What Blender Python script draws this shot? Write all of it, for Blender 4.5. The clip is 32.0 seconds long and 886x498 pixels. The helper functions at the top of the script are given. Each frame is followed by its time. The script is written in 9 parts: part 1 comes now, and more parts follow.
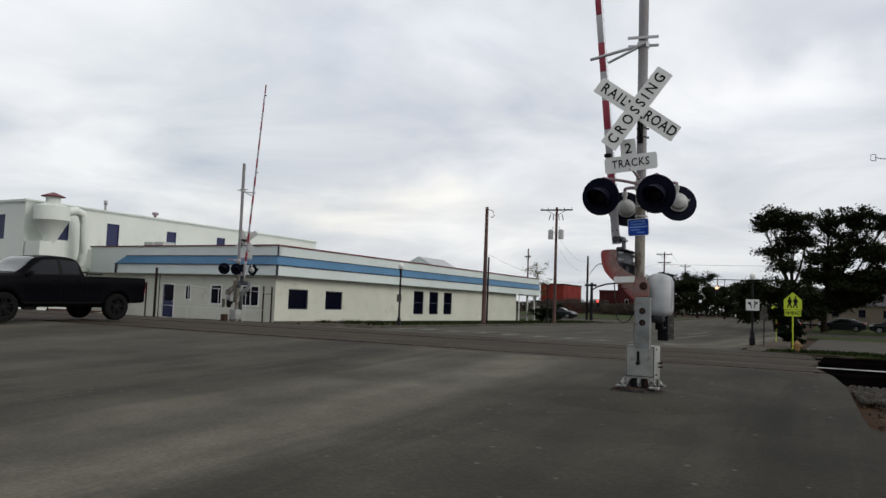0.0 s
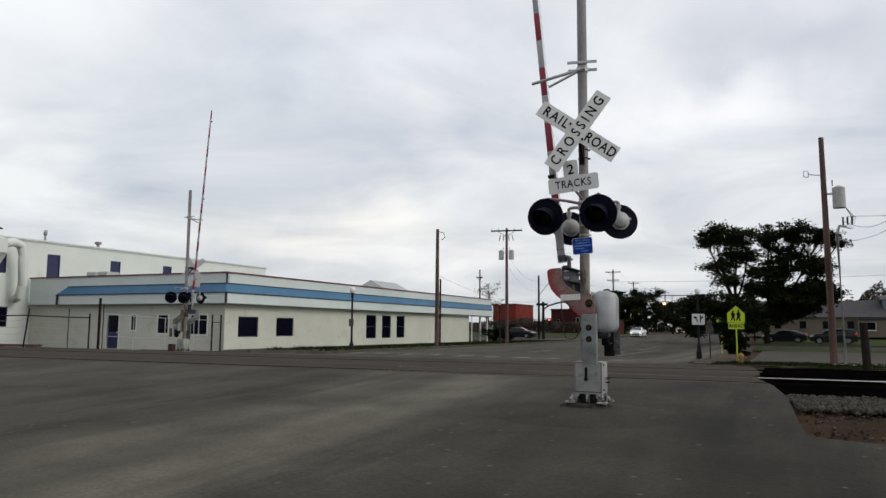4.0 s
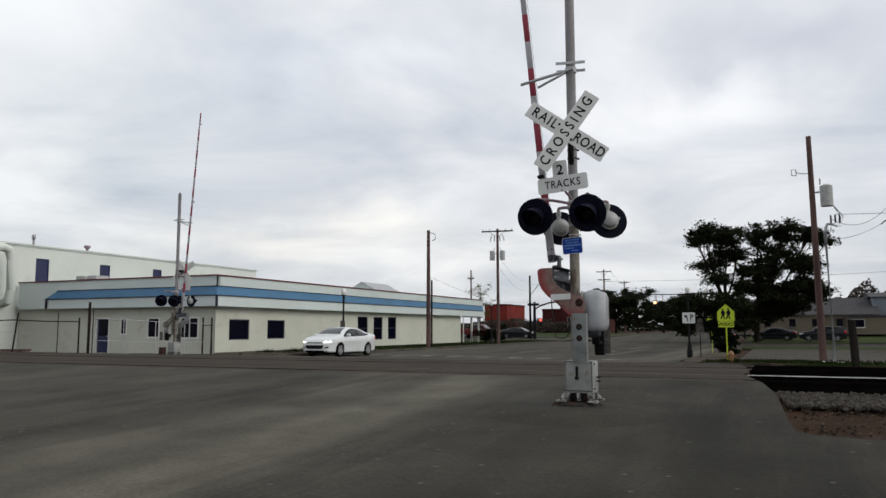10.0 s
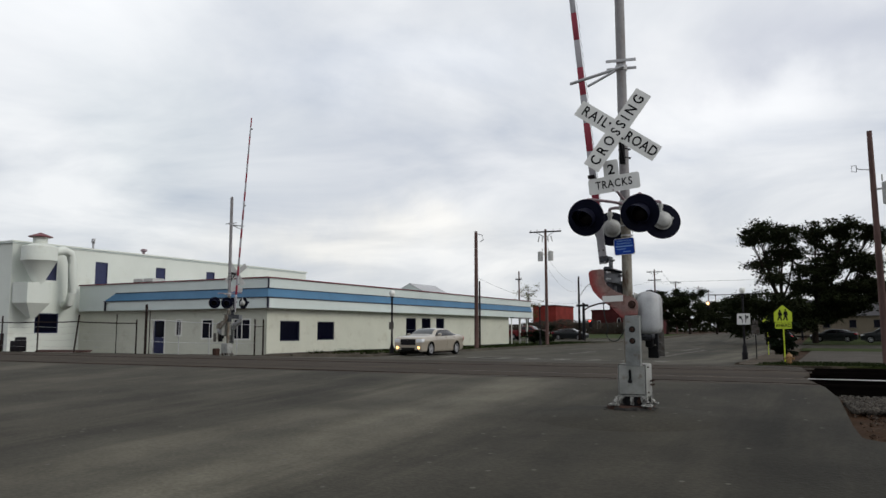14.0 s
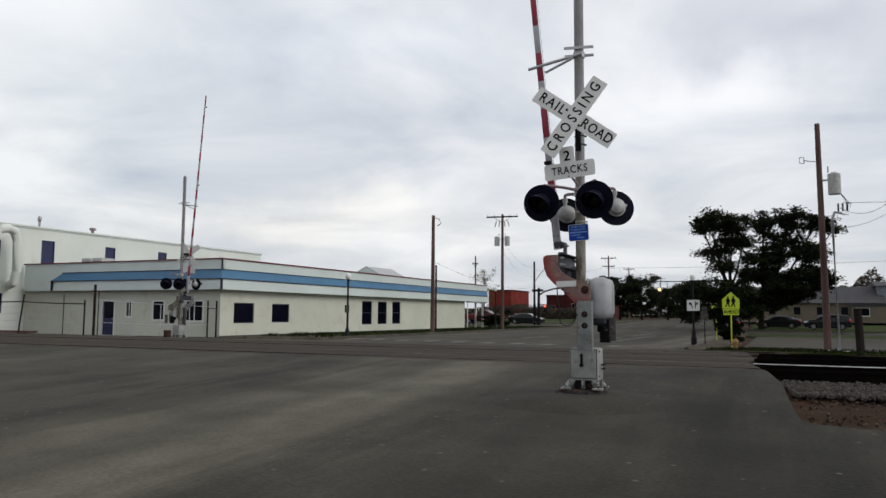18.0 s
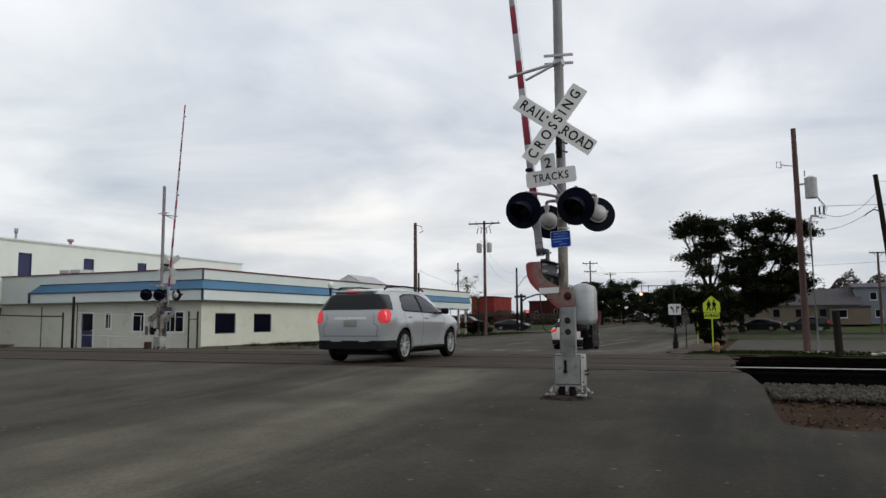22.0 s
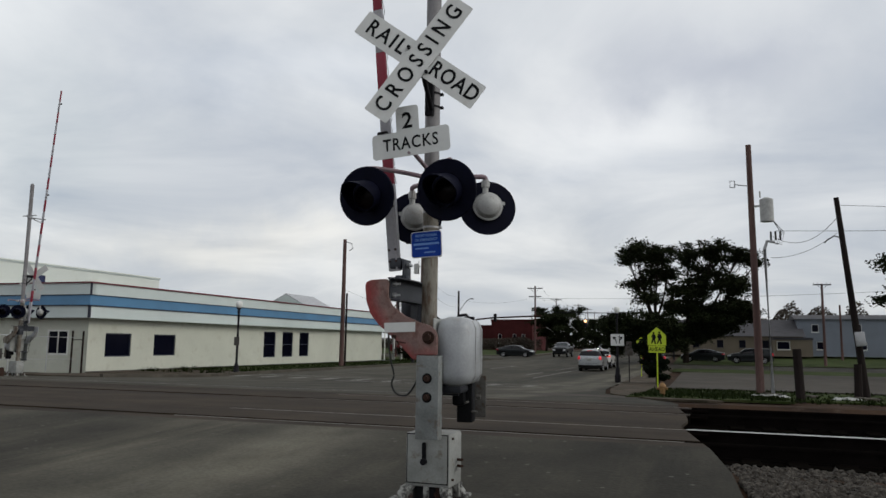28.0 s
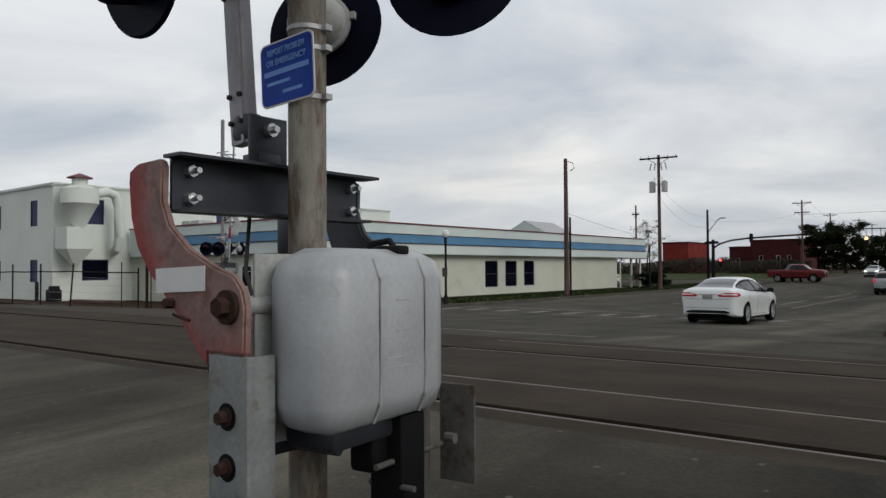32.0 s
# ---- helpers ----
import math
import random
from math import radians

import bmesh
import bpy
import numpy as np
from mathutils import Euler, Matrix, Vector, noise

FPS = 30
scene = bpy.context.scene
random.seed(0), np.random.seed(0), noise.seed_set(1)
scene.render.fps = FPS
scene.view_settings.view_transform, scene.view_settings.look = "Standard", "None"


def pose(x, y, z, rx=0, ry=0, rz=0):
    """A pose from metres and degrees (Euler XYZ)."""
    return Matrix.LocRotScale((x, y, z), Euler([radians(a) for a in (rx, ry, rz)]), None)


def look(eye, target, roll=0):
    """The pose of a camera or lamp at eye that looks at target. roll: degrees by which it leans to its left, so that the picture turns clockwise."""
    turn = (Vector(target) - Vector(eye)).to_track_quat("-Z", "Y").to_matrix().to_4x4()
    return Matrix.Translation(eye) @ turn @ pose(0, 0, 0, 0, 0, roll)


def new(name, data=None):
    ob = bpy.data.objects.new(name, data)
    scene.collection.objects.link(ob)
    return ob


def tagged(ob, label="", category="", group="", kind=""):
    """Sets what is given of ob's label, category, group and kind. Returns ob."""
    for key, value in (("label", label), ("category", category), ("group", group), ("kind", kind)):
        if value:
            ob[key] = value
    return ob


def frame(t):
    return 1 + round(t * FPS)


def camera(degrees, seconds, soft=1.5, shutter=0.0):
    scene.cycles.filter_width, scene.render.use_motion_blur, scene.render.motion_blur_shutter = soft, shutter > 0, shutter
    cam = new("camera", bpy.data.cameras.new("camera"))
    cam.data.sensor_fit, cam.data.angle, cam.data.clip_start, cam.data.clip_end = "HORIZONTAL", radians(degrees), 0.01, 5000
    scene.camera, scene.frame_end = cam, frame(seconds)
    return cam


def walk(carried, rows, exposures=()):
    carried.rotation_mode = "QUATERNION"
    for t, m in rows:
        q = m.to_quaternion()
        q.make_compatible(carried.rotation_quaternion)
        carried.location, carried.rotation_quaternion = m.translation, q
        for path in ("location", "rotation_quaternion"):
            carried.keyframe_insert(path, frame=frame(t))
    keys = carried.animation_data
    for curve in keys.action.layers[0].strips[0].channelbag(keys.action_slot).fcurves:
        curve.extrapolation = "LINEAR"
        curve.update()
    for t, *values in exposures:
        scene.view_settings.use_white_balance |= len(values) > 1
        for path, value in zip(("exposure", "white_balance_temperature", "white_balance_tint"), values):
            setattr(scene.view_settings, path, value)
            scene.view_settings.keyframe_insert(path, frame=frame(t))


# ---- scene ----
cam = camera(61.6, 32.0)
PATH = [
    (0, (0.284, 0.008, 0.975), (-0.669, 1.76, 1.124), 2.1),
    (0.5, (0.343, -0.075, 0.985), (-0.518, 1.724, 1.137), 1.7),
    (1, (0.367, -0.121, 0.964), (-0.432, 1.703, 1.14), 1.2),
    (1.5, (0.362, -0.064, 0.984), (-0.462, 1.748, 1.17), 0.2),
    (2, (0.355, -0.028, 0.971), (-0.483, 1.779, 1.153), -0.2),
    (2.5, (0.361, -0.092, 0.968), (-0.47, 1.715, 1.178), -0.4),
    (4.5, (0.365, -0.053, 0.963), (-0.473, 1.751, 1.174), 0.6),
    (5, (0.353, -0.056, 0.964), (-0.504, 1.74, 1.161), 0.3),
    (5.5, (0.373, -0.072, 0.962), (-0.532, 1.692, 1.225), 0.9),
    (6, (0.353, -0.053, 0.955), (-0.581, 1.697, 1.213), 0.1),
    (6.5, (0.356, -0.08, 0.944), (-0.555, 1.688, 1.158), -0.6),
    (7, (0.36, -0.076, 0.95), (-0.481, 1.723, 1.192), -0.3),
    (7.5, (0.359, -0.103, 0.951), (-0.436, 1.718, 1.176), 0.1),
    (8, (0.367, -0.081, 0.946), (-0.444, 1.734, 1.168), -0.8),
    (8.5, (0.366, -0.076, 0.958), (-0.442, 1.738, 1.192), -0.4),
    (9, (0.369, -0.058, 0.952), (-0.445, 1.753, 1.19), -0.3),
    (9.5, (0.374, -0.079, 0.962), (-0.448, 1.728, 1.205), -0.1),
    (10, (0.383, -0.079, 0.957), (-0.431, 1.735, 1.172), -0.1),
    (10.5, (0.374, -0.06, 0.962), (-0.457, 1.745, 1.186), -0.5),
    (11, (0.373, -0.067, 0.963), (-0.456, 1.741, 1.178), -0.7),
    (11.5, (0.37, -0.057, 0.961), (-0.467, 1.747, 1.179), -0.8),
    (12, (0.375, -0.094, 0.956), (-0.471, 1.707, 1.161), -0.5),
    (12.5, (0.374, -0.067, 0.958), (-0.474, 1.732, 1.169), -1.0),
    (13, (0.367, -0.087, 0.962), (-0.456, 1.728, 1.132), -0.4),
    (13.5, (0.358, -0.082, 0.968), (-0.532, 1.702, 1.124), -1.1),
    (14, (0.339, -0.05, 0.975), (-0.589, 1.708, 1.193), -0.1),
    (14.5, (0.328, -0.073, 0.956), (-0.559, 1.712, 1.122), 0.8),
    (15, (0.337, -0.09, 0.958), (-0.427, 1.747, 1.159), 1.2),
    (15.5, (0.336, -0.075, 0.963), (-0.446, 1.754, 1.167), 0.6),
    (17.5, (0.368, -0.07, 0.967), (-0.466, 1.739, 1.142), 0.0),
    (18, (0.354, -0.039, 0.973), (-0.473, 1.774, 1.148), 0.4),
    (18.5, (0.36, -0.051, 0.974), (-0.439, 1.775, 1.145), -0.0),
    (19, (0.369, -0.035, 0.96), (-0.442, 1.784, 1.146), 0.1),
    (19.5, (0.334, -0.062, 0.991), (-0.526, 1.732, 1.203), -1.0),
    (20, (0.318, -0.027, 0.982), (-0.671, 1.699, 1.193), -1.7),
    (20.5, (0.313, -0.025, 0.974), (-0.6, 1.742, 1.189), -0.6),
    (21, (0.328, -0.036, 0.968), (-0.496, 1.777, 1.154), 0.7),
    (21.5, (0.337, -0.08, 0.974), (-0.432, 1.756, 1.163), 0.8),
    (22, (0.346, -0.04, 0.985), (-0.436, 1.79, 1.179), -0.4),
    (22.5, (0.338, -0.013, 0.983), (-0.477, 1.804, 1.17), -0.5),
    (23, (0.352, -0.046, 0.961), (-0.458, 1.771, 1.165), -0.1),
    (23.5, (0.375, -0.053, 0.959), (-0.386, 1.789, 1.129), -0.1),
    (24, (0.384, -0.032, 0.988), (-0.393, 1.803, 1.154), -0.7),
    (24.5, (0.335, 0.145, 0.968), (-0.538, 1.941, 1.081), -1.2),
    (25, (0.407, 0.509, 1.004), (-0.459, 2.296, 1.24), -0.0),
    (25.2, (0.386, 0.791, 1.002), (-0.467, 2.594, 1.148), 0.3),
    (25.5, (0.257, 1.36, 1.039), (-0.648, 3.124, 1.301), -0.2),
    (27.5, (0.146, 3.411, 1.205), (-0.675, 5.222, 1.415), 1.2),
    (28, (0.07, 3.965, 1.253), (-0.586, 5.837, 1.506), 0.8),
    (28.5, (0.038, 4.441, 1.284), (-0.81, 6.232, 1.555), 1.0),
    (29, (-0.04, 4.799, 1.325), (-1.024, 6.519, 1.6), 0.1),
    (29.5, (-0.131, 5.069, 1.35), (-1.137, 6.774, 1.634), -1.7),
    (30, (-0.12, 5.525, 1.343), (-1.196, 7.182, 1.652), -1.4),
    (30.5, (-0.125, 6.056, 1.341), (-1.41, 7.575, 1.553), -0.9),
    (31, (-0.094, 6.714, 1.394), (-1.304, 8.276, 1.703), -0.2),
    (31.5, (-0.014, 7.378, 1.428), (-1.263, 8.929, 1.609), 1.8),
    (32, (-0.146, 8.145, 1.406), (-1.387, 9.713, 1.459), -0.4),
]
walk(cam, [(t, look(eye, target, roll)) for t, eye, target, roll in PATH], exposures=[(0.0, -0.05, 6500, 8.5), (24.5, -0.05, 6450, 8.5), (28.0, -0.24, 6440, 7.5), (29.0, -0.32, 6400, 6.5), (30.0, -0.33, 6380, 5.5), (31.0, -0.36, 6380, 5.0), (31.5, -0.5, 6400, 6.0), (32.0, -0.25, 6450, 8.0)])

# ---------------------------------------------------------------- light
SUN_AZ, SUN_EL = 86.0, 33.0      # from +y clockwise, degrees
world = bpy.data.worlds.new("sky")
scene.world = world
world.use_nodes = True
wn, wl = world.node_tree.nodes, world.node_tree.links
wn.clear()


def wnode(kind):
    return wn.new(kind)


def wmath(op, a, b=None):
    n = wnode("ShaderNodeMath")
    n.operation = op
    for i, v in enumerate((a, b)):
        if v is None:
            continue
        if isinstance(v, (int, float)):
            n.inputs[i].default_value = v
        else:
            wl.new(v, n.inputs[i])
    return n.outputs[0]


tc = wnode("ShaderNodeTexCoord")
sep = wnode("ShaderNodeSeparateXYZ")
wl.new(tc.outputs["Generated"], sep.inputs[0])
up = wmath("MAXIMUM", sep.outputs[2], 0.0)
den = wmath("ADD", up, 0.16)
comb = wnode("ShaderNodeCombineXYZ")
wl.new(wmath("DIVIDE", sep.outputs[0], den), comb.inputs[0])
wl.new(wmath("DIVIDE", sep.outputs[1], den), comb.inputs[1])
big = wnode("ShaderNodeTexNoise")
big.inputs["Scale"].default_value, big.inputs["Detail"].default_value = 0.95, 7.0
big.inputs["Roughness"].default_value, big.inputs["Distortion"].default_value = 0.52, 0.5
wl.new(comb.outputs[0], big.inputs["Vector"])
ramp = wnode("ShaderNodeValToRGB")
ramp.color_ramp.elements[0].position, ramp.color_ramp.elements[1].position = 0.33, 0.66
ramp.color_ramp.elements[0].color = (0.60, 0.64, 0.72, 1)
ramp.color_ramp.elements[1].color = (1.0, 1.0, 1.015, 1)
mid = ramp.color_ramp.elements.new(0.48)
mid.color = (0.78, 0.80, 0.845, 1)
wl.new(big.outputs["Fac"], ramp.inputs[0])
# the cloud cover is brightest half-way up
rise = wmath("ADD", 0.91, wmath("MULTIPLY", up, wmath("SUBTRACT", 0.55, wmath("MULTIPLY", up, 0.45))))
lit = wnode("ShaderNodeVectorMath")
lit.operation = "SCALE"
wl.new(ramp.outputs[0], lit.inputs[0])
wl.new(rise, lit.inputs["Scale"])
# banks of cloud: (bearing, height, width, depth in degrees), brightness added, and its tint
puff = wnode("ShaderNodeTexNoise")
puff.inputs["Scale"].default_value, puff.inputs["Detail"].default_value, puff.inputs["Roughness"].default_value = 5.0, 6.0, 0.55
wl.new(tc.outputs["Generated"], puff.inputs["Vector"])
stray = wmath("MULTIPLY", wmath("SUBTRACT", puff.outputs["Fac"], 0.5), 26.0)
bearing = wmath("ADD", wmath("MULTIPLY", wmath("ARCTAN2", sep.outputs[0], sep.outputs[1]), 57.3), stray)
height = wmath("ADD", wmath("MULTIPLY", wmath("ARCSINE", sep.outputs[2]), 57.3), wmath("MULTIPLY", stray, 0.42))
withband = lit
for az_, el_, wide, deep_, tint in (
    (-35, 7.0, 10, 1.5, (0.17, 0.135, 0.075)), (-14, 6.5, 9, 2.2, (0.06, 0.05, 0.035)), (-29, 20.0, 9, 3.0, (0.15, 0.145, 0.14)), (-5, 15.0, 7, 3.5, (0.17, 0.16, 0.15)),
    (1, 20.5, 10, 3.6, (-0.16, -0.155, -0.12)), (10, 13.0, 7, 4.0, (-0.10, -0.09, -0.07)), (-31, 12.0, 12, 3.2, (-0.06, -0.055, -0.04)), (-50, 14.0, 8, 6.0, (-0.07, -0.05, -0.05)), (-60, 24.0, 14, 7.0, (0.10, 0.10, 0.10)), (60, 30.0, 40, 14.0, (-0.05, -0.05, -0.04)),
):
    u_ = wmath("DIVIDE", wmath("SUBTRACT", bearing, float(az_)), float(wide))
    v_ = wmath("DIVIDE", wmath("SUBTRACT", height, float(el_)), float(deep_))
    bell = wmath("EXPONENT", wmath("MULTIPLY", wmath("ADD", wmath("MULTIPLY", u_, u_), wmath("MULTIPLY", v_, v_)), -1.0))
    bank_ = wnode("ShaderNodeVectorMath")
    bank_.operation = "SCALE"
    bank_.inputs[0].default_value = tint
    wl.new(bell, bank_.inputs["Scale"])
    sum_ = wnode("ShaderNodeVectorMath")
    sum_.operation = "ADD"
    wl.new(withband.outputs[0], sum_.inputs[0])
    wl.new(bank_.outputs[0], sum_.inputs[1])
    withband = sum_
nishita = wnode("ShaderNodeTexSky")
nishita.sky_type, nishita.sun_disc, nishita.sun_elevation, nishita.sun_rotation = "NISHITA", False, radians(SUN_EL), radians(SUN_AZ)
mixn = wnode("ShaderNodeMix")
mixn.data_type = "RGBA"
mixn.inputs[0].default_value = 0.93
thin = wnode("ShaderNodeVectorMath")
thin.operation = "SCALE"
thin.inputs["Scale"].default_value = 0.1
wl.new(nishita.outputs[0], thin.inputs[0])
wl.new(thin.outputs[0], mixn.inputs[6])
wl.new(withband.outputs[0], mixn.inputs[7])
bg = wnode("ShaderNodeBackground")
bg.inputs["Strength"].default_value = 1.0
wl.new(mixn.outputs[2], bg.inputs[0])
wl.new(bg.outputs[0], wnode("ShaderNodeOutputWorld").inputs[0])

sun = new("sun", bpy.data.lights.new("sun", "SUN"))
sun.data.energy, sun.data.angle, sun.data.color = 1.4, radians(28), (1.0, 0.96, 0.9)
sun.matrix_world = look((60 * math.sin(radians(SUN_AZ)), 60 * math.cos(radians(SUN_AZ)), 60 * math.tan(radians(SUN_EL))), (0, 0, 0))


# ---------------------------------------------------------------- materials
def mat(name, col, rough=0.6, metal=0.0, var=0.25, scale=2.0, fine=45.0, bump=0.15, stain=None, stain_at=0.6, coat=0.0, stretch=(1, 1, 1), glow=None, spec=0.5, specks=None, patch=None, lanes=None, rim=None):
    """A surface with large blotches, fine grain and, where given, stains of a second colour; rim: a colour kept beyond a radius (x, z, from, to) of a worn plate."""
    m = bpy.data.materials.new(name)
    m.use_nodes = True
    nt = m.node_tree
    n, l = nt.nodes, nt.links
    p = n["Principled BSDF"]
    p.inputs["Roughness"].default_value, p.inputs["Metallic"].default_value = rough, metal
    p.inputs["Coat Weight"].default_value = coat
    p.inputs["Coat Roughness"].default_value = 0.06
    p.inputs["Specular IOR Level"].default_value = spec
    if glow:
        p.inputs["Emission Color"].default_value = (*glow[:3], 1)
        p.inputs["Emission Strength"].default_value = glow[3]
    if var <= 0 and stain is None:
        p.inputs["Base Color"].default_value = (*col, 1)
        return m
    co = n.new("ShaderNodeTexCoord")
    mp = n.new("ShaderNodeMapping")
    mp.inputs["Scale"].default_value = stretch
    l.new(co.outputs["Object"], mp.inputs[0])
    a, b = n.new("ShaderNodeTexNoise"), n.new("ShaderNodeTexNoise")
    for node, s, d in ((a, scale, 6.0), (b, fine, 3.0)):
        node.inputs["Scale"].default_value, node.inputs["Detail"].default_value = s, d
        l.new(mp.outputs[0] if node is a or stretch[2] != 1 else co.outputs["Object"], node.inputs["Vector"])
    ra = n.new("ShaderNodeValToRGB")
    ra.color_ramp.elements[0].position, ra.color_ramp.elements[1].position = 0.3, 0.7
    ra.color_ramp.elements[0].color = (*[c * (1 - var) for c in col], 1)
    ra.color_ramp.elements[1].color = (*[min(1, c * (1 + var * 0.6)) for c in col], 1)
    l.new(a.outputs["Fac"], ra.inputs[0])
    out = ra.outputs[0]
    if stain is not None:
        c = n.new("ShaderNodeTexNoise")
        c.inputs["Scale"].default_value, c.inputs["Detail"].default_value, c.inputs["Roughness"].default_value = scale * 2.3, 9.0, 0.68
        l.new(mp.outputs[0], c.inputs["Vector"])
        rc = n.new("ShaderNodeValToRGB")
        rc.color_ramp.elements[0].position, rc.color_ramp.elements[1].position = stain_at - 0.06, stain_at + 0.07
        l.new(c.outputs["Fac"], rc.inputs[0])
        mx = n.new("ShaderNodeMix")
        mx.data_type = "RGBA"
        l.new(rc.outputs[0], mx.inputs[0])
        l.new(out, mx.inputs[6])
        mx.inputs[7].default_value = (*stain, 1)
        out = mx.outputs[2]
    if rim is not None:
        at = n.new("ShaderNodeVectorMath")
        at.operation = "MULTIPLY_ADD"
        at.inputs[1].default_value, at.inputs[2].default_value = (1, 0, 1), (-rim[3], 0, -rim[4])
        l.new(co.outputs["Object"], at.inputs[0])
        far = n.new("ShaderNodeVectorMath")
        far.operation = "LENGTH"
        l.new(at.outputs[0], far.inputs[0])
        wb = n.new("ShaderNodeMath")
        wb.operation = "MULTIPLY_ADD"
        wb.inputs[1].default_value = 0.2
        l.new(a.outputs["Fac"], wb.inputs[0])
        l.new(far.outputs["Value"], wb.inputs[2])
        rr = n.new("ShaderNodeMapRange")
        rr.inputs[1].default_value, rr.inputs[2].default_value = rim[5] + 0.1, rim[6] + 0.1
        l.new(wb.outputs[0], rr.inputs[0])
        mrim = n.new("ShaderNodeMix")
        mrim.data_type = "RGBA"
        l.new(rr.outputs[0], mrim.inputs[0])
        l.new(out, mrim.inputs[6])
        mrim.inputs[7].default_value = (*rim[:3], 1)
        out = mrim.outputs[2]
    if patch is not None:
        pn = n.new("ShaderNodeTexNoise")
        pn.inputs["Scale"].default_value, pn.inputs["Detail"].default_value, pn.inputs["Roughness"].default_value = patch[0], 5.0, 0.6
        l.new(co.outputs["Object"], pn.inputs["Vector"])
        rp = n.new("ShaderNodeValToRGB")
        rp.color_ramp.elements[0].position, rp.color_ramp.elements[1].position = 0.32, 0.66
        rp.color_ramp.elements[0].color, rp.color_ramp.elements[1].color = (*[1 - patch[1]] * 3, 1), (*[1 + patch[1] * 0.35] * 3, 1)
        l.new(pn.outputs["Fac"], rp.inputs[0])
        mpx = n.new("ShaderNodeMix")
        mpx.data_type, mpx.blend_type = "RGBA", "MULTIPLY"
        mpx.inputs[0].default_value = 1.0
        l.new(out, mpx.inputs[6])
        l.new(rp.outputs[0], mpx.inputs[7])
        out = mpx.outputs[2]
    if lanes is not None:
        # the wheel tracks are worn paler than the strips beside them: (x, brightness)
        sep, wob = n.new("ShaderNodeSeparateXYZ"), n.new("ShaderNodeTexNoise")
        l.new(co.outputs["Object"], sep.inputs[0])
        l.new(co.outputs["Object"], wob.inputs["Vector"])
        wob.inputs["Scale"].default_value, wob.inputs["Detail"].default_value = 0.28, 3.0
        add = n.new("ShaderNodeMath")
        add.operation = "MULTIPLY_ADD"
        add.inputs[1].default_value = 1.1
        l.new(wob.outputs["Fac"], add.inputs[0])
        l.new(sep.outputs[0], add.inputs[2])
        mr = n.new("ShaderNodeMapRange")
        mr.inputs[1].default_value, mr.inputs[2].default_value = lanes[0][0] + 0.55, lanes[-1][0] + 0.55
        l.new(add.outputs[0], mr.inputs[0])
        rl = n.new("ShaderNodeValToRGB")
        rl.color_ramp.interpolation = "EASE"
        span_ = lanes[-1][0] - lanes[0][0]
        for k_, (x_, v_) in enumerate(lanes):
            at_ = (x_ - lanes[0][0]) / span_
            el = rl.color_ramp.elements[k_ and -1] if k_ in (0, len(lanes) - 1) else rl.color_ramp.elements.new(at_)
            el.position, el.color = at_, (v_ / 2, v_ / 2, v_ / 2, 1)
        l.new(mr.outputs[0], rl.inputs[0])
        db = n.new("ShaderNodeMath")
        db.operation = "MULTIPLY"
        db.inputs[1].default_value = 2.0
        l.new(rl.outputs[0], db.inputs[0])
        ml = n.new("ShaderNodeVectorMath")
        ml.operation = "SCALE"
        l.new(out, ml.inputs[0])
        l.new(db.outputs[0], ml.inputs["Scale"])
        out = ml.outputs[0]
    if specks is not None:
        vo = n.new("ShaderNodeTexVoronoi")
        vo.inputs["Scale"].default_value = specks[3]
        l.new(co.outputs["Object"], vo.inputs["Vector"])
        rs = n.new("ShaderNodeValToRGB")
        rs.color_ramp.elements[0].position, rs.color_ramp.elements[1].position = 0.06, 0.10
        rs.color_ramp.elements[0].color, rs.color_ramp.elements[1].color = (1, 1, 1, 1), (0, 0, 0, 1)
        l.new(vo.outputs["Distance"], rs.inputs[0])
        ms = n.new("ShaderNodeMix")
        ms.data_type = "RGBA"
        l.new(rs.outputs[0], ms.inputs[0])
        l.new(out, ms.inputs[6])
        ms.inputs[7].default_value = (*specks[:3], 1)
        out = ms.outputs[2]
    gr = n.new("ShaderNodeMix")
    gr.data_type, gr.blend_type = "RGBA", "OVERLAY"
    gr.inputs[0].default_value = min(1.0, var)
    l.new(out, gr.inputs[6])
    l.new(b.outputs["Fac"], gr.inputs[7])
    l.new(gr.outputs[2], p.inputs["Base Color"])
    if bump:
        bp = n.new("ShaderNodeBump")
        bp.inputs["Strength"].default_value, bp.inputs["Distance"].default_value = bump, 0.01
        l.new(b.outputs["Fac"], bp.inputs["Height"])
        l.new(bp.outputs[0], p.inputs["Normal"])
    return m


ASPHALT = mat("asphalt", (0.050, 0.0462, 0.036), 0.9, var=0.42, scale=0.42, fine=24, bump=0.6, stain=(0.065, 0.0595, 0.0455), stain_at=0.52, stretch=(1.0, 0.1, 1), spec=0.12, specks=(0.085, 0.08, 0.07, 3.2), patch=(0.6, 0.38), lanes=((-24.0, 1.05), (-19.0, 1.15), (-15.0, 1.0), (-11.0, 0.97), (-8.6, 0.88), (-7.6, 0.9), (-6.1, 1.5), (-5.5, 1.3), (-4.9, 1.85), (-4.3, 1.6), (-3.6, 0.86), (-2.0, 0.66), (0.4, 0.66), (4.0, 0.6)))
ASPHALT_OLD = mat("asphalt_patch", (0.026, 0.025, 0.024), 0.9, var=0.45, scale=2.5, fine=60, bump=0.6, stain=(0.055, 0.05, 0.044), stain_at=0.58, spec=0.1)
LOT = mat("pale_paving", (0.057, 0.050, 0.041), 0.9, var=0.3, scale=0.5, fine=20, bump=0.3, stain=(0.05, 0.045, 0.038), stain_at=0.58, spec=0.12)
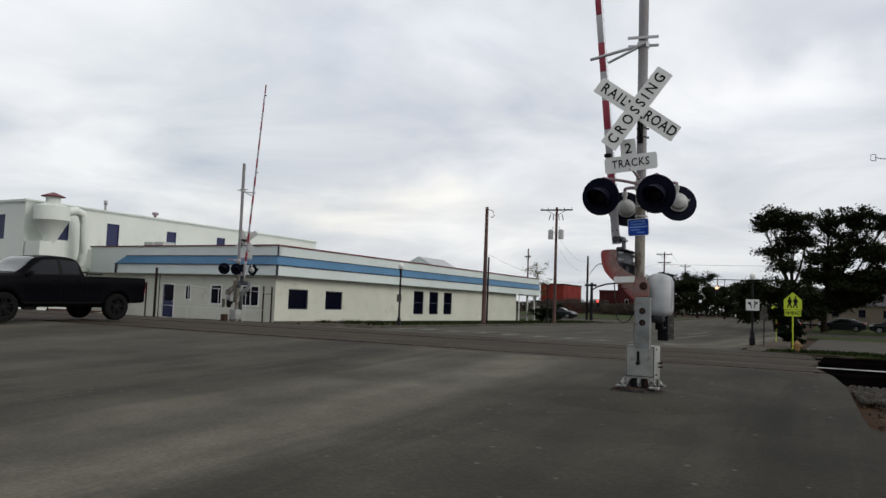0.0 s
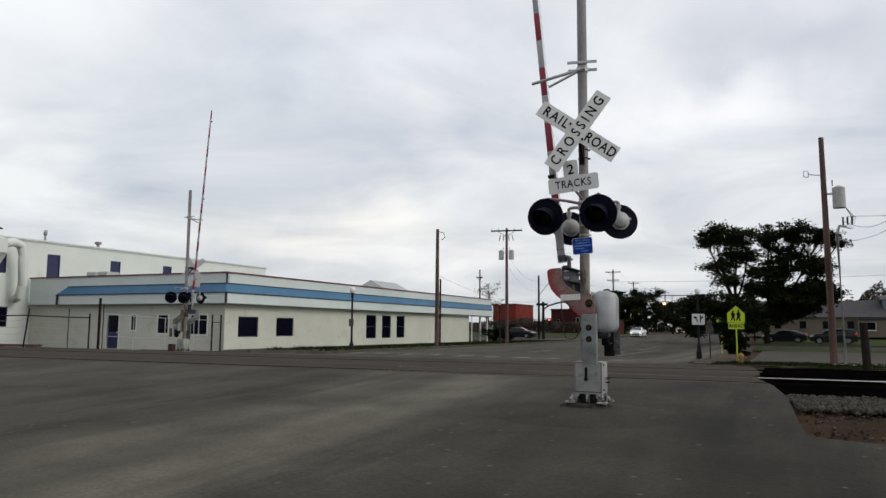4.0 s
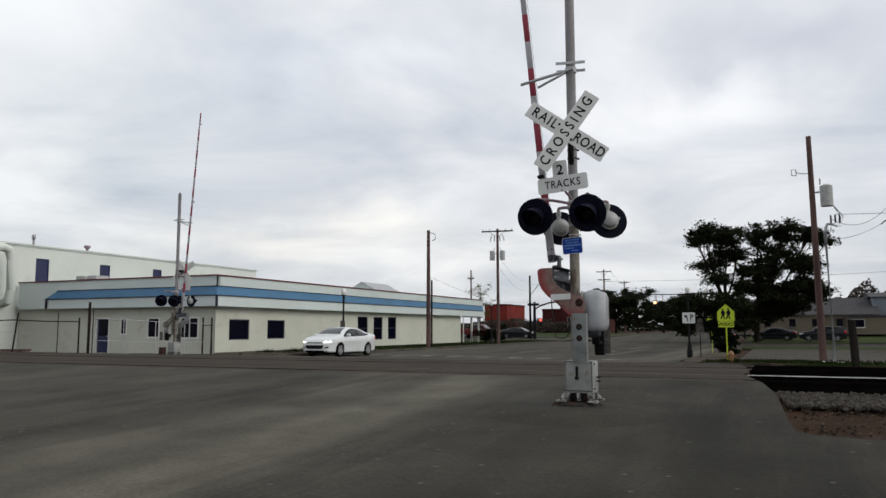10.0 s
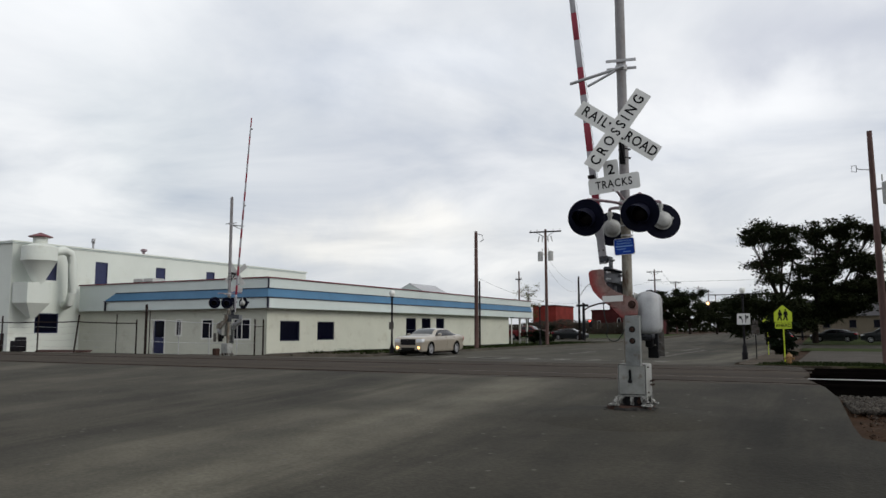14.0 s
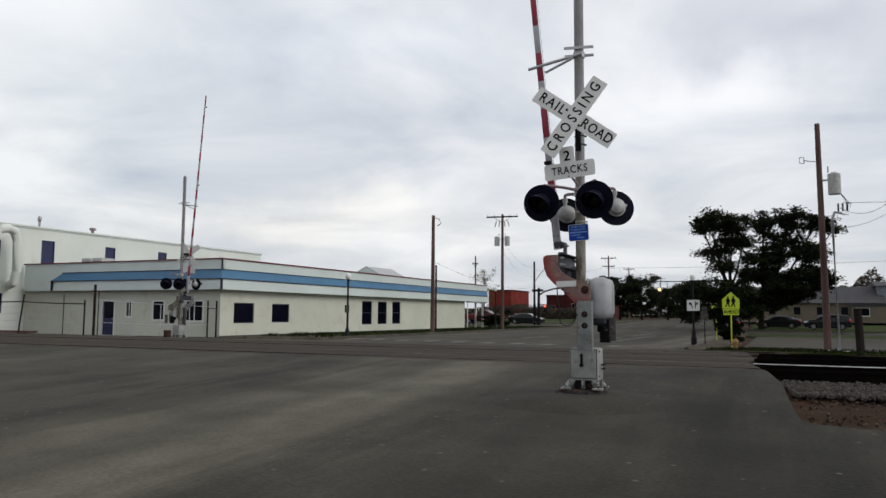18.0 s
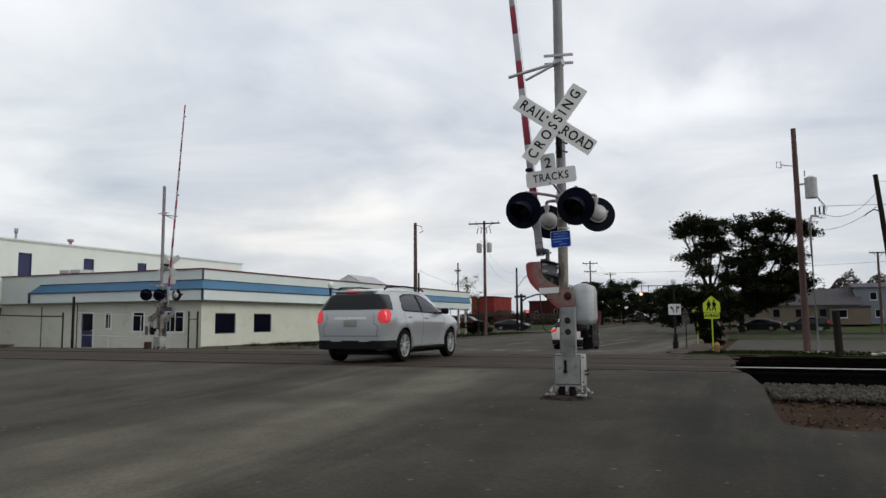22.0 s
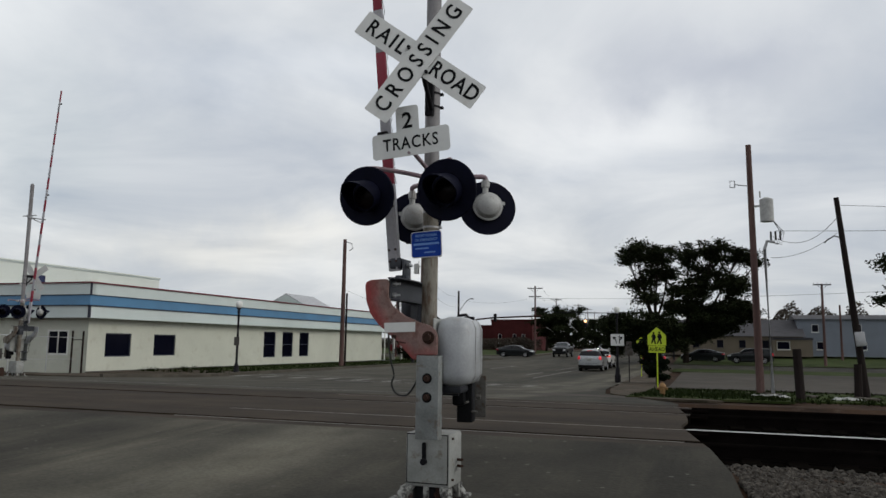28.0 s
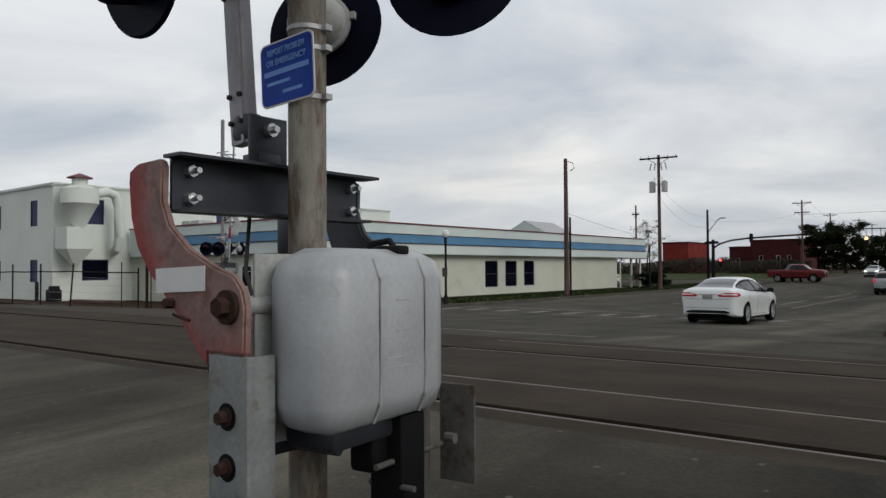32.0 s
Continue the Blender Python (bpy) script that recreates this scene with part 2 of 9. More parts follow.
CONCRETE = mat("concrete", (0.082, 0.073, 0.06), 0.9, var=0.35, scale=0.8, fine=50, bump=0.3, stain=(0.055, 0.048, 0.038), stain_at=0.55, spec=0.15)
PANEL = mat("crossing_panel", (0.037, 0.0275, 0.0185), 0.9, var=0.34, scale=1.2, fine=15, bump=0.4, stain=(0.036, 0.028, 0.021), stain_at=0.56, spec=0.12, stretch=(0.3, 1, 1), patch=(0.9, 0.3))
DIRT = mat("dirt", (0.034, 0.018, 0.009), 0.95, var=0.65, scale=0.7, fine=25, bump=0.6, stain=(0.06, 0.042, 0.03), stain_at=0.6, spec=0.08)
PATH_DIRT = mat("trodden_dirt", (0.072, 0.058, 0.044), 0.95, var=0.45, scale=0.9, fine=20, bump=0.5, stain=(0.035, 0.03, 0.02), stain_at=0.55, spec=0.08)
LAWN = mat("mown_lawn", (0.032, 0.045, 0.013), 0.95, var=0.4, scale=0.35, fine=20, bump=0.6, stain=(0.062, 0.062, 0.028), stain_at=0.6, spec=0.05)
BLADES = mat("grass_blades", (0.013, 0.020, 0.005), 0.9, var=0.5, scale=1.5, fine=10, bump=0, spec=0.05)
LITTER = mat("dry_leaves", (0.085, 0.05, 0.03), 0.9, var=0.5, scale=9.0, fine=30, bump=0, stain=(0.05, 0.03, 0.02), stain_at=0.5, spec=0.1)
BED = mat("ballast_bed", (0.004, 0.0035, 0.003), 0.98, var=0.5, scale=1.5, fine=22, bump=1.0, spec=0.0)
STONE_PALE = mat("grey_ballast_stone", (0.06, 0.053, 0.045), 0.9, var=0.8, scale=11.0, fine=30, bump=0.3, stain=(0.03, 0.024, 0.019), stain_at=0.56, spec=0.15)
STONE = mat("ballast_stone", (0.034, 0.024, 0.018), 0.9, var=0.5, scale=3.0, fine=30, bump=0.3, stain=(0.15, 0.13, 0.105), stain_at=0.64, spec=0.15)
TIE = mat("creosoted_tie", (0.004, 0.0035, 0.003), 0.95, var=0.4, scale=3, fine=30, bump=0.4, spec=0.0)
RAIL = mat("rail_steel", (0.006, 0.005, 0.0045), 0.9, 0.0, var=0.35, scale=3, fine=60, bump=0.1, spec=0.0)
RAIL_TOP = mat("polished_rail", (0.62, 0.60, 0.58), 0.28, 0.9, var=0.25, scale=2, fine=60, bump=0.05)
RAIL_DULL = mat("dull_street_rail", (0.075, 0.062, 0.052), 0.5, 0.5, var=0.3, scale=2, fine=60, bump=0.05)
RAIL_RUBBED = mat("rubbed_street_rail", (0.125, 0.11, 0.095), 0.5, 0.6, var=0.3, scale=2, fine=60, bump=0.05)
GROOVE = mat("flangeway", (0.006, 0.0045, 0.004), 0.98, var=0.3, bump=0.3, spec=0.0)
LINE = mat("worn_line_paint", (0.25, 0.24, 0.22), 0.85, var=0.3, scale=4, fine=40, bump=0.2, stain=(0.07, 0.066, 0.06), stain_at=0.5, spec=0.15)
WALL = mat("white_masonry_paint", (0.50, 0.505, 0.43), 0.8, var=0.08, scale=0.5, fine=14, bump=0.15, stain=(0.42, 0.41, 0.34), stain_at=0.62, spec=0.2)
WALL_TALL = mat("white_panel_paint", (0.62, 0.65, 0.60), 0.7, var=0.07, scale=0.4, fine=10, bump=0.08, stain=(0.55, 0.57, 0.51), stain_at=0.64, spec=0.3)
FASCIA = mat("pale_metal_fascia", (0.54, 0.595, 0.575), 0.55, var=0.06, scale=0.6, fine=30, bump=0.05)
BLUE = mat("blue_metal_band", (0.042, 0.14, 0.255), 0.5, var=0.14, scale=0.8, fine=30, bump=0.05)
TRIM_RED = mat("dark_red_trim", (0.12, 0.014, 0.022), 0.6, var=0.2, bump=0.05)
TRIM_DARK = mat("dark_trim", (0.012, 0.014, 0.03), 0.7, var=0.2, bump=0.05)
NAVY = mat("navy_shutter", (0.013, 0.018, 0.07), 0.55, var=0.2, scale=3, fine=30, bump=0.1)
GLASS = mat("dark_window_glass", (0.003, 0.0035, 0.009), 0.08, var=0.2, scale=1.2, fine=8, bump=0.0, spec=0.06)
FRAME_W = mat("white_window_frame", (0.62, 0.62, 0.58), 0.5, var=0.1, bump=0.05)
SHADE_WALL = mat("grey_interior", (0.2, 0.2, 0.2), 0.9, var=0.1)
GALV = mat("galvanised_steel", (0.40, 0.40, 0.41), 0.5, 0.35, var=0.22, scale=4, fine=30, bump=0.08, stain=(0.26, 0.24, 0.22), stain_at=0.62)
MAST = mat("weathered_mast_paint", (0.19, 0.175, 0.145), 0.75, 0.0, var=0.4, scale=6, fine=50, bump=0.25, stain=(0.085, 0.056, 0.036), stain_at=0.52, stretch=(1, 1, 0.3))
PAINT_GREY = mat("silver_grey_paint", (0.34, 0.35, 0.36), 0.38, var=0.15, scale=5, fine=60, bump=0.08, stain=(0.29, 0.28, 0.26), stain_at=0.66)
MAST_UP = mat("grey_mast_paint", (0.22, 0.21, 0.215), 0.65, var=0.25, scale=5, fine=50, bump=0.12, stain=(0.15, 0.12, 0.11), stain_at=0.6, stretch=(1, 1, 0.3))
PAINT_OLD = mat("weathered_grey_paint", (0.26, 0.265, 0.25), 0.65, var=0.25, scale=5, fine=60, bump=0.15, stain=(0.15, 0.12, 0.095), stain_at=0.62)
BRACKET = mat("dirty_grey_green_paint", (0.175, 0.185, 0.18), 0.65, var=0.3, scale=5, fine=60, bump=0.15, stain=(0.10, 0.075, 0.055), stain_at=0.60)
ARM_PALE = mat("pale_arm_paint", (0.34, 0.33, 0.35), 0.5, var=0.15, scale=4, fine=40, bump=0.05, stain=(0.28, 0.25, 0.24), stain_at=0.64)
ARM_RED = mat("red_sheeting", (0.23, 0.007, 0.028), 0.55, var=0.15, scale=4, fine=40, bump=0.05)
ARM_FADED = mat("faded_pink_paint", (0.215, 0.13, 0.115), 0.7, var=0.35, scale=5, fine=50, bump=0.15, stain=(0.13, 0.065, 0.05), stain_at=0.55, rim=(0.22, 0.03, 0.028, 0.24, 1.72, 0.50, 0.62))
ARM_REST = mat("old_red_paint", (0.24, 0.035, 0.03), 0.65, var=0.3, scale=8, fine=50, bump=0.15, stain=(0.30, 0.15, 0.13), stain_at=0.6)
RUST = mat("rusted_bolt", (0.045, 0.024, 0.018), 0.85, 0.2, var=0.5, scale=20, fine=90, bump=0.3, spec=0.2)
DARK_STEEL = mat("dark_channel_steel", (0.035, 0.037, 0.045), 0.45, 0.4, var=0.2, scale=4, fine=50, bump=0.06)
CHIPPED = mat("chipped_white_paint", (0.28, 0.28, 0.26), 0.7, var=0.3, scale=9, fine=60, bump=0.3, stain=(0.02, 0.018, 0.016), stain_at=0.52)
PLATE_DK = mat("rust_dark_plate", (0.09, 0.085, 0.078), 0.75, var=0.35, scale=6, fine=50, bump=0.15, stain=(0.05, 0.03, 0.02), stain_at=0.56, spec=0.2)
BRIGHT = mat("bright_bolt", (0.55, 0.55, 0.55), 0.3, 0.9, var=0.1, bump=0)
SIGN_W = mat("white_sign_sheeting", (0.60, 0.60, 0.58), 0.5, var=0.08, scale=4, fine=30, bump=0.02, stain=(0.50, 0.49, 0.45), stain_at=0.66)
SIGN_K = mat("sign_black", (0.006, 0.006, 0.007), 0.6, var=0.1, bump=0, spec=0.1)
SIGN_B = mat("blue_sign_sheeting", (0.008, 0.045, 0.30), 0.5, var=0.15, scale=6, fine=40, bump=0.02, spec=0.15)
SIGN_BL = mat("pale_blue_lettering", (0.16, 0.30, 0.62), 0.5, var=0.1, bump=0, spec=0.15)
BLACK = mat("black_enamel", (0.0025, 0.003, 0.011), 0.6, var=0.25, scale=6, fine=40, bump=0.03, spec=0.08)
LENS_RED = mat("unlit_red_lens", (0.005, 0.002, 0.003), 0.3, var=0.2, bump=0, spec=0.15)
LAMP_BACK = mat("grey_lamp_housing", (0.36, 0.36, 0.35), 0.5, var=0.2, scale=8, fine=50, bump=0.06, stain=(0.25, 0.23, 0.2), stain_at=0.62)
CONDUIT = mat("painted_conduit", (0.24, 0.17, 0.19), 0.6, var=0.25, scale=6, fine=50, bump=0.1)
CABLE = mat("black_cable", (0.012, 0.012, 0.012), 0.6, var=0.1, bump=0)
WOOD = mat("weathered_pole_wood", (0.10, 0.060, 0.054), 0.9, var=0.45, scale=3, fine=40, bump=0.4, stretch=(1, 1, 0.12), spec=0.2)
WOOD_DK = mat("dark_pole_wood", (0.017, 0.013, 0.012), 0.95, var=0.4, scale=3, fine=40, bump=0.4, stretch=(1, 1, 0.12), spec=0.1)
IRON = mat("black_iron", (0.010, 0.009, 0.011), 0.6, var=0.2, bump=0.05, spec=0.12)
FENCE_RUST = mat("rusty_fence_pipe", (0.022, 0.014, 0.012), 0.85, var=0.4, scale=6, fine=40, bump=0.1, spec=0.12)
GLOBE = mat("white_lamp_globe", (0.75, 0.75, 0.72), 0.4, var=0.05, bump=0)
YELLOW = mat("fluorescent_yellow_green", (0.44, 0.54, 0.012), 0.5, var=0.06, bump=0, glow=None)
HYDRANT = mat("hydrant_yellow", (0.24, 0.13, 0.04), 0.7, var=0.35, scale=10, fine=50, bump=0.1, stain=(0.12, 0.06, 0.025), stain_at=0.54)
BRICK = mat("red_brick", (0.17, 0.026, 0.02), 0.9, var=0.25, scale=0.6, fine=12, bump=0.2, spec=0.15)
BRICK_DK = mat("dark_red_brick", (0.055, 0.012, 0.012), 0.9, var=0.25, scale=0.6, fine=12, bump=0.2, spec=0.15)
TAN = mat("tan_block", (0.135, 0.11, 0.078), 0.85, var=0.15, scale=0.5, fine=10, bump=0.2)
GREYBLUE = mat("blue_grey_siding", (0.16, 0.18, 0.21), 0.8, var=0.12, scale=0.5, fine=10, bump=0.1)
SHINGLE = mat("grey_shingle", (0.034, 0.032, 0.036), 0.9, var=0.3, scale=1.5, fine=14, bump=0.4)
BARK = mat("bark", (0.02, 0.015, 0.012), 0.95, var=0.4, scale=5, fine=30, bump=0.6, stretch=(1, 1, 0.2), spec=0.1)
LEAF = mat("dark_leaves", (0.013, 0.018, 0.006), 0.8, var=0.5, scale=0.9, fine=6, bump=0, stain=(0.032, 0.031, 0.012), stain_at=0.6, spec=0.08)
LEAF_HEDGE = mat("evergreen_leaves", (0.008, 0.013, 0.006), 0.8, var=0.45, scale=1.4, fine=6, bump=0, spec=0.05)
WIRE = mat("wire", (0.03, 0.03, 0.035), 0.6, var=0, bump=0)
TYRE = mat("tyre_rubber", (0.009, 0.009, 0.009), 0.9, var=0.25, scale=8, fine=60, bump=0.1, spec=0.03)
RIM = mat("alloy_rim", (0.36, 0.36, 0.37), 0.35, 0.25, var=0.08, bump=0)
CAR_GLASS = mat("tinted_car_glass", (0.006, 0.006, 0.008), 0.05, var=0.0, bump=0, spec=0.25)
CAR_SCREEN = mat("car_screen_glass", (0.02, 0.026, 0.028), 0.04, var=0.0, bump=0, spec=0.45, coat=0.4)
TRIM_K = mat("black_plastic", (0.009, 0.009, 0.009), 0.6, var=0.15, bump=0, spec=0.08)
CHROME = mat("chrome", (0.6, 0.6, 0.6), 0.15, 1.0, var=0.0)
TAIL = mat("red_tail_lens", (0.42, 0.006, 0.016), 0.25, var=0.35, scale=6, fine=25, bump=0.05, spec=0.25)
TAIL_ON = mat("lit_tail_lens", (0.3, 0.004, 0.004), 0.4, var=0, glow=(1.0, 0.06, 0.03, 1.1), spec=0.15)
HEAD = mat("headlight_lens", (0.55, 0.56, 0.58), 0.1, var=0, coat=0.5)
HEAD_ON = mat("lit_headlight", (0.8, 0.8, 0.75), 0.2, var=0, glow=(1.0, 0.95, 0.82, 3.0))
FOG_ON = mat("lit_fog_lamp", (0.8, 0.5, 0.2), 0.2, var=0, glow=(1.0, 0.55, 0.2, 3.0))
PLATE = mat("licence_plate", (0.22, 0.22, 0.20), 0.5, var=0.1, bump=0)
SIGNAL_RED = mat("lit_red_signal", (0.6, 0.02, 0.02), 0.3, var=0, glow=(1.0, 0.07, 0.05, 4.0))
SIGNAL_WARM = mat("lit_street_lamp", (0.8, 0.5, 0.4), 0.3, var=0, glow=(1.0, 0.52, 0.22, 3.5))


def paint(name, col, metal=0.0):
    return mat(name, col, 0.28, metal, var=0.05, scale=1.0, fine=120, bump=0, coat=0.8)


# ---------------------------------------------------------------- mesh helpers
def xf(bm, verts, m):
    if m is not None:
        bmesh.ops.transform(bm, matrix=m, verts=verts)
    return verts


def box(bm, c, s, m=None, bevel=0.0):
    """A box of centre c and size s, with bevelled edges where asked."""
    vs = bmesh.ops.create_cube(bm, size=1.0, matrix=Matrix.Translation(c) @ Matrix.Diagonal((*s, 1)))["verts"]
    if bevel:
        es = list({e for v in vs for e in v.link_edges})
        r = bmesh.ops.bevel(bm, geom=es, offset=bevel, segments=2, affect="EDGES", profile=0.5)
        vs = list({v for f in r["faces"] for v in f.verts} | {v for v in vs if v.is_valid})
    return xf(bm, vs, m)


def rod(bm, a, b, r, r2=None, seg=10, m=None):
    a, b = Vector(a), Vector(b)
    d = b - a
    q = d.to_track_quat("Z", "Y").to_matrix().to_4x4()
    vs = bmesh.ops.create_cone(bm, cap_ends=True, segments=seg, radius1=r, radius2=r if r2 is None else r2, depth=d.length, matrix=Matrix.Translation((a + b) / 2) @ q)["verts"]
    return xf(bm, vs, m)


def tube(bm, pts, r, seg=6, m=None):
    """A round tube along a line of points."""
    pts = [Vector(p) for p in pts]
    rings = []
    for i, p in enumerate(pts):
        d = (pts[min(i + 1, len(pts) - 1)] - pts[max(i - 1, 0)]).normalized()
        q = d.to_track_quat("Z", "Y")
        rings.append([bm.verts.new(p + q @ Vector((r * math.cos(2 * math.pi * k / seg), r * math.sin(2 * math.pi * k / seg), 0))) for k in range(seg)])
    for u, v in zip(rings, rings[1:]):
        for k in range(seg):
            bm.faces.new((u[k], u[(k + 1) % seg], v[(k + 1) % seg], v[k]))
    bm.faces.new(rings[0][::-1])
    bm.faces.new(rings[-1])
    return xf(bm, [v for ring in rings for v in ring], m)


def bend(pts, n=6):
    """A smooth run of points through a few given ones."""
    v = [Vector(p) for p in pts]
    v = [2 * v[0] - v[1], *v, 2 * v[-1] - v[-2]]
    out = []
    for a, b, c, d in zip(v, v[1:], v[2:], v[3:]):
        for k in range(n):
            t = k / n
            out.append(0.5 * (2 * b + (c - a) * t + (2 * a - 5 * b + 4 * c - d) * t * t + (3 * b - a - 3 * c + d) * t ** 3))
    return out + [v[-2]]


def lathe(bm, prof, seg=20, m=None, lo=0.0, hi=2 * math.pi, caps=True):
    """A profile of (radius, height) turned about z."""
    full = hi - lo > 6.28
    n = seg if full else seg + 1
    rings = [[bm.verts.new((r * math.cos(lo + (hi - lo) * k / seg), r * math.sin(lo + (hi - lo) * k / seg), z)) for k in range(n)] for r, z in prof]
    for u, v in zip(rings, rings[1:]):
        for k in range(seg if full else seg):
            j = (k + 1) % n
            bm.faces.new((u[k], u[j], v[j], v[k]))
    if full and caps:
        if prof[0][0] > 1e-4:
            bm.faces.new(rings[0][::-1])
        if prof[-1][0] > 1e-4:
            bm.faces.new(rings[-1])
    return xf(bm, [v for ring in rings for v in ring], m)


def slab(bm, pts, depth, m=None):
    """A flat outline of (x, y) points given a thickness along z."""
    lo = [bm.verts.new((x, y, -depth / 2)) for x, y in pts]
    hi = [bm.verts.new((x, y, depth / 2)) for x, y in pts]
    bm.faces.new(lo[::-1])
    bm.faces.new(hi)
    k = len(pts)
    for i in range(k):
        bm.faces.new((lo[i], lo[(i + 1) % k], hi[(i + 1) % k], hi[i]))
    return xf(bm, lo + hi, m)


def rounded(w, h, r, n=4):
    """The outline of a rectangle with round corners."""
    out = []
    for cx, cy, a0 in ((w / 2 - r, h / 2 - r, 0), (-w / 2 + r, h / 2 - r, 90), (-w / 2 + r, -h / 2 + r, 180), (w / 2 - r, -h / 2 + r, 270)):
        out += [(cx + r * math.cos(radians(a0 + 90 * k / n)), cy + r * math.sin(radians(a0 + 90 * k / n))) for k in range(n + 1)]
    return out


def finish(name, bm, material, smooth=None):
    bmesh.ops.recalc_face_normals(bm, faces=bm.faces[:])
    me = bpy.data.meshes.new(name)
    if smooth:
        for f in bm.faces:
            f.smooth = True
        for e in bm.edges:
            if len(e.link_faces) == 2 and e.calc_face_angle(0) > radians(smooth):
                e.smooth = False
    bm.to_mesh(me)
    bm.free()
    me.materials.append(material)
    return me


def part(name, bm, material, parent, label="", smooth=35, at=None):
    """Links a bmesh as one mesh object under a thing or a part."""
    ob = new(name, finish(name, bm, material, smooth))
    ob.parent = parent
    if at is not None:
        ob.matrix_basis = at
    if label:
        tagged(ob, label)
    return ob


def thing(name, m, label, category, group="", kind=""):
    ob = new(name)
    ob.matrix_basis = m
    return tagged(ob, label, category, group, kind)


def solid(name, bm, material, label, category, m=None, group="", kind="", smooth=35):
    """A top-level thing that is one mesh."""
    ob = new(name, finish(name, bm, material, smooth))
    if m is not None:
        ob.matrix_basis = m
    return tagged(ob, label, category, group, kind)


def letters(text, size, material, name, parent, m, bold=0.0, space=1.0):
    """Words in the built-in font as a thin mesh, centred."""
    cu = bpy.data.curves.new(name, "FONT")
    cu.body, cu.size, cu.align_x, cu.align_y, cu.extrude, cu.offset = text, size, "CENTER", "CENTER", 0.0012, bold
    cu.resolution_u, cu.space_character = 3, space
    tmp = bpy.data.objects.new(name, cu)
    scene.collection.objects.link(tmp)
    me = bpy.data.meshes.new_from_object(tmp.evaluated_get(bpy.context.evaluated_depsgraph_get()))
    bpy.data.objects.remove(tmp)
    bpy.data.curves.remove(cu)
    me.materials.clear()
    me.materials.append(material)
    ob = new(name, me)
    ob.parent, ob.matrix_basis = parent, m
    return ob


TRACK_Z = 0.07      # the height of the rails


def gz(x, y):
    """The height of the ground: a hump at the rails, lower on both sides, rising gently far off; the street dips on its east side beyond the crossing."""
    dip = float(np.interp(y, (31, 35, 42, 47, 78, 108), (0.0, 0.05, 0.26, 0.31, 0.31, 0.0))) * float(np.interp(x, (-19, -10), (0.0, 1.0)))
    return -dip + float(np.interp(y, (-30, -6, 0, 9.9, 12.2, 13.5, 20.2, 22, 32, 90, 130, 300, 1500), (-0.75, -0.62, -0.5, -0.105, 0.0, TRACK_Z, TRACK_Z, 0.0, -0.38, -0.4, 0.1, 0.6, 0.6)))


YS = sorted({*[round(8.2 + 0.12 * k, 2) for k in range(10)], *[round(9.5 + 0.25 * k, 2) for k in range(18)], -200, -100, -60, -30, -20, -12, 13.5, 20.2, *[v * 1.0 for v in range(-6, 34)], *range(34, 60, 3), *range(60, 140, 6), 150, 170, 200, 250, 300, 400, 600, 1500})


def sheet(bm, left, right, y0, y1, dz=0.0, side=0.0):
    """A strip of ground between two edges, which are numbers or functions of y; side: the depth of a skirt round it."""
    ys = [y0] + [y for y in YS if y0 + 0.05 < y < y1 - 0.05] + [y1]
    fl = left if callable(left) else lambda y: left
    fr = right if callable(right) else lambda y: right
    wide = max(fr(y) - fl(y) for y in ys)
    n = 5 if wide < 5 else 14
    rows = [[bm.verts.new((x, y, gz(x, y) + dz)) for x in np.linspace(fl(y), fr(y), n)] for y in ys]
    for a, b in zip(rows, rows[1:]):
        for k in range(n - 1):
            bm.faces.new((a[k], a[k + 1], b[k + 1], b[k]))
    if side:
        edge = [r[0] for r in rows] + rows[-1][1:] + [r[-1] for r in rows[::-1]][1:] + rows[0][-2:0:-1]
        low = [bm.verts.new(v.co - Vector((0, 0, side))) for v in edge]
        k = len(edge)
        for i in range(k):
            bm.faces.new((edge[i], edge[(i + 1) % k], low[(i + 1) % k], low[i]))


def B():
    return bmesh.new()


# ---------------------------------------------------------------- ground, roads, rails
bm = B()
xs_ = [-1500, -600, -250, -120, -70, -45, -34.65, -34.6, -30, -22, -19, -16, -13, -10, -7, -4, -0.75, -0.7, 0, 4, 10, 20, 40, 80, 200, 600, 1500]
rows_ = [[bm.verts.new((x, y, gz(x, y) - 0.06 - (0.335 if 12.7 < y < 22.3 and (x > -0.72 or x < -34.62) else 0.0))) for x in xs_] for y in YS]
for a_, b_ in zip(rows_, rows_[1:]):
    for k in range(len(xs_) - 1):
        bm.faces.new((a_[k], a_[k + 1], b_[k + 1], b_[k]))
ground = solid("ground", bm, DIRT, "bare brown dirt and thin weeds round the crossing", "ground", kind="structure", smooth=60)

WEST, EAST = -21.3, -4.3
R1, R2 = (14.05, 15.55), (18.20, 19.70)


def road_east(y):
    """The asphalt's edge on the side where the camera walks."""
    return float(np.interp(y, (-200, 8.2, 8.62, 8.74, 8.95, 9.7, 11.0, 12.2, 13.2, 14.0, 15.0, 16.0, 17.2, 18.4, 19.6, 21.5, 23.5, 26.0, 28.0, 34.0, 46.0, 74.0), (40.0, 40.0, 1.5, 0.75, 0.51, 0.44, 0.37, 0.30, 0.15, 0.02, -0.14, -0.3, -0.2, -0.3, -0.45, -0.5, -1.2, -2.2, -2.9, -3.6, EAST, EAST)))


def road_west(y):
    return float(np.interp(y, (20, 22.2, 24.5, 26.5), (-34.6, -34.6, -25.0, WEST)))


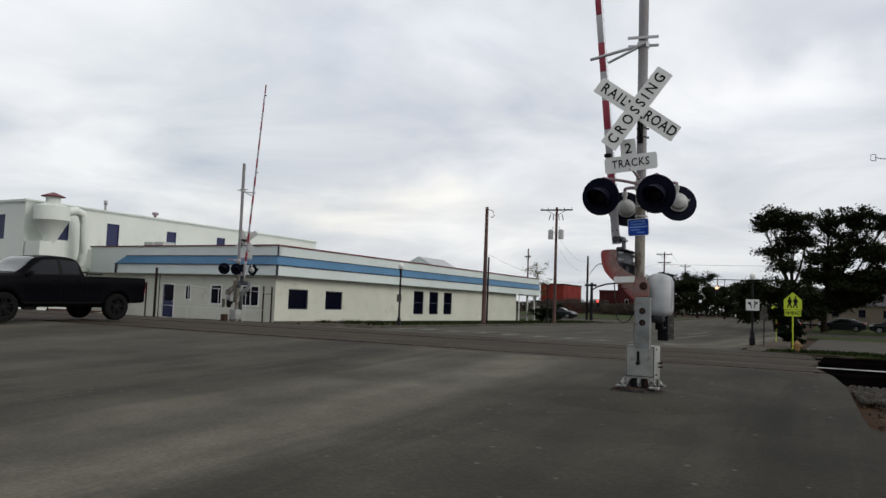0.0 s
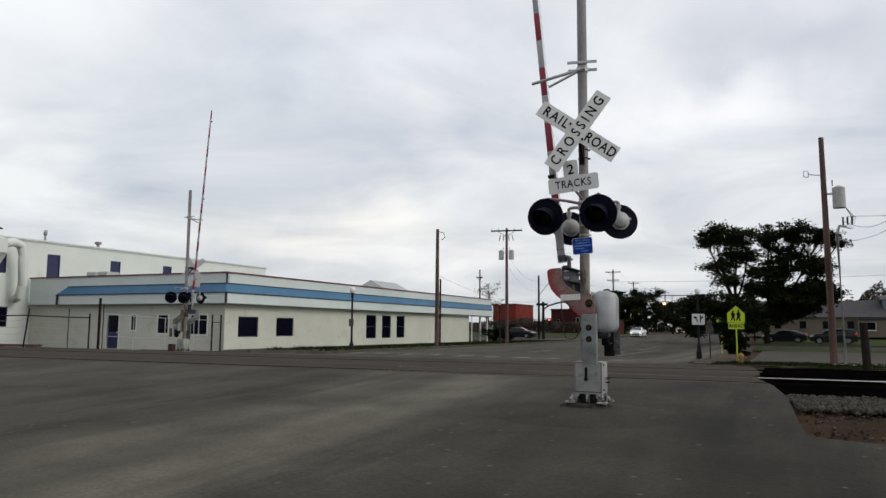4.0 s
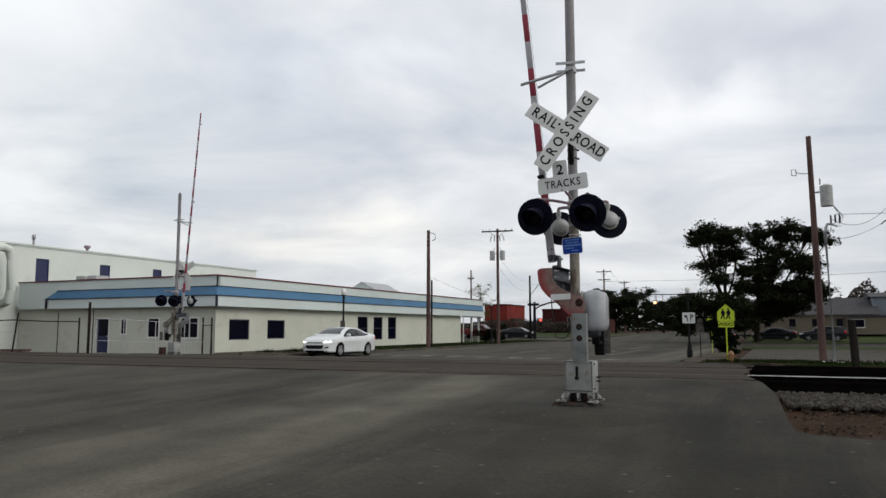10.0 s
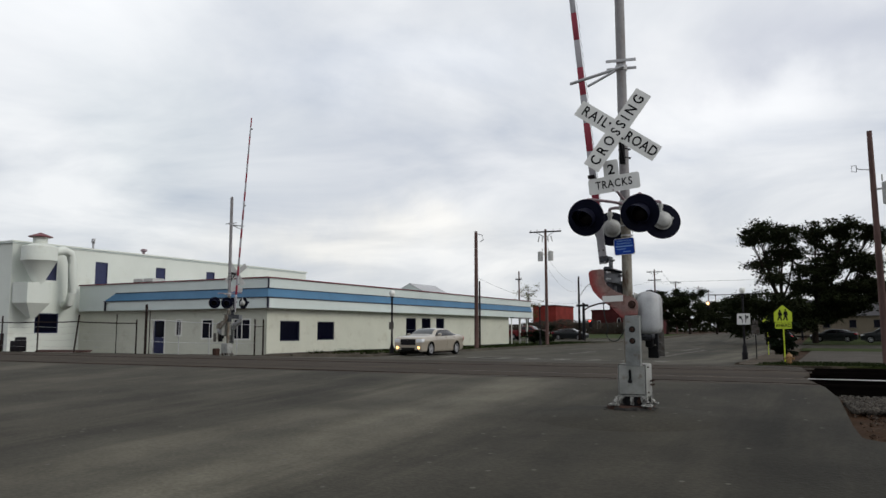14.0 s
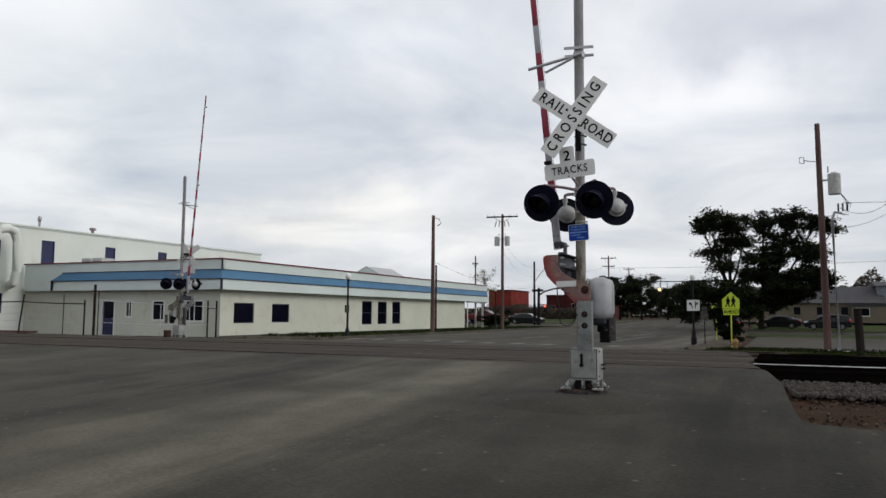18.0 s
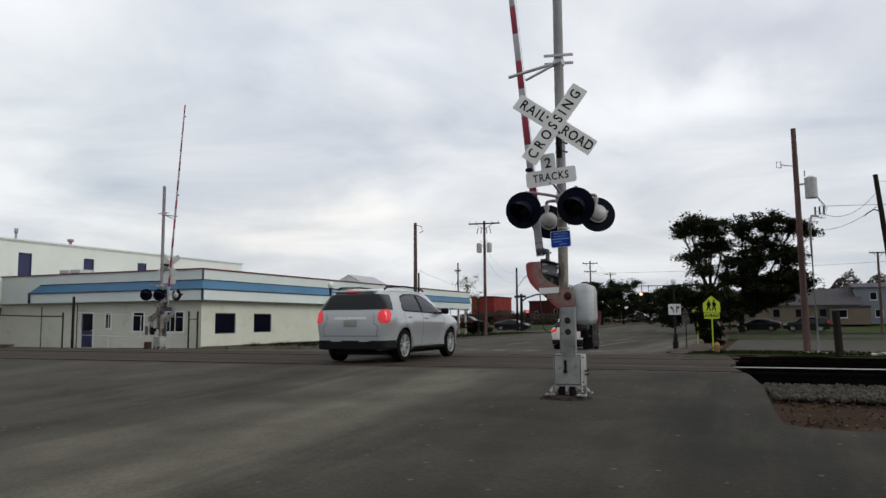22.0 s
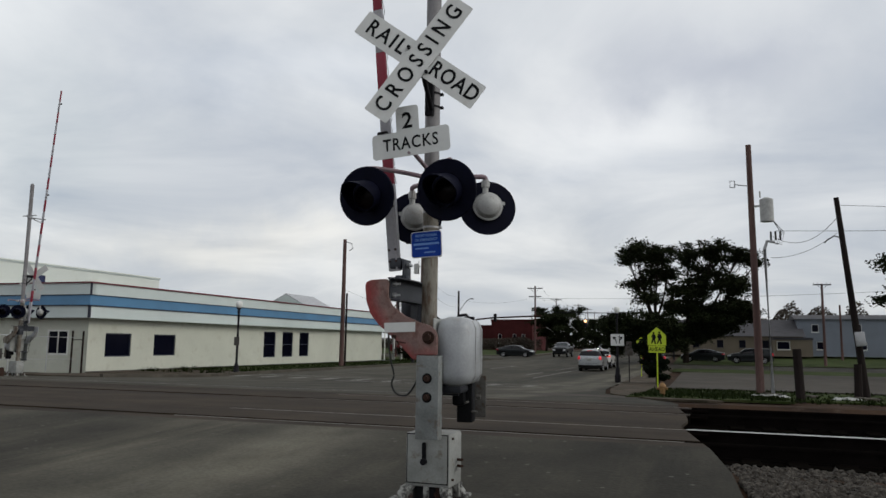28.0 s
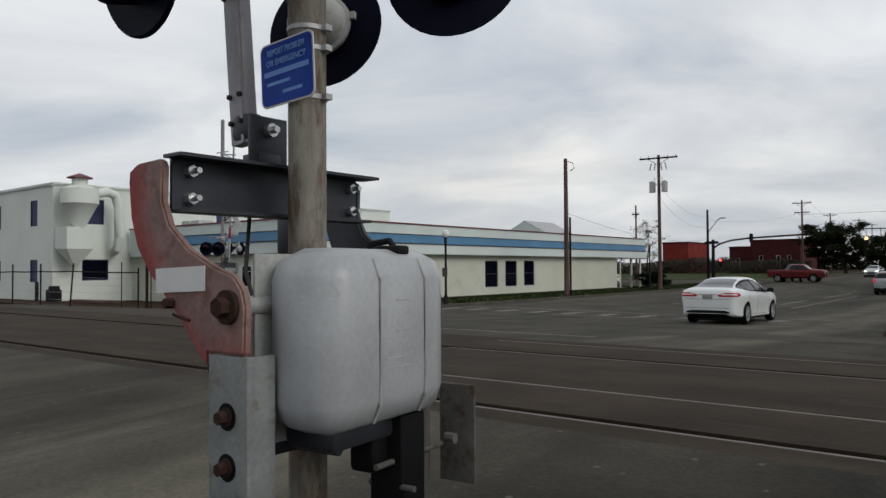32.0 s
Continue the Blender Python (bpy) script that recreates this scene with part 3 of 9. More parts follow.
bm = B()
sheet(bm, road_west, road_east, -200, R1[0] - 0.45, -0.002)
road = solid("road", bm, ASPHALT, "worn grey asphalt street crossing two railway tracks", "road", kind="structure", smooth=60)
bm = B()
sheet(bm, road_west, road_east, R2[1] + 0.45, 600, -0.002)
sheet(bm, -300, WEST, 90, 102, -0.006)
sheet(bm, EAST, 300, 76, 88, -0.006)
solid("road_beyond", bm, ASPHALT, "grey asphalt street running on to a signalled junction", "road", kind="structure", smooth=60)

# crossing panels between and beside the rails
for y0, y1 in ((R1[0] - 0.45, R1[0] - 0.05), (R1[0] + 0.16, R1[1] - 0.075), (R1[1] + 0.045, R2[0] - 0.05), (R2[0] + 0.14, R2[1] - 0.075), (R2[1] + 0.045, R2[1] + 0.45)):
    bm = B()
    sheet(bm, -34.6, road_east, y0, y1, -0.004, 0.05)
    solid("crossing_surface", bm, PANEL, "rubbed brown asphalt infill between embedded rails", "crossing surface", kind="structure", smooth=60)
for y in (R1[1], R2[1]):
    bm = B()
    sheet(bm, -34.6, -8.0, y - 0.075, y + 0.045, -0.005, 0.02)
    solid("crossing_surface", bm, PANEL, "worn asphalt laid over a buried rail", "crossing surface", kind="structure", smooth=60)
bm = B()
for y in (*R1, *R2):
    box(bm, (-17.5, y + 0.03, TRACK_Z - 0.063), (35.2, 0.34, 0.03))
solid("flangeway", bm, GROOVE, "dark flangeway gaps along the embedded rails", "flangeway", kind="structure")
for y in (*R1, *R2):
    rl = thing("rail", pose(0, y, TRACK_Z), "steel running rail with rubbed head and rusty web", "rail", "running rails")
    # in the street the head is buried to the west and rubbed bare towards the east
    for x0, x1, top, shine in ((-34.6, -8.0, -0.018, RAIL_DULL), (-8.0, -0.2, -0.007, RAIL_RUBBED if y in R1 else RAIL_DULL)):
        b3 = B()
        box(b3, ((x0 + x1) / 2, 0.004, top - 0.013), (x1 - x0, 0.055, 0.026), bevel=0.004)
        part("street_rail_head", b3, shine, rl, "rubbed rail head set in the street" if shine is not RAIL_DULL else "dull rail head set in the street")
    for x0, x1 in ((-250, -34.6), (-0.2, 250)):
        m_ = pose((x0 + x1) / 2, 0, 0)
        for nm_, c_, s_ in (("rail_head", (0, 0.004, -0.0105), (0.05, 0.026)), ("rail_neck", (0, 0, -0.024), (0.068, 0.030)), ("rail_web", (0, 0, -0.10), (0.018, 0.13)), ("rail_foot", (0, 0, -0.18), (0.15, 0.022))):
            b1 = B()
            box(b1, c_, (x1 - x0, *s_), m_, bevel=0.004 if nm_ == "rail_head" else 0.0)
            part(nm_, b1, RAIL_TOP if y == R1[1] and nm_ == "rail_head" else RAIL, rl, "polished rail head" if y == R1[1] and nm_ == "rail_head" else "")

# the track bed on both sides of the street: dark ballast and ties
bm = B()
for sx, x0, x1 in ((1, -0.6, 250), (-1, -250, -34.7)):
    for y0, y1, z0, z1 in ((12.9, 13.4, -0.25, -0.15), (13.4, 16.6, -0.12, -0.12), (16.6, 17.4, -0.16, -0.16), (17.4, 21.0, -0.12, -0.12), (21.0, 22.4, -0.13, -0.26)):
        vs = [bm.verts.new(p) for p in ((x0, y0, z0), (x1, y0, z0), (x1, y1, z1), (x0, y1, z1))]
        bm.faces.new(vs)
solid("track_bed", bm, BED, "near-black ballast bed under the tracks", "track bed", kind="structure")
tie_me = None
for yc in ((R1[0] + R1[1]) / 2, (R2[0] + R2[1]) / 2):
    for k in range(60):
        if tie_me is None:
            bm = B()
            box(bm, (0, 0, 0), (0.23, 2.6, 0.17), bevel=0.01)
            tie_me = finish("railway_tie", bm, TIE)
        ob = new("railway_tie", tie_me)
        ob.matrix_basis = pose(0.55 + 0.52 * k, yc, TRACK_Z - 0.245, 0, 0, random.uniform(-1, 1))
        tagged(ob, "black creosoted wooden tie in dark ballast", "railway tie", "ties under the tracks")

# loose ballast stones on the near shoulder
def stones(name, count, region, size, material, label, up=0.0):
    rnd = random.Random(7)
    base = B()
    bmesh.ops.create_icosphere(base, subdivisions=1, radius=1.0)
    ico_v = [v.co.copy() for v in base.verts]
    ico_f = [[v.index for v in f.verts] for f in base.faces]
    base.free()
    vs, fs = [], []
    for _ in range(count):
        x, y = region(rnd)
        s = size * rnd.uniform(0.5, 1.5)
        q = Euler((rnd.uniform(0, 6), rnd.uniform(0, 6), rnd.uniform(0, 6))).to_matrix()
        sq = Vector((rnd.uniform(0.7, 1.3), rnd.uniform(0.6, 1.1), rnd.uniform(0.5, 0.9)))
        o = len(vs)
        c = Vector((x, y, gz(x, y) + bank(x, y) + s * 0.25 + up))
        vs += [c + q @ Vector((v.x * sq.x, v.y * sq.y, v.z * sq.z)) * s * rnd.uniform(0.8, 1.15) for v in ico_v]
        fs += [[o + i for i in f] for f in ico_f]
    me = bpy.data.meshes.new(name)
    me.from_pydata(vs, [], fs)
    me.materials.append(material)
    return tagged(new(name, me), label, "ballast", kind="stuff")


def bank(x, y):
    """The shoulder beside the asphalt dips towards the track bed."""
    return -0.05 - 0.12 * max(0.0, min(1.0, (y - 11.2) / 1.6))


def near_shoulder(rnd):
    while True:
        x, y = 0.35 + 9.6 * rnd.random() ** 2.0, rnd.uniform(8.5, 12.4)
        if x > road_east(y) + 0.1 and rnd.random() < (0.35 if y < 10.6 else (0.7 if y < 11.6 else 1.0)):
            return x, y


def track_edge(rnd):
    while True:
        x, y = 0.1 + 11.0 * rnd.random() ** 1.7, 13.05 - 2.2 * rnd.random() ** 1.05
        if x > road_east(y) + 0.08:
            return x, y


stones("ballast_stones", 900, near_shoulder, 0.022, STONE, "loose brown stones and leaf litter beside the asphalt")
stones("track_ballast", 9500, track_edge, 0.042, STONE_PALE, "grey ballast stones along the track edge", 0.045)
bm = B()
rows_ = []
litter = random.Random(19)
for y in np.linspace(8.25, 13.0, 34):
    x0 = road_east(y) - 0.05
    rows_.append([bm.verts.new((x, y, gz(x, y) + (bank(x, y) if i else -0.02) + 0.02 * noise.noise((x * 2, y * 2, 0)))) for i, x in enumerate(x0 + (40 - x0) * (np.arange(40) / 39) ** 2.6)])
for a_, b_ in zip(rows_, rows_[1:]):
    for k in range(39):
        bm.faces.new((a_[k], a_[k + 1], b_[k + 1], b_[k]))
solid("shoulder", bm, DIRT, "stony brown dirt shoulder sloping to the track", "ground", kind="structure", smooth=60)

# dry leaves and twigs on the dirt
vs_, fs_ = [], []
for _ in range(1500):
    x, y = near_shoulder(litter)
    q = Euler((litter.uniform(-0.5, 0.5), litter.uniform(-0.5, 0.5), litter.uniform(0, 6.28))).to_matrix()
    c_ = Vector((x, y, gz(x, y) + bank(x, y) + 0.015))
    k = litter.uniform(0.015, 0.04)
    o = len(vs_)
    vs_ += [c_ + q @ Vector(v) * k for v in ((-1, 0, 0), (0, -0.5, 0.15), (1, 0, 0), (0, 0.5, 0.15))]
    fs_.append((o, o + 1, o + 2, o + 3))
me = bpy.data.meshes.new("leaf_litter")
me.from_pydata(vs_, [], fs_)
me.materials.append(LITTER)
tagged(new("leaf_litter", me), "dry brown leaves and twigs on the dirt shoulder", "leaf litter", kind="stuff")

# kerbs, walks, verges
bm = B()
for y0, y1 in ((26.5, 86),):
    sheet(bm, WEST - 0.16, WEST, y0, y1, 0.13, 0.16)
solid("kerb_west", bm, CONCRETE, "worn concrete kerb", "kerb", kind="structure", smooth=20)
bm = B()
sheet(bm, road_east, lambda y: road_east(y) + 0.16, 42, 75, 0.03, 0.16)
solid("kerb_east", bm, CONCRETE, "worn concrete kerb", "kerb", kind="structure", smooth=20)
bm = B()
sheet(bm, -27.9, WEST - 0.16, 26.5, 39, 0.02, 0.06)
sheet(bm, -70, road_west, 22.6, 23.1, 0.01, 0.05)
solid("pavement_west", bm, PATH_DIRT, "dusty trodden pavement beside the white building", "pavement", kind="structure", smooth=20)
bm = B()
sheet(bm, -27.9, WEST - 0.16, 39, 86, 0.05, 0.08)
sheet(bm, -34, -27.9, 74, 86, 0.05, 0.08)
solid("verge_west", bm, LAWN, "strip of rough green grass along the wall", "grass verge", kind="structure", smooth=60)
bm = B()
sheet(bm, lambda y: road_east(y) + 0.16, lambda y: road_east(y) + 1.9, 24, 75, 0.02, 0.06)
solid("pavement_east", bm, PATH_DIRT, "trodden dirt path beside the street", "pavement", kind="structure", smooth=20)
bm = B()
sheet(bm, -2.0, 2.2, 25.0, 36.5, 0.03, 0.06)
sheet(bm, 2.2, 60, 27.5, 37, 0.0, 0.05)
solid("verge_east", bm, LAWN, "patch of dark green grass by the hydrant", "grass verge", kind="structure", smooth=60)
bm = B()
sheet(bm, -1.6, 120, 38.5, 66, 0.015)
solid("parking_lot", bm, LOT, "pale gravelly parking lot", "parking lot", kind="structure", smooth=60)
bm = B()
sheet(bm, -3.2, 160, 89, 140, 0.03)
sheet(bm, -2.6, 120, 66, 75.5, 0.02)
sheet(bm, -160, -23, 103.6, 150, 0.05)
solid("lawn", bm, LAWN, "green lawns beyond the junction", "lawn", kind="structure", smooth=60)
bm = B()
sheet(bm, -23, -22.2, 102.6, 300, 0.1, 0.15)
sheet(bm, -160, -23, 102.2, 103.6, 0.06, 0.1)
solid("far_kerb", bm, CONCRETE, "pale concrete kerb and walk of the far corner", "kerb", kind="structure", smooth=20)

# road markings
bm = B()
for x, y0, y1 in ((-9.65, 48, 66), (-10.9, 51, 57), (-10.9, 62, 71), (-15.0, 46, 52), (-15.0, 58, 66)):
    sheet(bm, x, x + 0.13, y0, y1, 0.004)
for x in np.arange(-21.0, -6.0, 1.55):
    sheet(bm, x, x + 0.5, 33.9, 35.4, 0.004)
sheet(bm, -21.8, -5.4, 36.4, 36.6, 0.004)
sheet(bm, -20.8, -7.0, 21.7, 21.86, 0.004)
sheet(bm, -15.2, -5.9, 33.3, 33.48, 0.004)
solid("road_markings", bm, LINE, "worn white lane and crosswalk lines", "road marking", kind="structure", smooth=20)


# a pale dusty patch past the second track
bm = B()
ring_ = [(-4.4 + 3.4 * math.cos(a_ * 0.2094) * (1 + 0.12 * math.sin(a_ * 2.7)), 25.2 + 1.0 * math.sin(a_ * 0.2094) * (1 + 0.25 * math.cos(a_ * 1.9))) for a_ in range(30)]
bm.faces.new([bm.verts.new((x_, y_, gz(x_, y_) + 0.003)) for x_, y_ in ring_])
solid("dusty_patch", bm, LOT, "pale dusty patch worn into the asphalt", "road patch", kind="structure")


# tufts of grass on the verges
def tufts(name, count, region, high, label, material=BLADES):
    rnd = random.Random(11)
    vs, fs = [], []
    for _ in range(count):
        x, y = region(rnd)
        z = gz(x, y) + 0.02
        for _ in range(3):
            h, a, w = high * rnd.uniform(0.4, 1.2), rnd.uniform(0, 6.28), rnd.uniform(0.012, 0.03)
            dx, dy = math.cos(a), math.sin(a)
            o = len(vs)
            bx, by = x + rnd.uniform(-0.05, 0.05), y + rnd.uniform(-0.05, 0.05)
            vs += [(bx - dy * w, by + dx * w, z), (bx + dy * w, by - dx * w, z), (bx + dx * h * 0.5, by + dy * h * 0.5, z + h)]
            fs.append((o, o + 1, o + 2))
    me = bpy.data.meshes.new(name)
    me.from_pydata(vs, [], fs)
    me.materials.append(material)
    return tagged(new(name, me), label, "grass", kind="stuff")


def west_verge(rnd):
    return rnd.uniform(-27.8, -21.6), (40.5 if rnd.random() < 0.9 else 35.5) + 44 * rnd.random()


def west_wall(rnd):
    return rnd.choice((-27.2, -25.6, -23.4)) + rnd.gauss(0, 0.3), rnd.choice((36.2, 38.6, 39.4)) + rnd.gauss(0, 0.35)


def east_verge(rnd):
    return (rnd.uniform(-1.9, 2.2), rnd.uniform(25, 36)) if rnd.random() < 0.6 else (rnd.uniform(2.0, 14), rnd.uniform(23.5, 37))


tufts("grass_west", 8500, west_verge, 0.10, "rough grass along the building")
tufts("weeds_west", 260, west_wall, 0.22, "dry weeds at the foot of the white wall")
tufts("grass_east", 2600, east_verge, 0.10, "short grass round the hydrant and poles")


# ---------------------------------------------------------------- buildings
def wall_panel(bm, length, height, thick, holes, m):
    """A wall in the x-z plane from (0, 0), its outer face at y = 0, with openings (x0, x1, z0, z1) through it."""
    xs = sorted({0.0, length, *[v for h in holes for v in h[:2]]})
    zs = sorted({0.0, height, *[v for h in holes for v in h[2:]]})
    grid = {(i, k, s): bm.verts.new(m @ Vector((x, s * thick, z))) for i, x in enumerate(xs) for k, z in enumerate(zs) for s in (0, 1)}

    def full(i, k):
        if not (0 <= i < len(xs) - 1 and 0 <= k < len(zs) - 1):
            return False
        cx, cz = (xs[i] + xs[i + 1]) / 2, (zs[k] + zs[k + 1]) / 2
        return not any(h[0] < cx < h[1] and h[2] < cz < h[3] for h in holes)

    for i in range(len(xs) - 1):
        for k in range(len(zs) - 1):
            if full(i, k):
                for s in (0, 1):
                    bm.faces.new([grid[p + (s,)] for p in ((i, k), (i + 1, k), (i + 1, k + 1), (i, k + 1))])
                for di, dk, p, q in ((-1, 0, (i, k), (i, k + 1)), (1, 0, (i + 1, k), (i + 1, k + 1)), (0, -1, (i, k), (i + 1, k)), (0, 1, (i, k + 1), (i + 1, k + 1))):
                    if not full(i + di, k + dk):
                        bm.faces.new((grid[p + (0,)], grid[q + (0,)], grid[q + (1,)], grid[p + (1,)]))
    bmesh.ops.delete(bm, geom=[v for v in grid.values() if not v.link_faces], context="VERTS")


def window(parent, hole, m, frame_mat, pane_mat, bars=(0, 0), sill=True, inset=0.08, label="", width=0.06):
    """A framed window in an opening of a wall panel."""
    x0, x1, z0, z1 = hole
    w, h = x1 - x0, z1 - z0
    fw = width
    bm = B()
    for c, s in (((x0 + fw / 2, inset, (z0 + z1) / 2), (fw, 0.07, h)), ((x1 - fw / 2, inset, (z0 + z1) / 2), (fw, 0.07, h)), (((x0 + x1) / 2, inset, z0 + fw / 2), (w - 2 * fw, 0.07, fw)), (((x0 + x1) / 2, inset, z1 - fw / 2), (w - 2 * fw, 0.07, fw))):
        box(bm, c, s, m)
    for k in range(bars[0]):
        box(bm, (x0 + w * (k + 1) / (bars[0] + 1), inset, (z0 + z1) / 2), (0.04, 0.06, h - 2 * fw), m)
    for k in range(bars[1]):
        box(bm, ((x0 + x1) / 2, inset, z0 + h * (k + 1) / (bars[1] + 1)), (w - 2 * fw, 0.055, 0.05), m)
    win = part("window", bm, frame_mat, parent, label)
    bm = B()
    box(bm, ((x0 + x1) / 2, inset + 0.02, (z0 + z1) / 2), (w - fw, 0.012, h - fw), m)
    part("pane", bm, pane_mat, win)
    if sill:
        bm = B()
        box(bm, ((x0 + x1) / 2, -0.03, z0 - 0.035), (w + 0.12, 0.14, 0.06), m)
        part("sill", bm, frame_mat, win)
    return win


# low white building with the blue band
LB = -0.42          # its floor
low = thing("low_building", pose(0, 0, 0), "long single-storey white building with a blue-banded fascia", "building")
SX, SY = -27.98, 32.4
east_holes = [(1.14, 2.92, 0.80, 1.97), (4.62, 6.37, 0.82, 1.96), (15.31, 16.79, 0.59, 2.33), (17.68, 19.1, 0.60, 2.34), (20.02, 21.4, 0.61, 2.36)]
EM = pose(SX, SY, LB, 0, 0, 90)         # along +y, outer face to +x
bm = B()
wall_panel(bm, 34.9, 3.0, 0.25, east_holes, EM @ Matrix.Diagonal((1, 1, 1, 1)))
part("east_wall", bm, WALL, low, smooth=20)
bm = B()
box(bm, (17.45, -0.012, 0.05), (34.9, 0.024, 0.14), EM)
part("wall_foot", bm, PLATE_DK, low, "thin dark brown strip at the foot of the wall")
south_holes = [(6.9, 8.02, 0.03, 2.1), (8.88, 9.42, 1.08, 2.1), (11.0, 11.96, 0.9, 2.1), (13.5, 14.85, 0.87, 2.1)]
SM = pose(-44.0, SY, LB)
bm = B()
wall_panel(bm, 15.765, 3.0, 0.25, south_holes, SM)
part("south_wall", bm, WALL, low, smooth=20)
bm = B()
box(bm, (-36.0, SY + 34.9 / 2, LB + 1.5), (15.5, 0.2, 3.0), pose(0, 17.2, 0))
box(bm, (-36, 52, LB + 0.02), (15.5, 39, 0.04))
part("inner_wall", bm, SHADE_WALL, low, smooth=20)
for h in east_holes[:2]:
    window(low, h, EM, TRIM_DARK, GLASS, sill=False, label="dark square window")
for h in east_holes[2:]:
    window(low, h, EM, TRIM_DARK, GLASS, (0, 1), sill=False, label="tall dark window")
for h, bars in zip(south_holes[1:], ((0, 0), (0, 0), (1, 0))):
    window(low, h, SM, FRAME_W, GLASS, bars, sill=False, inset=0.02, label="white-framed window", width=0.085)
h = south_holes[0]
bm = B()
box(bm, ((h[0] + h[1]) / 2, 0.10, 1.03), (h[1] - h[0] - 0.16, 0.05, 2.0), SM, 0.01)
door = part("door", bm, NAVY, low, "blue door with a dark glazed upper half")
bm = B()
box(bm, ((h[0] + h[1]) / 2, 0.07, 1.5), (0.74, 0.02, 0.95), SM)
part("door_pane", bm, GLASS, door)
bm = B()
for x in (h[0] + 0.04, h[1] - 0.04):
    box(bm, (x, 0.06, 1.05), (0.08, 0.14, 2.1), SM)
box(bm, ((h[0] + h[1]) / 2, 0.06, 2.06), (0.96, 0.14, 0.08), SM)
part("door_frame", bm, FRAME_W, door)
bm = B()
rod(bm, (h[1] - 0.22, 0.02, 1.0), (h[1] - 0.22, 0.075, 1.0), 0.03, m=SM)
part("door_knob", bm, BRIGHT, door)
# fascia: parapet, blue sloping band, lower board
Z0, Z1, Z2, Z3 = 2.25, 2.86, 3.34, 3.92
bm = B()
box(bm, (-35.6, 32.16, (Z0 + Z3) / 2), (16.0, 0.28, Z3 - Z0))
box(bm, (-27.74, 52.2, (Z0 + Z3) / 2), (0.28, 40.2, Z3 - Z0))
part("parapet", bm, FASCIA, low, "pale grey metal parapet", smooth=20)
bm = B()
for a, b, n in (((-40.6, 32.02), (-27.6, 32.02), (0, -1)), ((-27.6, 32.02), (-27.6, 72.3), (1, 0))):
    cx, cy = (a[0] + b[0]) / 2, (a[1] + b[1]) / 2
    sx, sy = abs(b[0] - a[0]), abs(b[1] - a[1])
    box(bm, (cx + n[0] * 0.06, cy + n[1] * 0.06, (Z0 + Z1) / 2), (sx + 0.12 if sx else 0.12, sy + 0.12 if sy else 0.12, Z1 - Z0))
part("lower_board", bm, FASCIA, low, "pale grey lower fascia board", smooth=20)
bm = B()
# blue band, sloping back towards the top
q = [(-40.95, 31.86, Z1), (-27.46, 31.86, Z1), (-27.46, 72.3, Z1), (-27.6, 72.3, Z2), (-27.6, 32.0, Z2), (-40.1, 32.0, Z2)]
v = [bm.verts.new(p) for p in q]
bm.faces.new((v[0], v[1], v[4], v[5]))
bm.faces.new((v[1], v[2], v[3], v[4]))
inner = [bm.verts.new((p[0] if i not in (1, 2, 3, 4) else -27.62, p[1] if i not in (0, 1, 4, 5) else 32.03, p[2])) for i, p in enumerate(q)]
for i, j in ((0, 1), (1, 2), (2, 3), (3, 4), (4, 5), (5, 0)):
    bm.faces.new((v[i], v[j], inner[j], inner[i]))
part("blue_band", bm, BLUE, low, "blue sloping metal band", smooth=20)
bm = B()
box(bm, (-34.2, 31.86, Z1 - 0.02), (13.6, 0.05, 0.05))
box(bm, (-27.45, 52.1, Z1 - 0.02), (0.05, 40.4, 0.05))
box(bm, (-33.85, 31.99, Z2 + 0.018), (12.5, 0.05, 0.036))
box(bm, (-27.59, 52.1, Z2 + 0.018), (0.05, 40.2, 0.036))
box(bm, (-27.5, 31.9, (Z1 + Z0) / 2), (0.1, 0.1, Z1 - Z0))
box(bm, (-27.57, 32.0, (Z2 + Z3) / 2), (0.07, 0.07, Z3 - Z2))
box(bm, (-40.93, 31.92, (Z1 + Z0) / 2), (0.07, 0.1, Z1 - Z0))
part("dark_strip", bm, TRIM_DARK, low, "dark strip under the blue band")
bm = B()
box(bm, (-35.6, 32.14, Z3 + 0.035), (16.1, 0.36, 0.07))
box(bm, (-27.72, 52.3, Z3 + 0.035), (0.36, 40.0, 0.07))
part("coping", bm, TRIM_RED, low, "dark red coping")
bm = B()
box(bm, (-35.9, 52.2, 2.5), (15.9, 40, 0.1))
box(bm, (-27.78, 70.0, 2.2), (0.5, 4.6, 0.1))
part("roof", bm, SHADE_WALL, low)
for x, w in ((-39.95, 0.8), (-38.95, 0.85)):
    bm = B()
    box(bm, (x, 34.0, 3.45), (w, 1.0, 1.85), bevel=0.04)
    un = part("roof_unit", bm, LAMP_BACK, low, "pale grey roof unit")
    bm = B()
    box(bm, (x, 33.49, 4.08), (w * 0.8, 0.02, 0.16))
    part("unit_grille", bm, PLATE_DK, un)
bm = B()
rod(bm, (-27.7, 67.35, LB), (-27.7, 67.35, 2.3), 0.05)
part("downpipe", bm, FRAME_W, low)
# open carport posts at the far end
for y in (70.2, 72.1):
    bm = B()
    box(bm, (-28.0, y, 0.9), (0.16, 0.16, 2.7))
    part("porch_post", bm, FRAME_W, low)

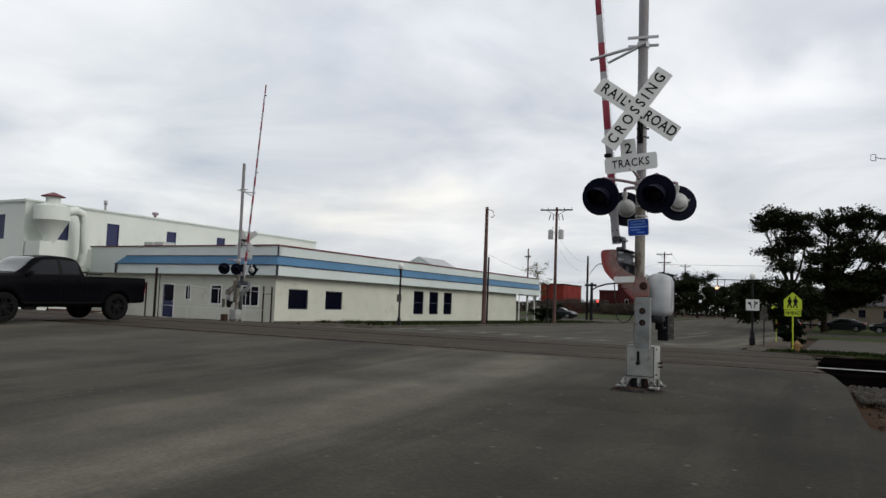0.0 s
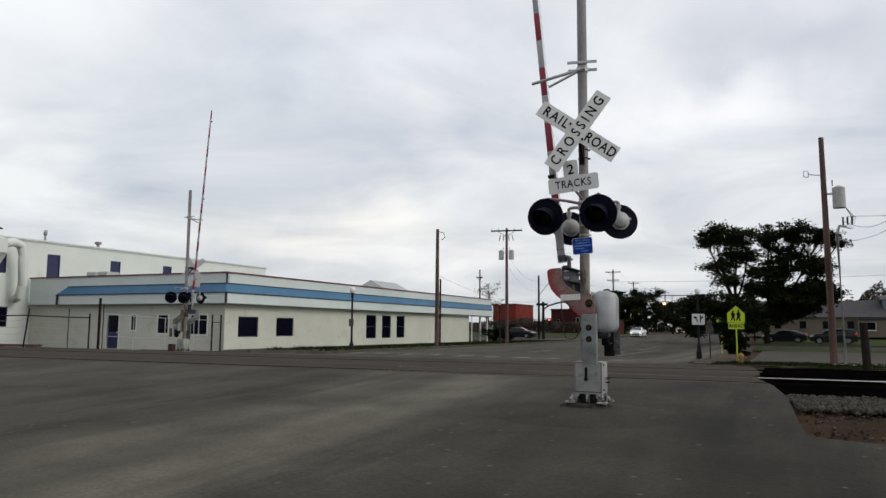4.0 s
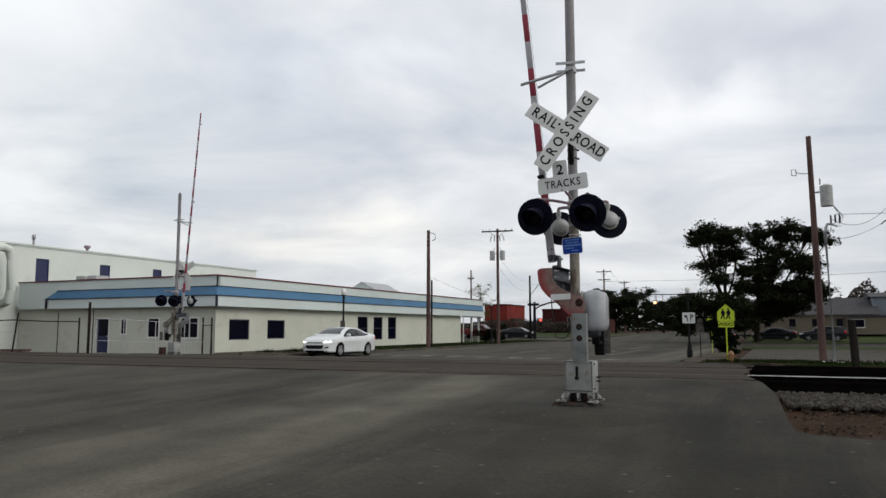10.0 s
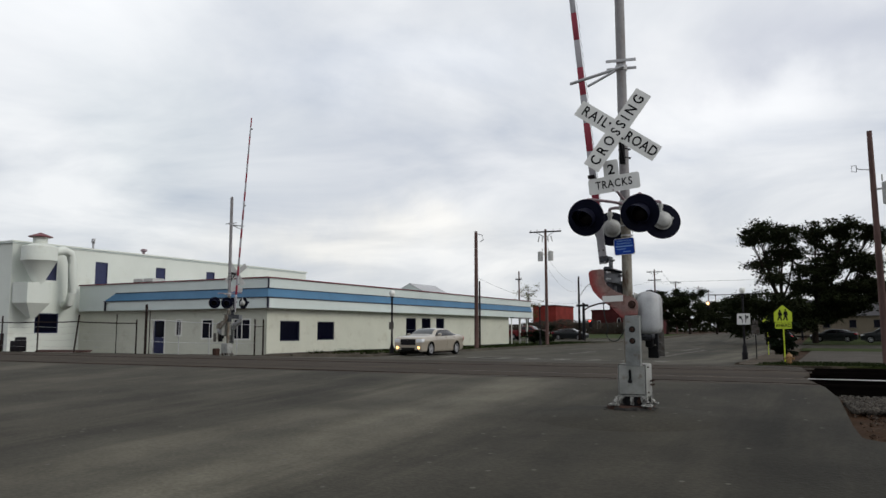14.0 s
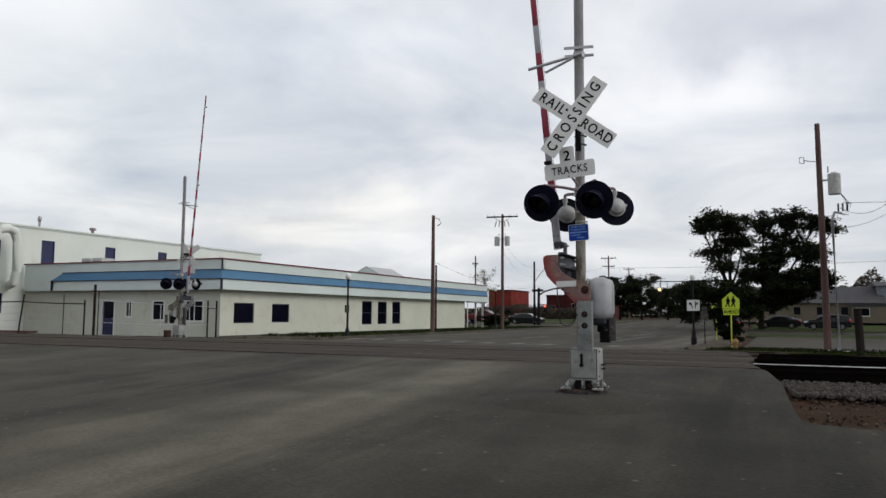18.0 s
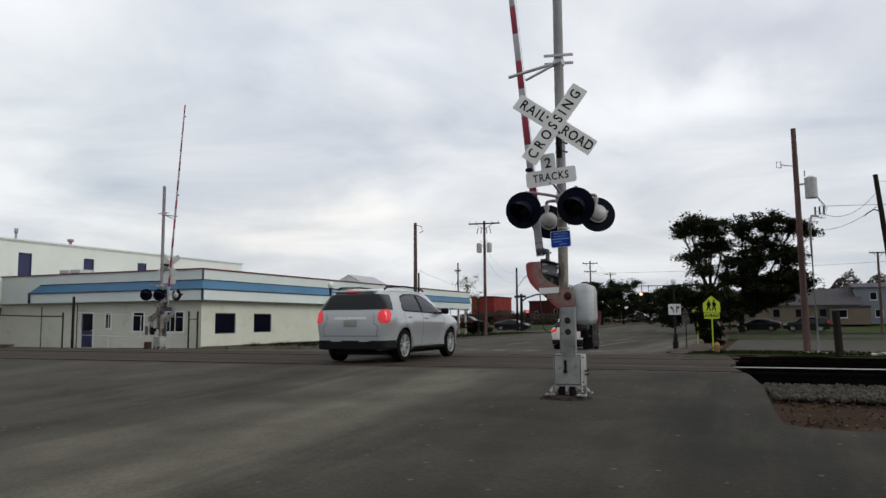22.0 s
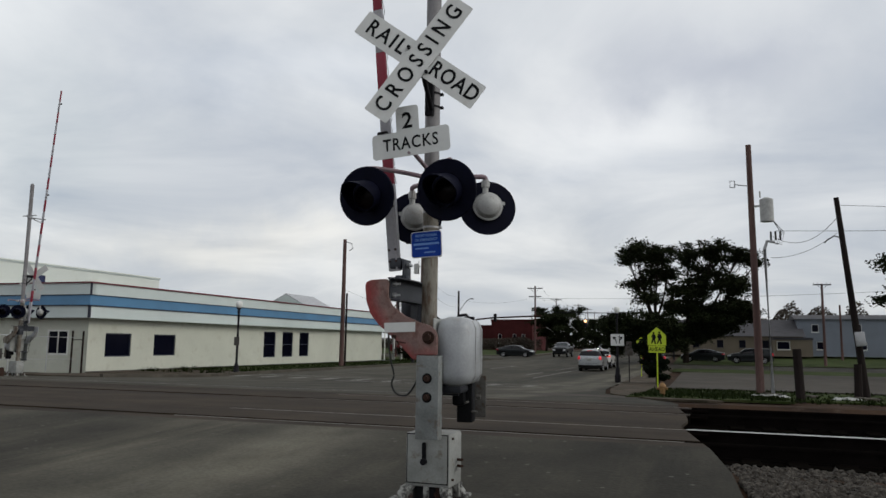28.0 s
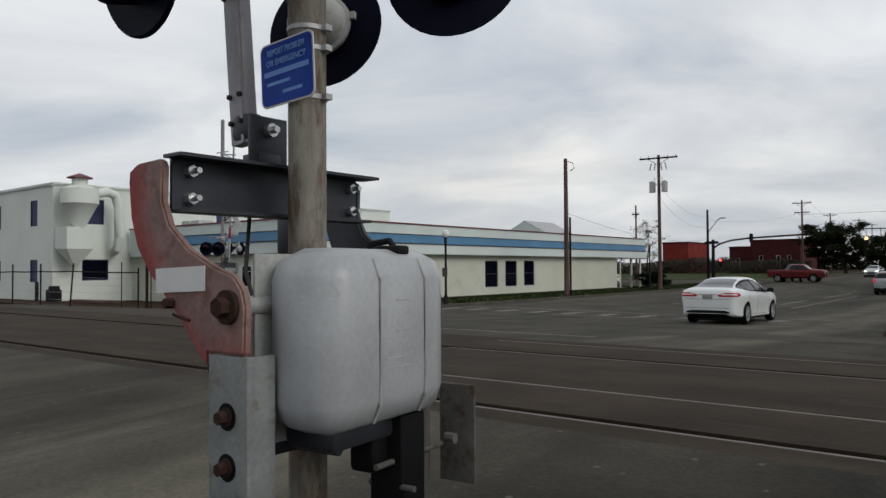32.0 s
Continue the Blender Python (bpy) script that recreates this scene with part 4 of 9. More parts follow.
# tall white building behind
tall = thing("tall_building", pose(0, 0, 0), "two-storey white metal building with navy windows", "building")
TX, TY, TB, TT = -44.0, 27.6, -0.42, 6.45
TM = pose(TX, TY, TB, 0, 0, 90)
east = [(1.85, 2.99, 4.62, 6.11), (5.8, 6.78, 4.45, 6.08), (10.88, 11.78, 5.1, 6.06), (15.87, 16.78, 5.0, 6.09), (1.67, 3.27, 1.27, 2.52)]
bm = B()
wall_panel(bm, 28.5, TT - TB, 0.25, east, TM)
part("east_wall", bm, WALL_TALL, tall, smooth=20)
SMT = pose(-53.75, TY, TB)
south = [(1.65, 2.6, 4.48, 5.97), (6.8, 7.75, 4.5, 6.04), (1.65, 2.6, 1.23, 2.5), (6.8, 7.8, 1.2, 2.52)]
bm = B()
wall_panel(bm, 9.495, TT - TB - 0.02, 0.25, south, SMT)
part("south_wall", bm, WALL_TALL, tall, smooth=20)
for i, h in enumerate(east):
    window(tall, h, TM, NAVY, NAVY if i < 4 else GLASS, sill=False, inset=0.05, label="navy blue window")
for h in south:
    window(tall, h, SMT, NAVY, NAVY, sill=False, inset=0.05, label="navy blue window")
bm = B()
box(bm, (-48.9, TY + 14.2, TT - 0.05), (9.9, 28.6, 0.1))
box(bm, (-53.7, TY + 14.2, 3), (0.2, 28.4, 6.8))
box(bm, (-48.9, TY + 28.4, 3), (9.6, 0.2, 6.8))
part("roof", bm, FASCIA, tall)
bm = B()
box(bm, (TX + 0.03, TY + 14.25, TT + 0.03), (0.14, 28.7, 0.1))
box(bm, (-48.9, TY - 0.04, TT + 0.01), (9.9, 0.14, 0.1))
part("eave_trim", bm, WALL_TALL, tall)
bm = B()
lathe(bm, [(0.20, TT), (0.20, TT + 0.06), (0.10, TT + 0.16), (0.10, TT + 0.40), (0.24, TT + 0.48), (0.22, TT + 0.62), (0.02, TT + 0.66)], 14, pose(-45.4, 38.5, 0))
part("roof_vent", bm, CONDUIT, tall, "small capped roof vent")
# a far floodlight tower shows over the roof
tw = thing("floodlight_tower", pose(-254.6, 190.8, 0.5), "far floodlight tower rising behind the roof", "tower")
bm = B()
rod(bm, (0, 0, 0), (0, 0, 34.5), 0.6, 0.4, seg=10)
part("tower_shaft", bm, GALV, tw)
for k in (-1, 0, 1):
    bm = B()
    box(bm, (k * 1.1 - 0.2 * k, -0.5 * k, 35.2 + 0.25 * abs(k)), (0.9, 0.9, 1.7), bevel=0.2)
    part("floodlight", bm, GALV, tw)
# dust collector hung on the wall
dc = thing("dust_collector", pose(-42.7, 28.5, 0), "white sheet-metal dust collector on the wall", "dust collector")
bm = B()
lathe(bm, [(0.05, 6.3), (0.5, 6.3), (1.0, 6.1), (1.02, 5.25), (0.95, 5.2), (0.34, 4.0), (0.30, 3.75)], 24)
part("cyclone", bm, WALL_TALL, dc)
bm = B()
rod(bm, (0, 0, 6.25), (0, 0, 6.75), 0.42, seg=16)
part("stack", bm, WALL_TALL, dc)
bm = B()
lathe(bm, [(0.7, 6.72), (0.68, 6.76), (0.05, 7.0)], 16)
part("rain_cap", bm, TRIM_RED, dc, "dark red rain cap")
bm = B()
box(bm, (-0.42, -0.1, 3.3), (1.45, 1.5, 1.25))
lo = [bm.verts.new(p) for p in ((-0.5, -0.2, 1.75), (-0.25, -0.2, 1.75), (-0.25, 0.05, 1.75), (-0.5, 0.05, 1.75))]
hi = [bm.verts.new(p) for p in ((-1.145, -0.85, 2.68), (0.305, -0.85, 2.68), (0.305, 0.65, 2.68), (-1.145, 0.65, 2.68))]
bm.faces.new(lo[::-1])
for i in range(4):
    bm.faces.new((lo[i], lo[(i + 1) % 4], hi[(i + 1) % 4], hi[i]))
part("hopper", bm, WALL_TALL, dc, smooth=20)
bm = B()
tube(bm, [(0.0, 0.5, 5.8), (0.0, 1.6, 6.05), (-0.15, 2.15, 5.9), (-0.2, 2.4, 5.3), (-0.2, 2.45, 3.4), (-0.4, 2.45, 2.75), (-1.0, 2.55, 2.6)], 0.27, 12)
part("duct", bm, WALL_TALL, dc)
bm = B()
rod(bm, (0.35, 0.9, 5.5), (0.1, 0.2, 3.9), 0.05)
part("brace", bm, WALL_TALL, dc)
bm = B()
for a in ((-0.9, -0.6), (-0.9, 0.8)):
    box(bm, (a[0], a[1], 3.0), (0.9, 0.08, 0.08))
part("wall_bracket", bm, GALV, dc)

# a further white shed
shed = thing("white_shed", pose(-62, 40, 0), "long white metal shed", "building")
bm = B()
box(bm, (-13, 0, 2.2), (38, 18, 5.3))
part("wall", bm, WALL_TALL, shed, smooth=20)
bm = B()
box(bm, (-13, 0, 4.92), (38.4, 18.4, 0.16))
box(bm, (-13, -9.05, 3.2), (38.1, 0.06, 0.06))
part("roof_edge", bm, GALV, shed)


def simple_house(name, m, w, d, h, ridge, wall_mat, roof_mat, label, wins, win_mat=GLASS, frame=FRAME_W):
    """A pitched-roof building, its front at -y, with windows (x, z, width, height)."""
    hs = thing(name, m, label, "building")
    bm = B()
    holes = [(x - ww / 2 + w / 2, x + ww / 2 + w / 2, z, z + hh) for x, z, ww, hh in wins]
    wm = pose(-w / 2, 0, 0)
    wall_panel(bm, w, h, 0.25, holes, wm)
    box(bm, (0, d - 0.1, h / 2), (w, 0.2, h))
    box(bm, (-w / 2 + 0.1, d / 2, h / 2), (0.2, d - 0.5, h))
    box(bm, (w / 2 - 0.1, d / 2, h / 2), (0.2, d - 0.5, h))
    part("wall", bm, wall_mat, hs, smooth=20)
    for hl in holes:
        window(hs, hl, wm, frame, win_mat)
    bm = B()
    e = 0.35
    if ridge:
        for x0, x1 in ((-w / 2 - e, w / 2 + e),):
            a = [bm.verts.new(p) for p in ((x0, -e, h - 0.12), (x1, -e, h - 0.12), (x1, d / 2, h + ridge), (x0, d / 2, h + ridge), (x1, d + e, h - 0.12), (x0, d + e, h - 0.12))]
            bm.faces.new((a[0], a[1], a[2], a[3]))
            bm.faces.new((a[3], a[2], a[4], a[5]))
            bm.faces.new((a[0], a[3], a[5]))
            bm.faces.new((a[1], a[4], a[2]))
            bm.faces.new((a[0], a[5], a[4], a[1]))
    else:
        box(bm, (0, d / 2, h + 0.05), (w + 0.2, d + 0.2, 0.3))
    part("roof", bm, roof_mat, hs, smooth=20)
    return hs


simple_house("tan_hall", pose(3.5, 116, 0.25), 18.5, 14, 2.75, 2.4, TAN, SHINGLE, "low tan block hall with a grey shingle roof", [(-7.2, 1.0, 0.9, 1.1), (-4.5, 1.0, 0.9, 1.1), (-1.3, 1.0, 0.9, 1.1), (1.6, 1.0, 0.9, 1.1), (4.6, 1.0, 0.9, 1.1)], frame=PLATE_DK)
simple_house("tan_annex", pose(11.2, 112.5, 0.2), 4.6, 6, 2.3, 0, TAN, SHINGLE, "tan garage annex with a dark doorway", [(-1.2, 0.9, 1.6, 1.1)])
simple_house("two_storey_house", pose(21.5, 119, 0.25), 18, 10, 5.2, 0.7, GREYBLUE, SHINGLE, "two-storey building, blue-grey above and tan below", [(-6.8, 3.3, 0.9, 1.1), (-1.5, 3.3, 0.9, 1.1), (4, 3.3, 0.9, 1.1), (-6.2, 0.9, 1.0, 1.1), (-1.0, 0.9, 1.0, 1.1), (4, 0.9, 1.0, 1.1)])
simple_house("brick_block", pose(-54.6, 150, 0.2), 5.1, 12, 5.9, 0, BRICK, BRICK_DK, "plain red brick block beyond a lawn", [(-1.4, 1.2, 1.0, 1.2), (1.4, 1.2, 1.0, 1.2)])
simple_house("brick_school", pose(-36.3, 150, 0.2), 8.4, 14, 5.9, 0.0, BRICK_DK, BRICK_DK, "dark red brick building with a stepped roofline", [(-2.4, 1.0, 0.7, 2.2), (0.6, 1.0, 0.7, 2.2), (2.4, 1.0, 0.7, 2.2)])
simple_house("brick_wing", pose(-42.6, 152, 0.2), 4.6, 10, 4.8, 0.0, BRICK_DK, BRICK_DK, "lower dark brick wing", [(-0.8, 1.0, 0.7, 1.8)])
simple_house("gabled_roof_house", pose(-62.5, 122, 0, 0, 0, 90), 9, 12, 6.4, 3.2, WALL_TALL, GALV, "pale gabled house behind the white building", [(0, 2, 1.0, 1.2)])
bm = B()
slab(bm, [(0, 6.4), (12, 6.4), (6, 9.4)], 0.04, pose(-62.5 - 12 - 0.0, 122 - 4.9, 0, 90, 0, 0))
part("gable", bm, FASCIA, bpy.data.objects["gabled_roof_house"], "pale boarded gable")
bpy.data.objects["gable"].matrix_parent_inverse = bpy.data.objects["gabled_roof_house"].matrix_basis.inverted()



# ---------------------------------------------------------------- crossing signal
def light_unit(parent, x, y, z, face, yaw=0.0, nod=0.0, name="flashing_light"):
    """A round black background with hood and lens, its housing behind; face: -1 looks to -y, 1 to +y."""
    m = pose(x, y, z, 0, 0, yaw) @ pose(0, 0, 0, nod * (1 if face < 0 else -1), 0, 0) @ (pose(0, 0, 0, 90, 0, 0) if face < 0 else pose(0, 0, 0, -90, 0, 0))
    bm = B()
    lathe(bm, [(0.10, 0.0), (0.24, 0.012), (0.248, 0.004), (0.248, -0.004), (0.1, -0.006)], 40, m)
    u = part(name, bm, BLACK, parent, "round black light background")
    bm = B()
    # hood: a half tube, longer on top
    n = 18
    rings = []
    for k in range(n + 1):
        a = -0.42 * math.pi + (1.84 * math.pi) * k / n
        reach = 0.325 * max(0.42, 0.5 + 0.5 * math.sin(a))
        rings.append([bm.verts.new((0.132 * math.cos(a), (0.132 * math.sin(a)) * (-1 if face > 0 else 1), zz)) for zz in (0.01, reach)] + [bm.verts.new((0.126 * math.cos(a), (0.126 * math.sin(a)) * (-1 if face > 0 else 1), zz)) for zz in (reach, 0.01)])
    for p, q in zip(rings, rings[1:]):
        for k in range(4):
            bm.faces.new((p[k], q[k], q[(k + 1) % 4], p[(k + 1) % 4]))
    xf(bm, bm.verts[:], m @ pose(0, 0, 0, 8 * (1 if face < 0 else -1), 0, 0))
    part("hood", bm, BLACK, u)
    bm = B()
    lathe(bm, [(0.108, 0.006), (0.09, 0.03), (0.05, 0.042), (0.0005, 0.046)], 24, m)
    part("lens", bm, LENS_RED, u, "unlit red lens")
    bm = B()
    lathe(bm, [(0.0005, -0.15), (0.05, -0.145), (0.098, -0.11), (0.115, -0.05), (0.13, -0.046), (0.13, -0.03), (0.112, -0.026), (0.112, -0.004)], 28, m)
    for k in (12, 168) if face < 0 else (-12, 192):
        box(bm, (0.137 * math.cos(radians(k)), 0.137 * math.sin(radians(k)), -0.035), (0.03, 0.03, 0.02), m)
    part("housing", bm, LAMP_BACK, u, "grey cast lamp housing")
    bm = B()
    rod(bm, (x, y - face * 0.07, z + 0.08), (x, y - face * 0.07, z + 0.24), 0.026)
    rod(bm, (x, y - face * 0.07, z + 0.17), (x, y - face * 0.07, z + 0.225), 0.036)
    part("stem", bm, LAMP_BACK, u)
    return u


def crossing_signal(m, label, lights, arm_mat, edge_mat, keep=0.0, lean=5.4, rear_mat=DARK_STEEL):
    """A gated crossing signal; the street it guards runs along y, its arm stands raised on the -x side."""
    s = thing("crossing_signal", m, label, "railroad crossing signal")
    bm = B()
    lathe(bm, [(0.31, -0.06), (0.305, -0.012), (0.27, 0.004), (0.05, 0.006)], 22)
    part("base_plate", bm, RUST, s, "rusty round base plate")
    # a solid black core stands for the shaded opening between the feet
    bm = B()
    rod(bm, (0.05, -0.03, 0.0), (0.05, -0.03, 0.13), 0.15, 0.15, seg=12)
    part("base_core", bm, SIGN_K, s, "black core in place of the shade under the pedestal")
    for sx in (-1, 1):
        for sy in (-1, 1):
            bm = B()
            rod(bm, (sx * 0.15, sy * 0.15, 0.03), (sx * 0.15, sy * 0.15, 0.12), 0.016)
            rod(bm, (sx * 0.15, sy * 0.15, 0.05), (sx * 0.15, sy * 0.15, 0.08), 0.03, seg=6)
            part("anchor_bolt", bm, RUST, s)
            # a flared foot: splayed web and sole plate, paint chipped to dark iron
            bm = B()
            top_, sole = Vector((0.06 + sx * 0.13, -0.03 + sy * 0.11, 0.135)), Vector((0.05 + sx * 0.20, -0.03 + sy * 0.17, 0.03))
            rod(bm, sole, top_, 0.05, 0.038, seg=8)
            box(bm, (sole.x + sx * 0.01, sole.y + sy * 0.01, 0.018), (0.13, 0.11, 0.03), bevel=0.01)
            box(bm, ((sole.x + top_.x) / 2 + sx * 0.03, (sole.y + top_.y) / 2, 0.07), (0.018, 0.09, 0.10), bevel=0.004)
            part("pedestal_foot", bm, CHIPPED, s, "flared white foot with chipped paint")
    for sx, sy in ((0, -1), (0, 1), (-1, 0), (1, 0)):
        bm = B()
        box(bm, (0.06 + sx * 0.15, -0.03 + sy * 0.135, 0.08), (0.05 if sy else 0.03, 0.03 if sy else 0.05, 0.13), bevel=0.008)
        part("pedestal_rib", bm, CHIPPED, s, "chipped pedestal rib")
    bm = B()
    box(bm, (0.072, -0.03, 0.33), (0.375, 0.32, 0.42), bevel=0.02)
    jb = part("junction_base", bm, PAINT_OLD, s, "grey cast junction base with a hasp")
    bm = B()
    box(bm, (0.072, -0.195, 0.34), (0.335, 0.012, 0.37), bevel=0.004)
    part("cover_plate", bm, PAINT_OLD, jb)
    # added black slab that draws the dark gap between cover and body
    bm = B()
    box(bm, (0.072, -0.1905, 0.34), (0.352, 0.006, 0.388), bevel=0.002)
    part("cover_gap", bm, SIGN_K, jb, "black line drawn as the gap round the cover")
    bm = B()
    slab(bm, rounded(0.032, 0.16, 0.014), 0.012, pose(0.05, -0.207, 0.39, 90, 0, 0))
    part("hasp", bm, SIGN_K, jb, "dark slotted hasp")
    bm = B()
    rod(bm, (0.05, -0.2, 0.32), (0.05, -0.232, 0.32), 0.026, seg=10)
    part("padlock", bm, IRON, jb)
    for z in (0.18, 0.5):
        for x0, x1 in ((-0.13, -0.10), (0.25, 0.275)):
            bm = B()
            rod(bm, (x0, -0.13, z), (x1, -0.13, z), 0.010)
            part("hinge_pin", bm, RUST, jb)
    for z in (0.27, 0.32):
        bm = B()
        tube(bm, [(0.24, 0.02, z), (0.29, 0.0, z), (0.32, -0.05, z + 0.01)], 0.012)
        part("hasp_hook", bm, RUST, jb)
    bm = B()
    rod(bm, (0, 0, 0.03), (0, 0, 0.15), 0.11, 0.08, seg=20)
    rod(bm, (0, 0, 0.5), (0, 0, 2.64), 0.066, seg=24)
    part("mast", bm, MAST, s, "weathered grey steel mast")
    bm = B()
    rod(bm, (0, 0, 2.64), (0, 0, 6.9), 0.065, seg=24)
    rod(bm, (0, 0, 6.9), (0, 0, 6.96), 0.07, 0.03, seg=20)
    part("upper_mast", bm, MAST_UP, s, "grey painted upper mast")
    for z in (2.0, 2.17, 2.24, 2.37, 3.3, 3.42, 3.56):
        bm = B()
        lathe(bm, [(0.067, z - 0.008), (0.07, z - 0.008), (0.07, z + 0.008), (0.067, z + 0.008)], 20)
        box(bm, (0.078, 0.02, z), (0.025, 0.03, 0.02))
        part("band_clamp", bm, GALV if z < 3 else IRON, s)

    # crossbuck
    cb = pose(0.03, -0.419, 3.585, 86.9, 0, 13.4)
    for ang, words, dz in ((-35.5, "", 0.0), (54.5, "", 0.012)):
        mm = cb @ pose(0, 0, dz, 0, 0, ang)
        bm = B()
        slab(bm, rounded(1.21, 0.226, 0.012, 2), 0.006, mm)
        bl = part("crossbuck_blade", bm, SIGN_W, s, "white blade with black words")
        if ang < 0:
            letters("RAIL", 0.19, SIGN_K, "lettering", bl, mm @ pose(-0.345, 0, 0.0045) @ Matrix.Diagonal((0.85, 1, 1, 1)), 0.003, 1.25)
            letters("ROAD", 0.19, SIGN_K, "lettering", bl, mm @ pose(0.36, 0, 0.0045) @ Matrix.Diagonal((0.82, 1, 1, 1)), 0.003, 1.1)
        else:
            letters("CROSSING", 0.19, SIGN_K, "lettering", bl, mm @ pose(0, 0, 0.0045) @ Matrix.Diagonal((0.85, 1, 1, 1)), 0.003, 1.55)
    bm = B()
    for x, y in ((-0.09, 0.1), (0.06, -0.12)):
        rod(bm, (x, y, 0.01), (x, y, 0.025), 0.016, m=cb)
    box(bm, (0.03, -0.235, 3.57), (0.05, 0.34, 0.1))
    box(bm, (0.0, -0.075, 3.42), (0.07, 0.05, 0.42))
    rod(bm, (0.02, -0.08, 3.25), (0.03, -0.34, 3.5), 0.02)
    part("sign_bracket", bm, IRON, s, "dark sign bracket")
    # number of tracks
    tm = pose(-0.041, -0.398, 2.885, 89.7, 0, 0.7) @ pose(0, 0, 0, 0, 0, 4.5)
    bm = B()
    slab(bm, rounded(0.677, 0.213, 0.032), 0.006, tm)
    tr = part("tracks_plate", bm, SIGN_W, s, "white plate reading TRACKS")
    letters("TRACKS", 0.146, SIGN_K, "lettering", tr, tm @ pose(0, 0, 0.0045) @ Matrix.Diagonal((0.82, 1, 1, 1)), 0.002, 1.14)
    bm = B()
    slab(bm, rounded(0.20, 0.24, 0.03), 0.006, tm @ pose(-0.02, 0.2, -0.004))
    nr = part("number_plate_sign", bm, SIGN_W, s, "white plate reading 2")
    letters("2", 0.19, SIGN_K, "lettering", nr, tm @ pose(-0.02, 0.19, 0.0015), 0.003)
    bm = B()
    rod(bm, (0.0, -0.05, 2.72), (-0.05, -0.392, 2.84), 0.018)
    rod(bm, (-0.05, -0.398, 2.80), (-0.05, -0.415, 2.80), 0.012)
    part("sign_strut", bm, CONDUIT, s)
    # lights on their crossarms
    bm = B()
    tube(bm, bend([(-0.432, -0.31, 2.68), (-0.432, -0.30, 2.71), (-0.40, -0.28, 2.72), (-0.2, -0.16, 2.70), (0.0, -0.06, 2.66)], 3), 0.02, 8)
    tube(bm, bend([(0.298, -0.385, 2.69), (0.298, -0.375, 2.72), (0.27, -0.34, 2.73), (0.15, -0.18, 2.70), (0.0, -0.06, 2.66)], 3), 0.02, 8)
    part("front_crossarm", bm, CONDUIT, s, "painted conduit crossarm")
    bm = B()
    tube(bm, bend([(-0.285, 0.275, 2.615), (-0.285, 0.265, 2.645), (-0.26, 0.24, 2.66), (-0.15, 0.14, 2.65), (0.0, 0.06, 2.62)], 3), 0.022, 8)
    tube(bm, bend([(0.42, 0.225, 2.66), (0.42, 0.22, 2.69), (0.39, 0.20, 2.705), (0.22, 0.14, 2.69), (0.0, 0.06, 2.66)], 3), 0.022, 8)
    part("rear_crossarm", bm, CONDUIT, s, "painted conduit crossarm")
    bm = B()
    box(bm, (0.13, 0.10, 2.675), (0.11, 0.07, 0.07), pose(0, 0, 0), bevel=0.015)
    part("conduit_body", bm, LAMP_BACK, s, "grey conduit junction body")
    bm = B()
    tube(bm, bend([(0.2, 0.05, 2.72), (0.21, 0.04, 2.55), (0.19, 0.05, 2.40)], 4), 0.004, 5)
    part("loose_wire", bm, CABLE, s)
    bm = B()
    lathe(bm, [(0.068, 2.58), (0.085, 2.6), (0.085, 2.7), (0.068, 2.72)], 20)
    part("crossarm_clamp", bm, LAMP_BACK, s)
    for x, y, z, face, yaw, nod in lights:
        light_unit(s, x, y, z, face, yaw, nod)
    # blue emergency notice: its small print becomes bars
    bmx = pose(-0.005, -0.085, 2.085, 90, 0, 0) @ pose(0, 0, 0, 0, 0, 3.0)
    bm = B()
    slab(bm, rounded(0.275, 0.225, 0.025), 0.004, bmx)
    bs = part("notice_rim", bm, SIGN_W, s, "blue notice with a white rim")
    bm = B()
    slab(bm, rounded(0.262, 0.212, 0.022), 0.003, bmx @ pose(0, 0, 0.0028))
    part("notice_face", bm, SIGN_B, bs, "blue notice face")
    for k, (w, h, o) in enumerate(((0.17, 0.016, -0.02), (0.2, 0.018, 0.0), (0.23, 0.022, 0.0), (0.12, 0.014, -0.04), (0.1, 0.014, 0.03))):
        z = 0.075 - 0.036 * k
        if k < 2:
            letters(("REPORT PROBLEM", "OR EMERGENCY")[k], 0.03, SIGN_BL, "lettering", bs, bmx @ pose(0, z, 0.0052) @ Matrix.Diagonal((0.78 if k == 0 else 0.92, 1, 1, 1)), 0.0006)
            continue
        bm = B()
        box(bm, (o, z, 0.005), (w, h * 0.8, 0.001), bmx)
        part("print_bar", bm, SIGN_BL, bs)
    # gate mechanism
    gm = pose(0.285, -0.02, 0.0, 0, 0, 6)
    bm = B()
    box(bm, (0.0, 0, 1.195), (0.29, 0.62, 0.55), gm, bevel=0.095)
    mech = part("gate_mechanism", bm, PAINT_GREY, s, "rounded silver-grey gate mechanism case", smooth=50)
    bm = B()
    box(bm, (-0.15, 0.0, 1.17), (0.012, 0.645, 0.57), gm, bevel=0.005)
    part("back_flange", bm, PAINT_OLD, mech, "thin flange behind the case")
    bm = B()
    for y in (-0.10, 0.14):
        tube(bm, [(-0.12, y, 1.42), (-0.07, y, 1.458), (0.06, y, 1.459), (0.12, y, 1.435), (0.1465, y, 1.38), (0.1465, y, 1.0), (0.12, y, 0.945)], 0.005, 6, gm)
    part("case_seam", bm, LAMP_BACK, mech)
    for y, z, w in ((0.02, 1.31, 0.07), (0.04, 1.27, 0.02), (0.02, 1.215, 0.065), (-0.02, 1.135, 0.10), (0.0, 1.105, 0.13)):
        bm = B()
        box(bm, (0.1455, y, z), (0.002, w, 0.005), gm)
        part("case_mark", bm, LAMP_BACK, mech)
    bm = B()
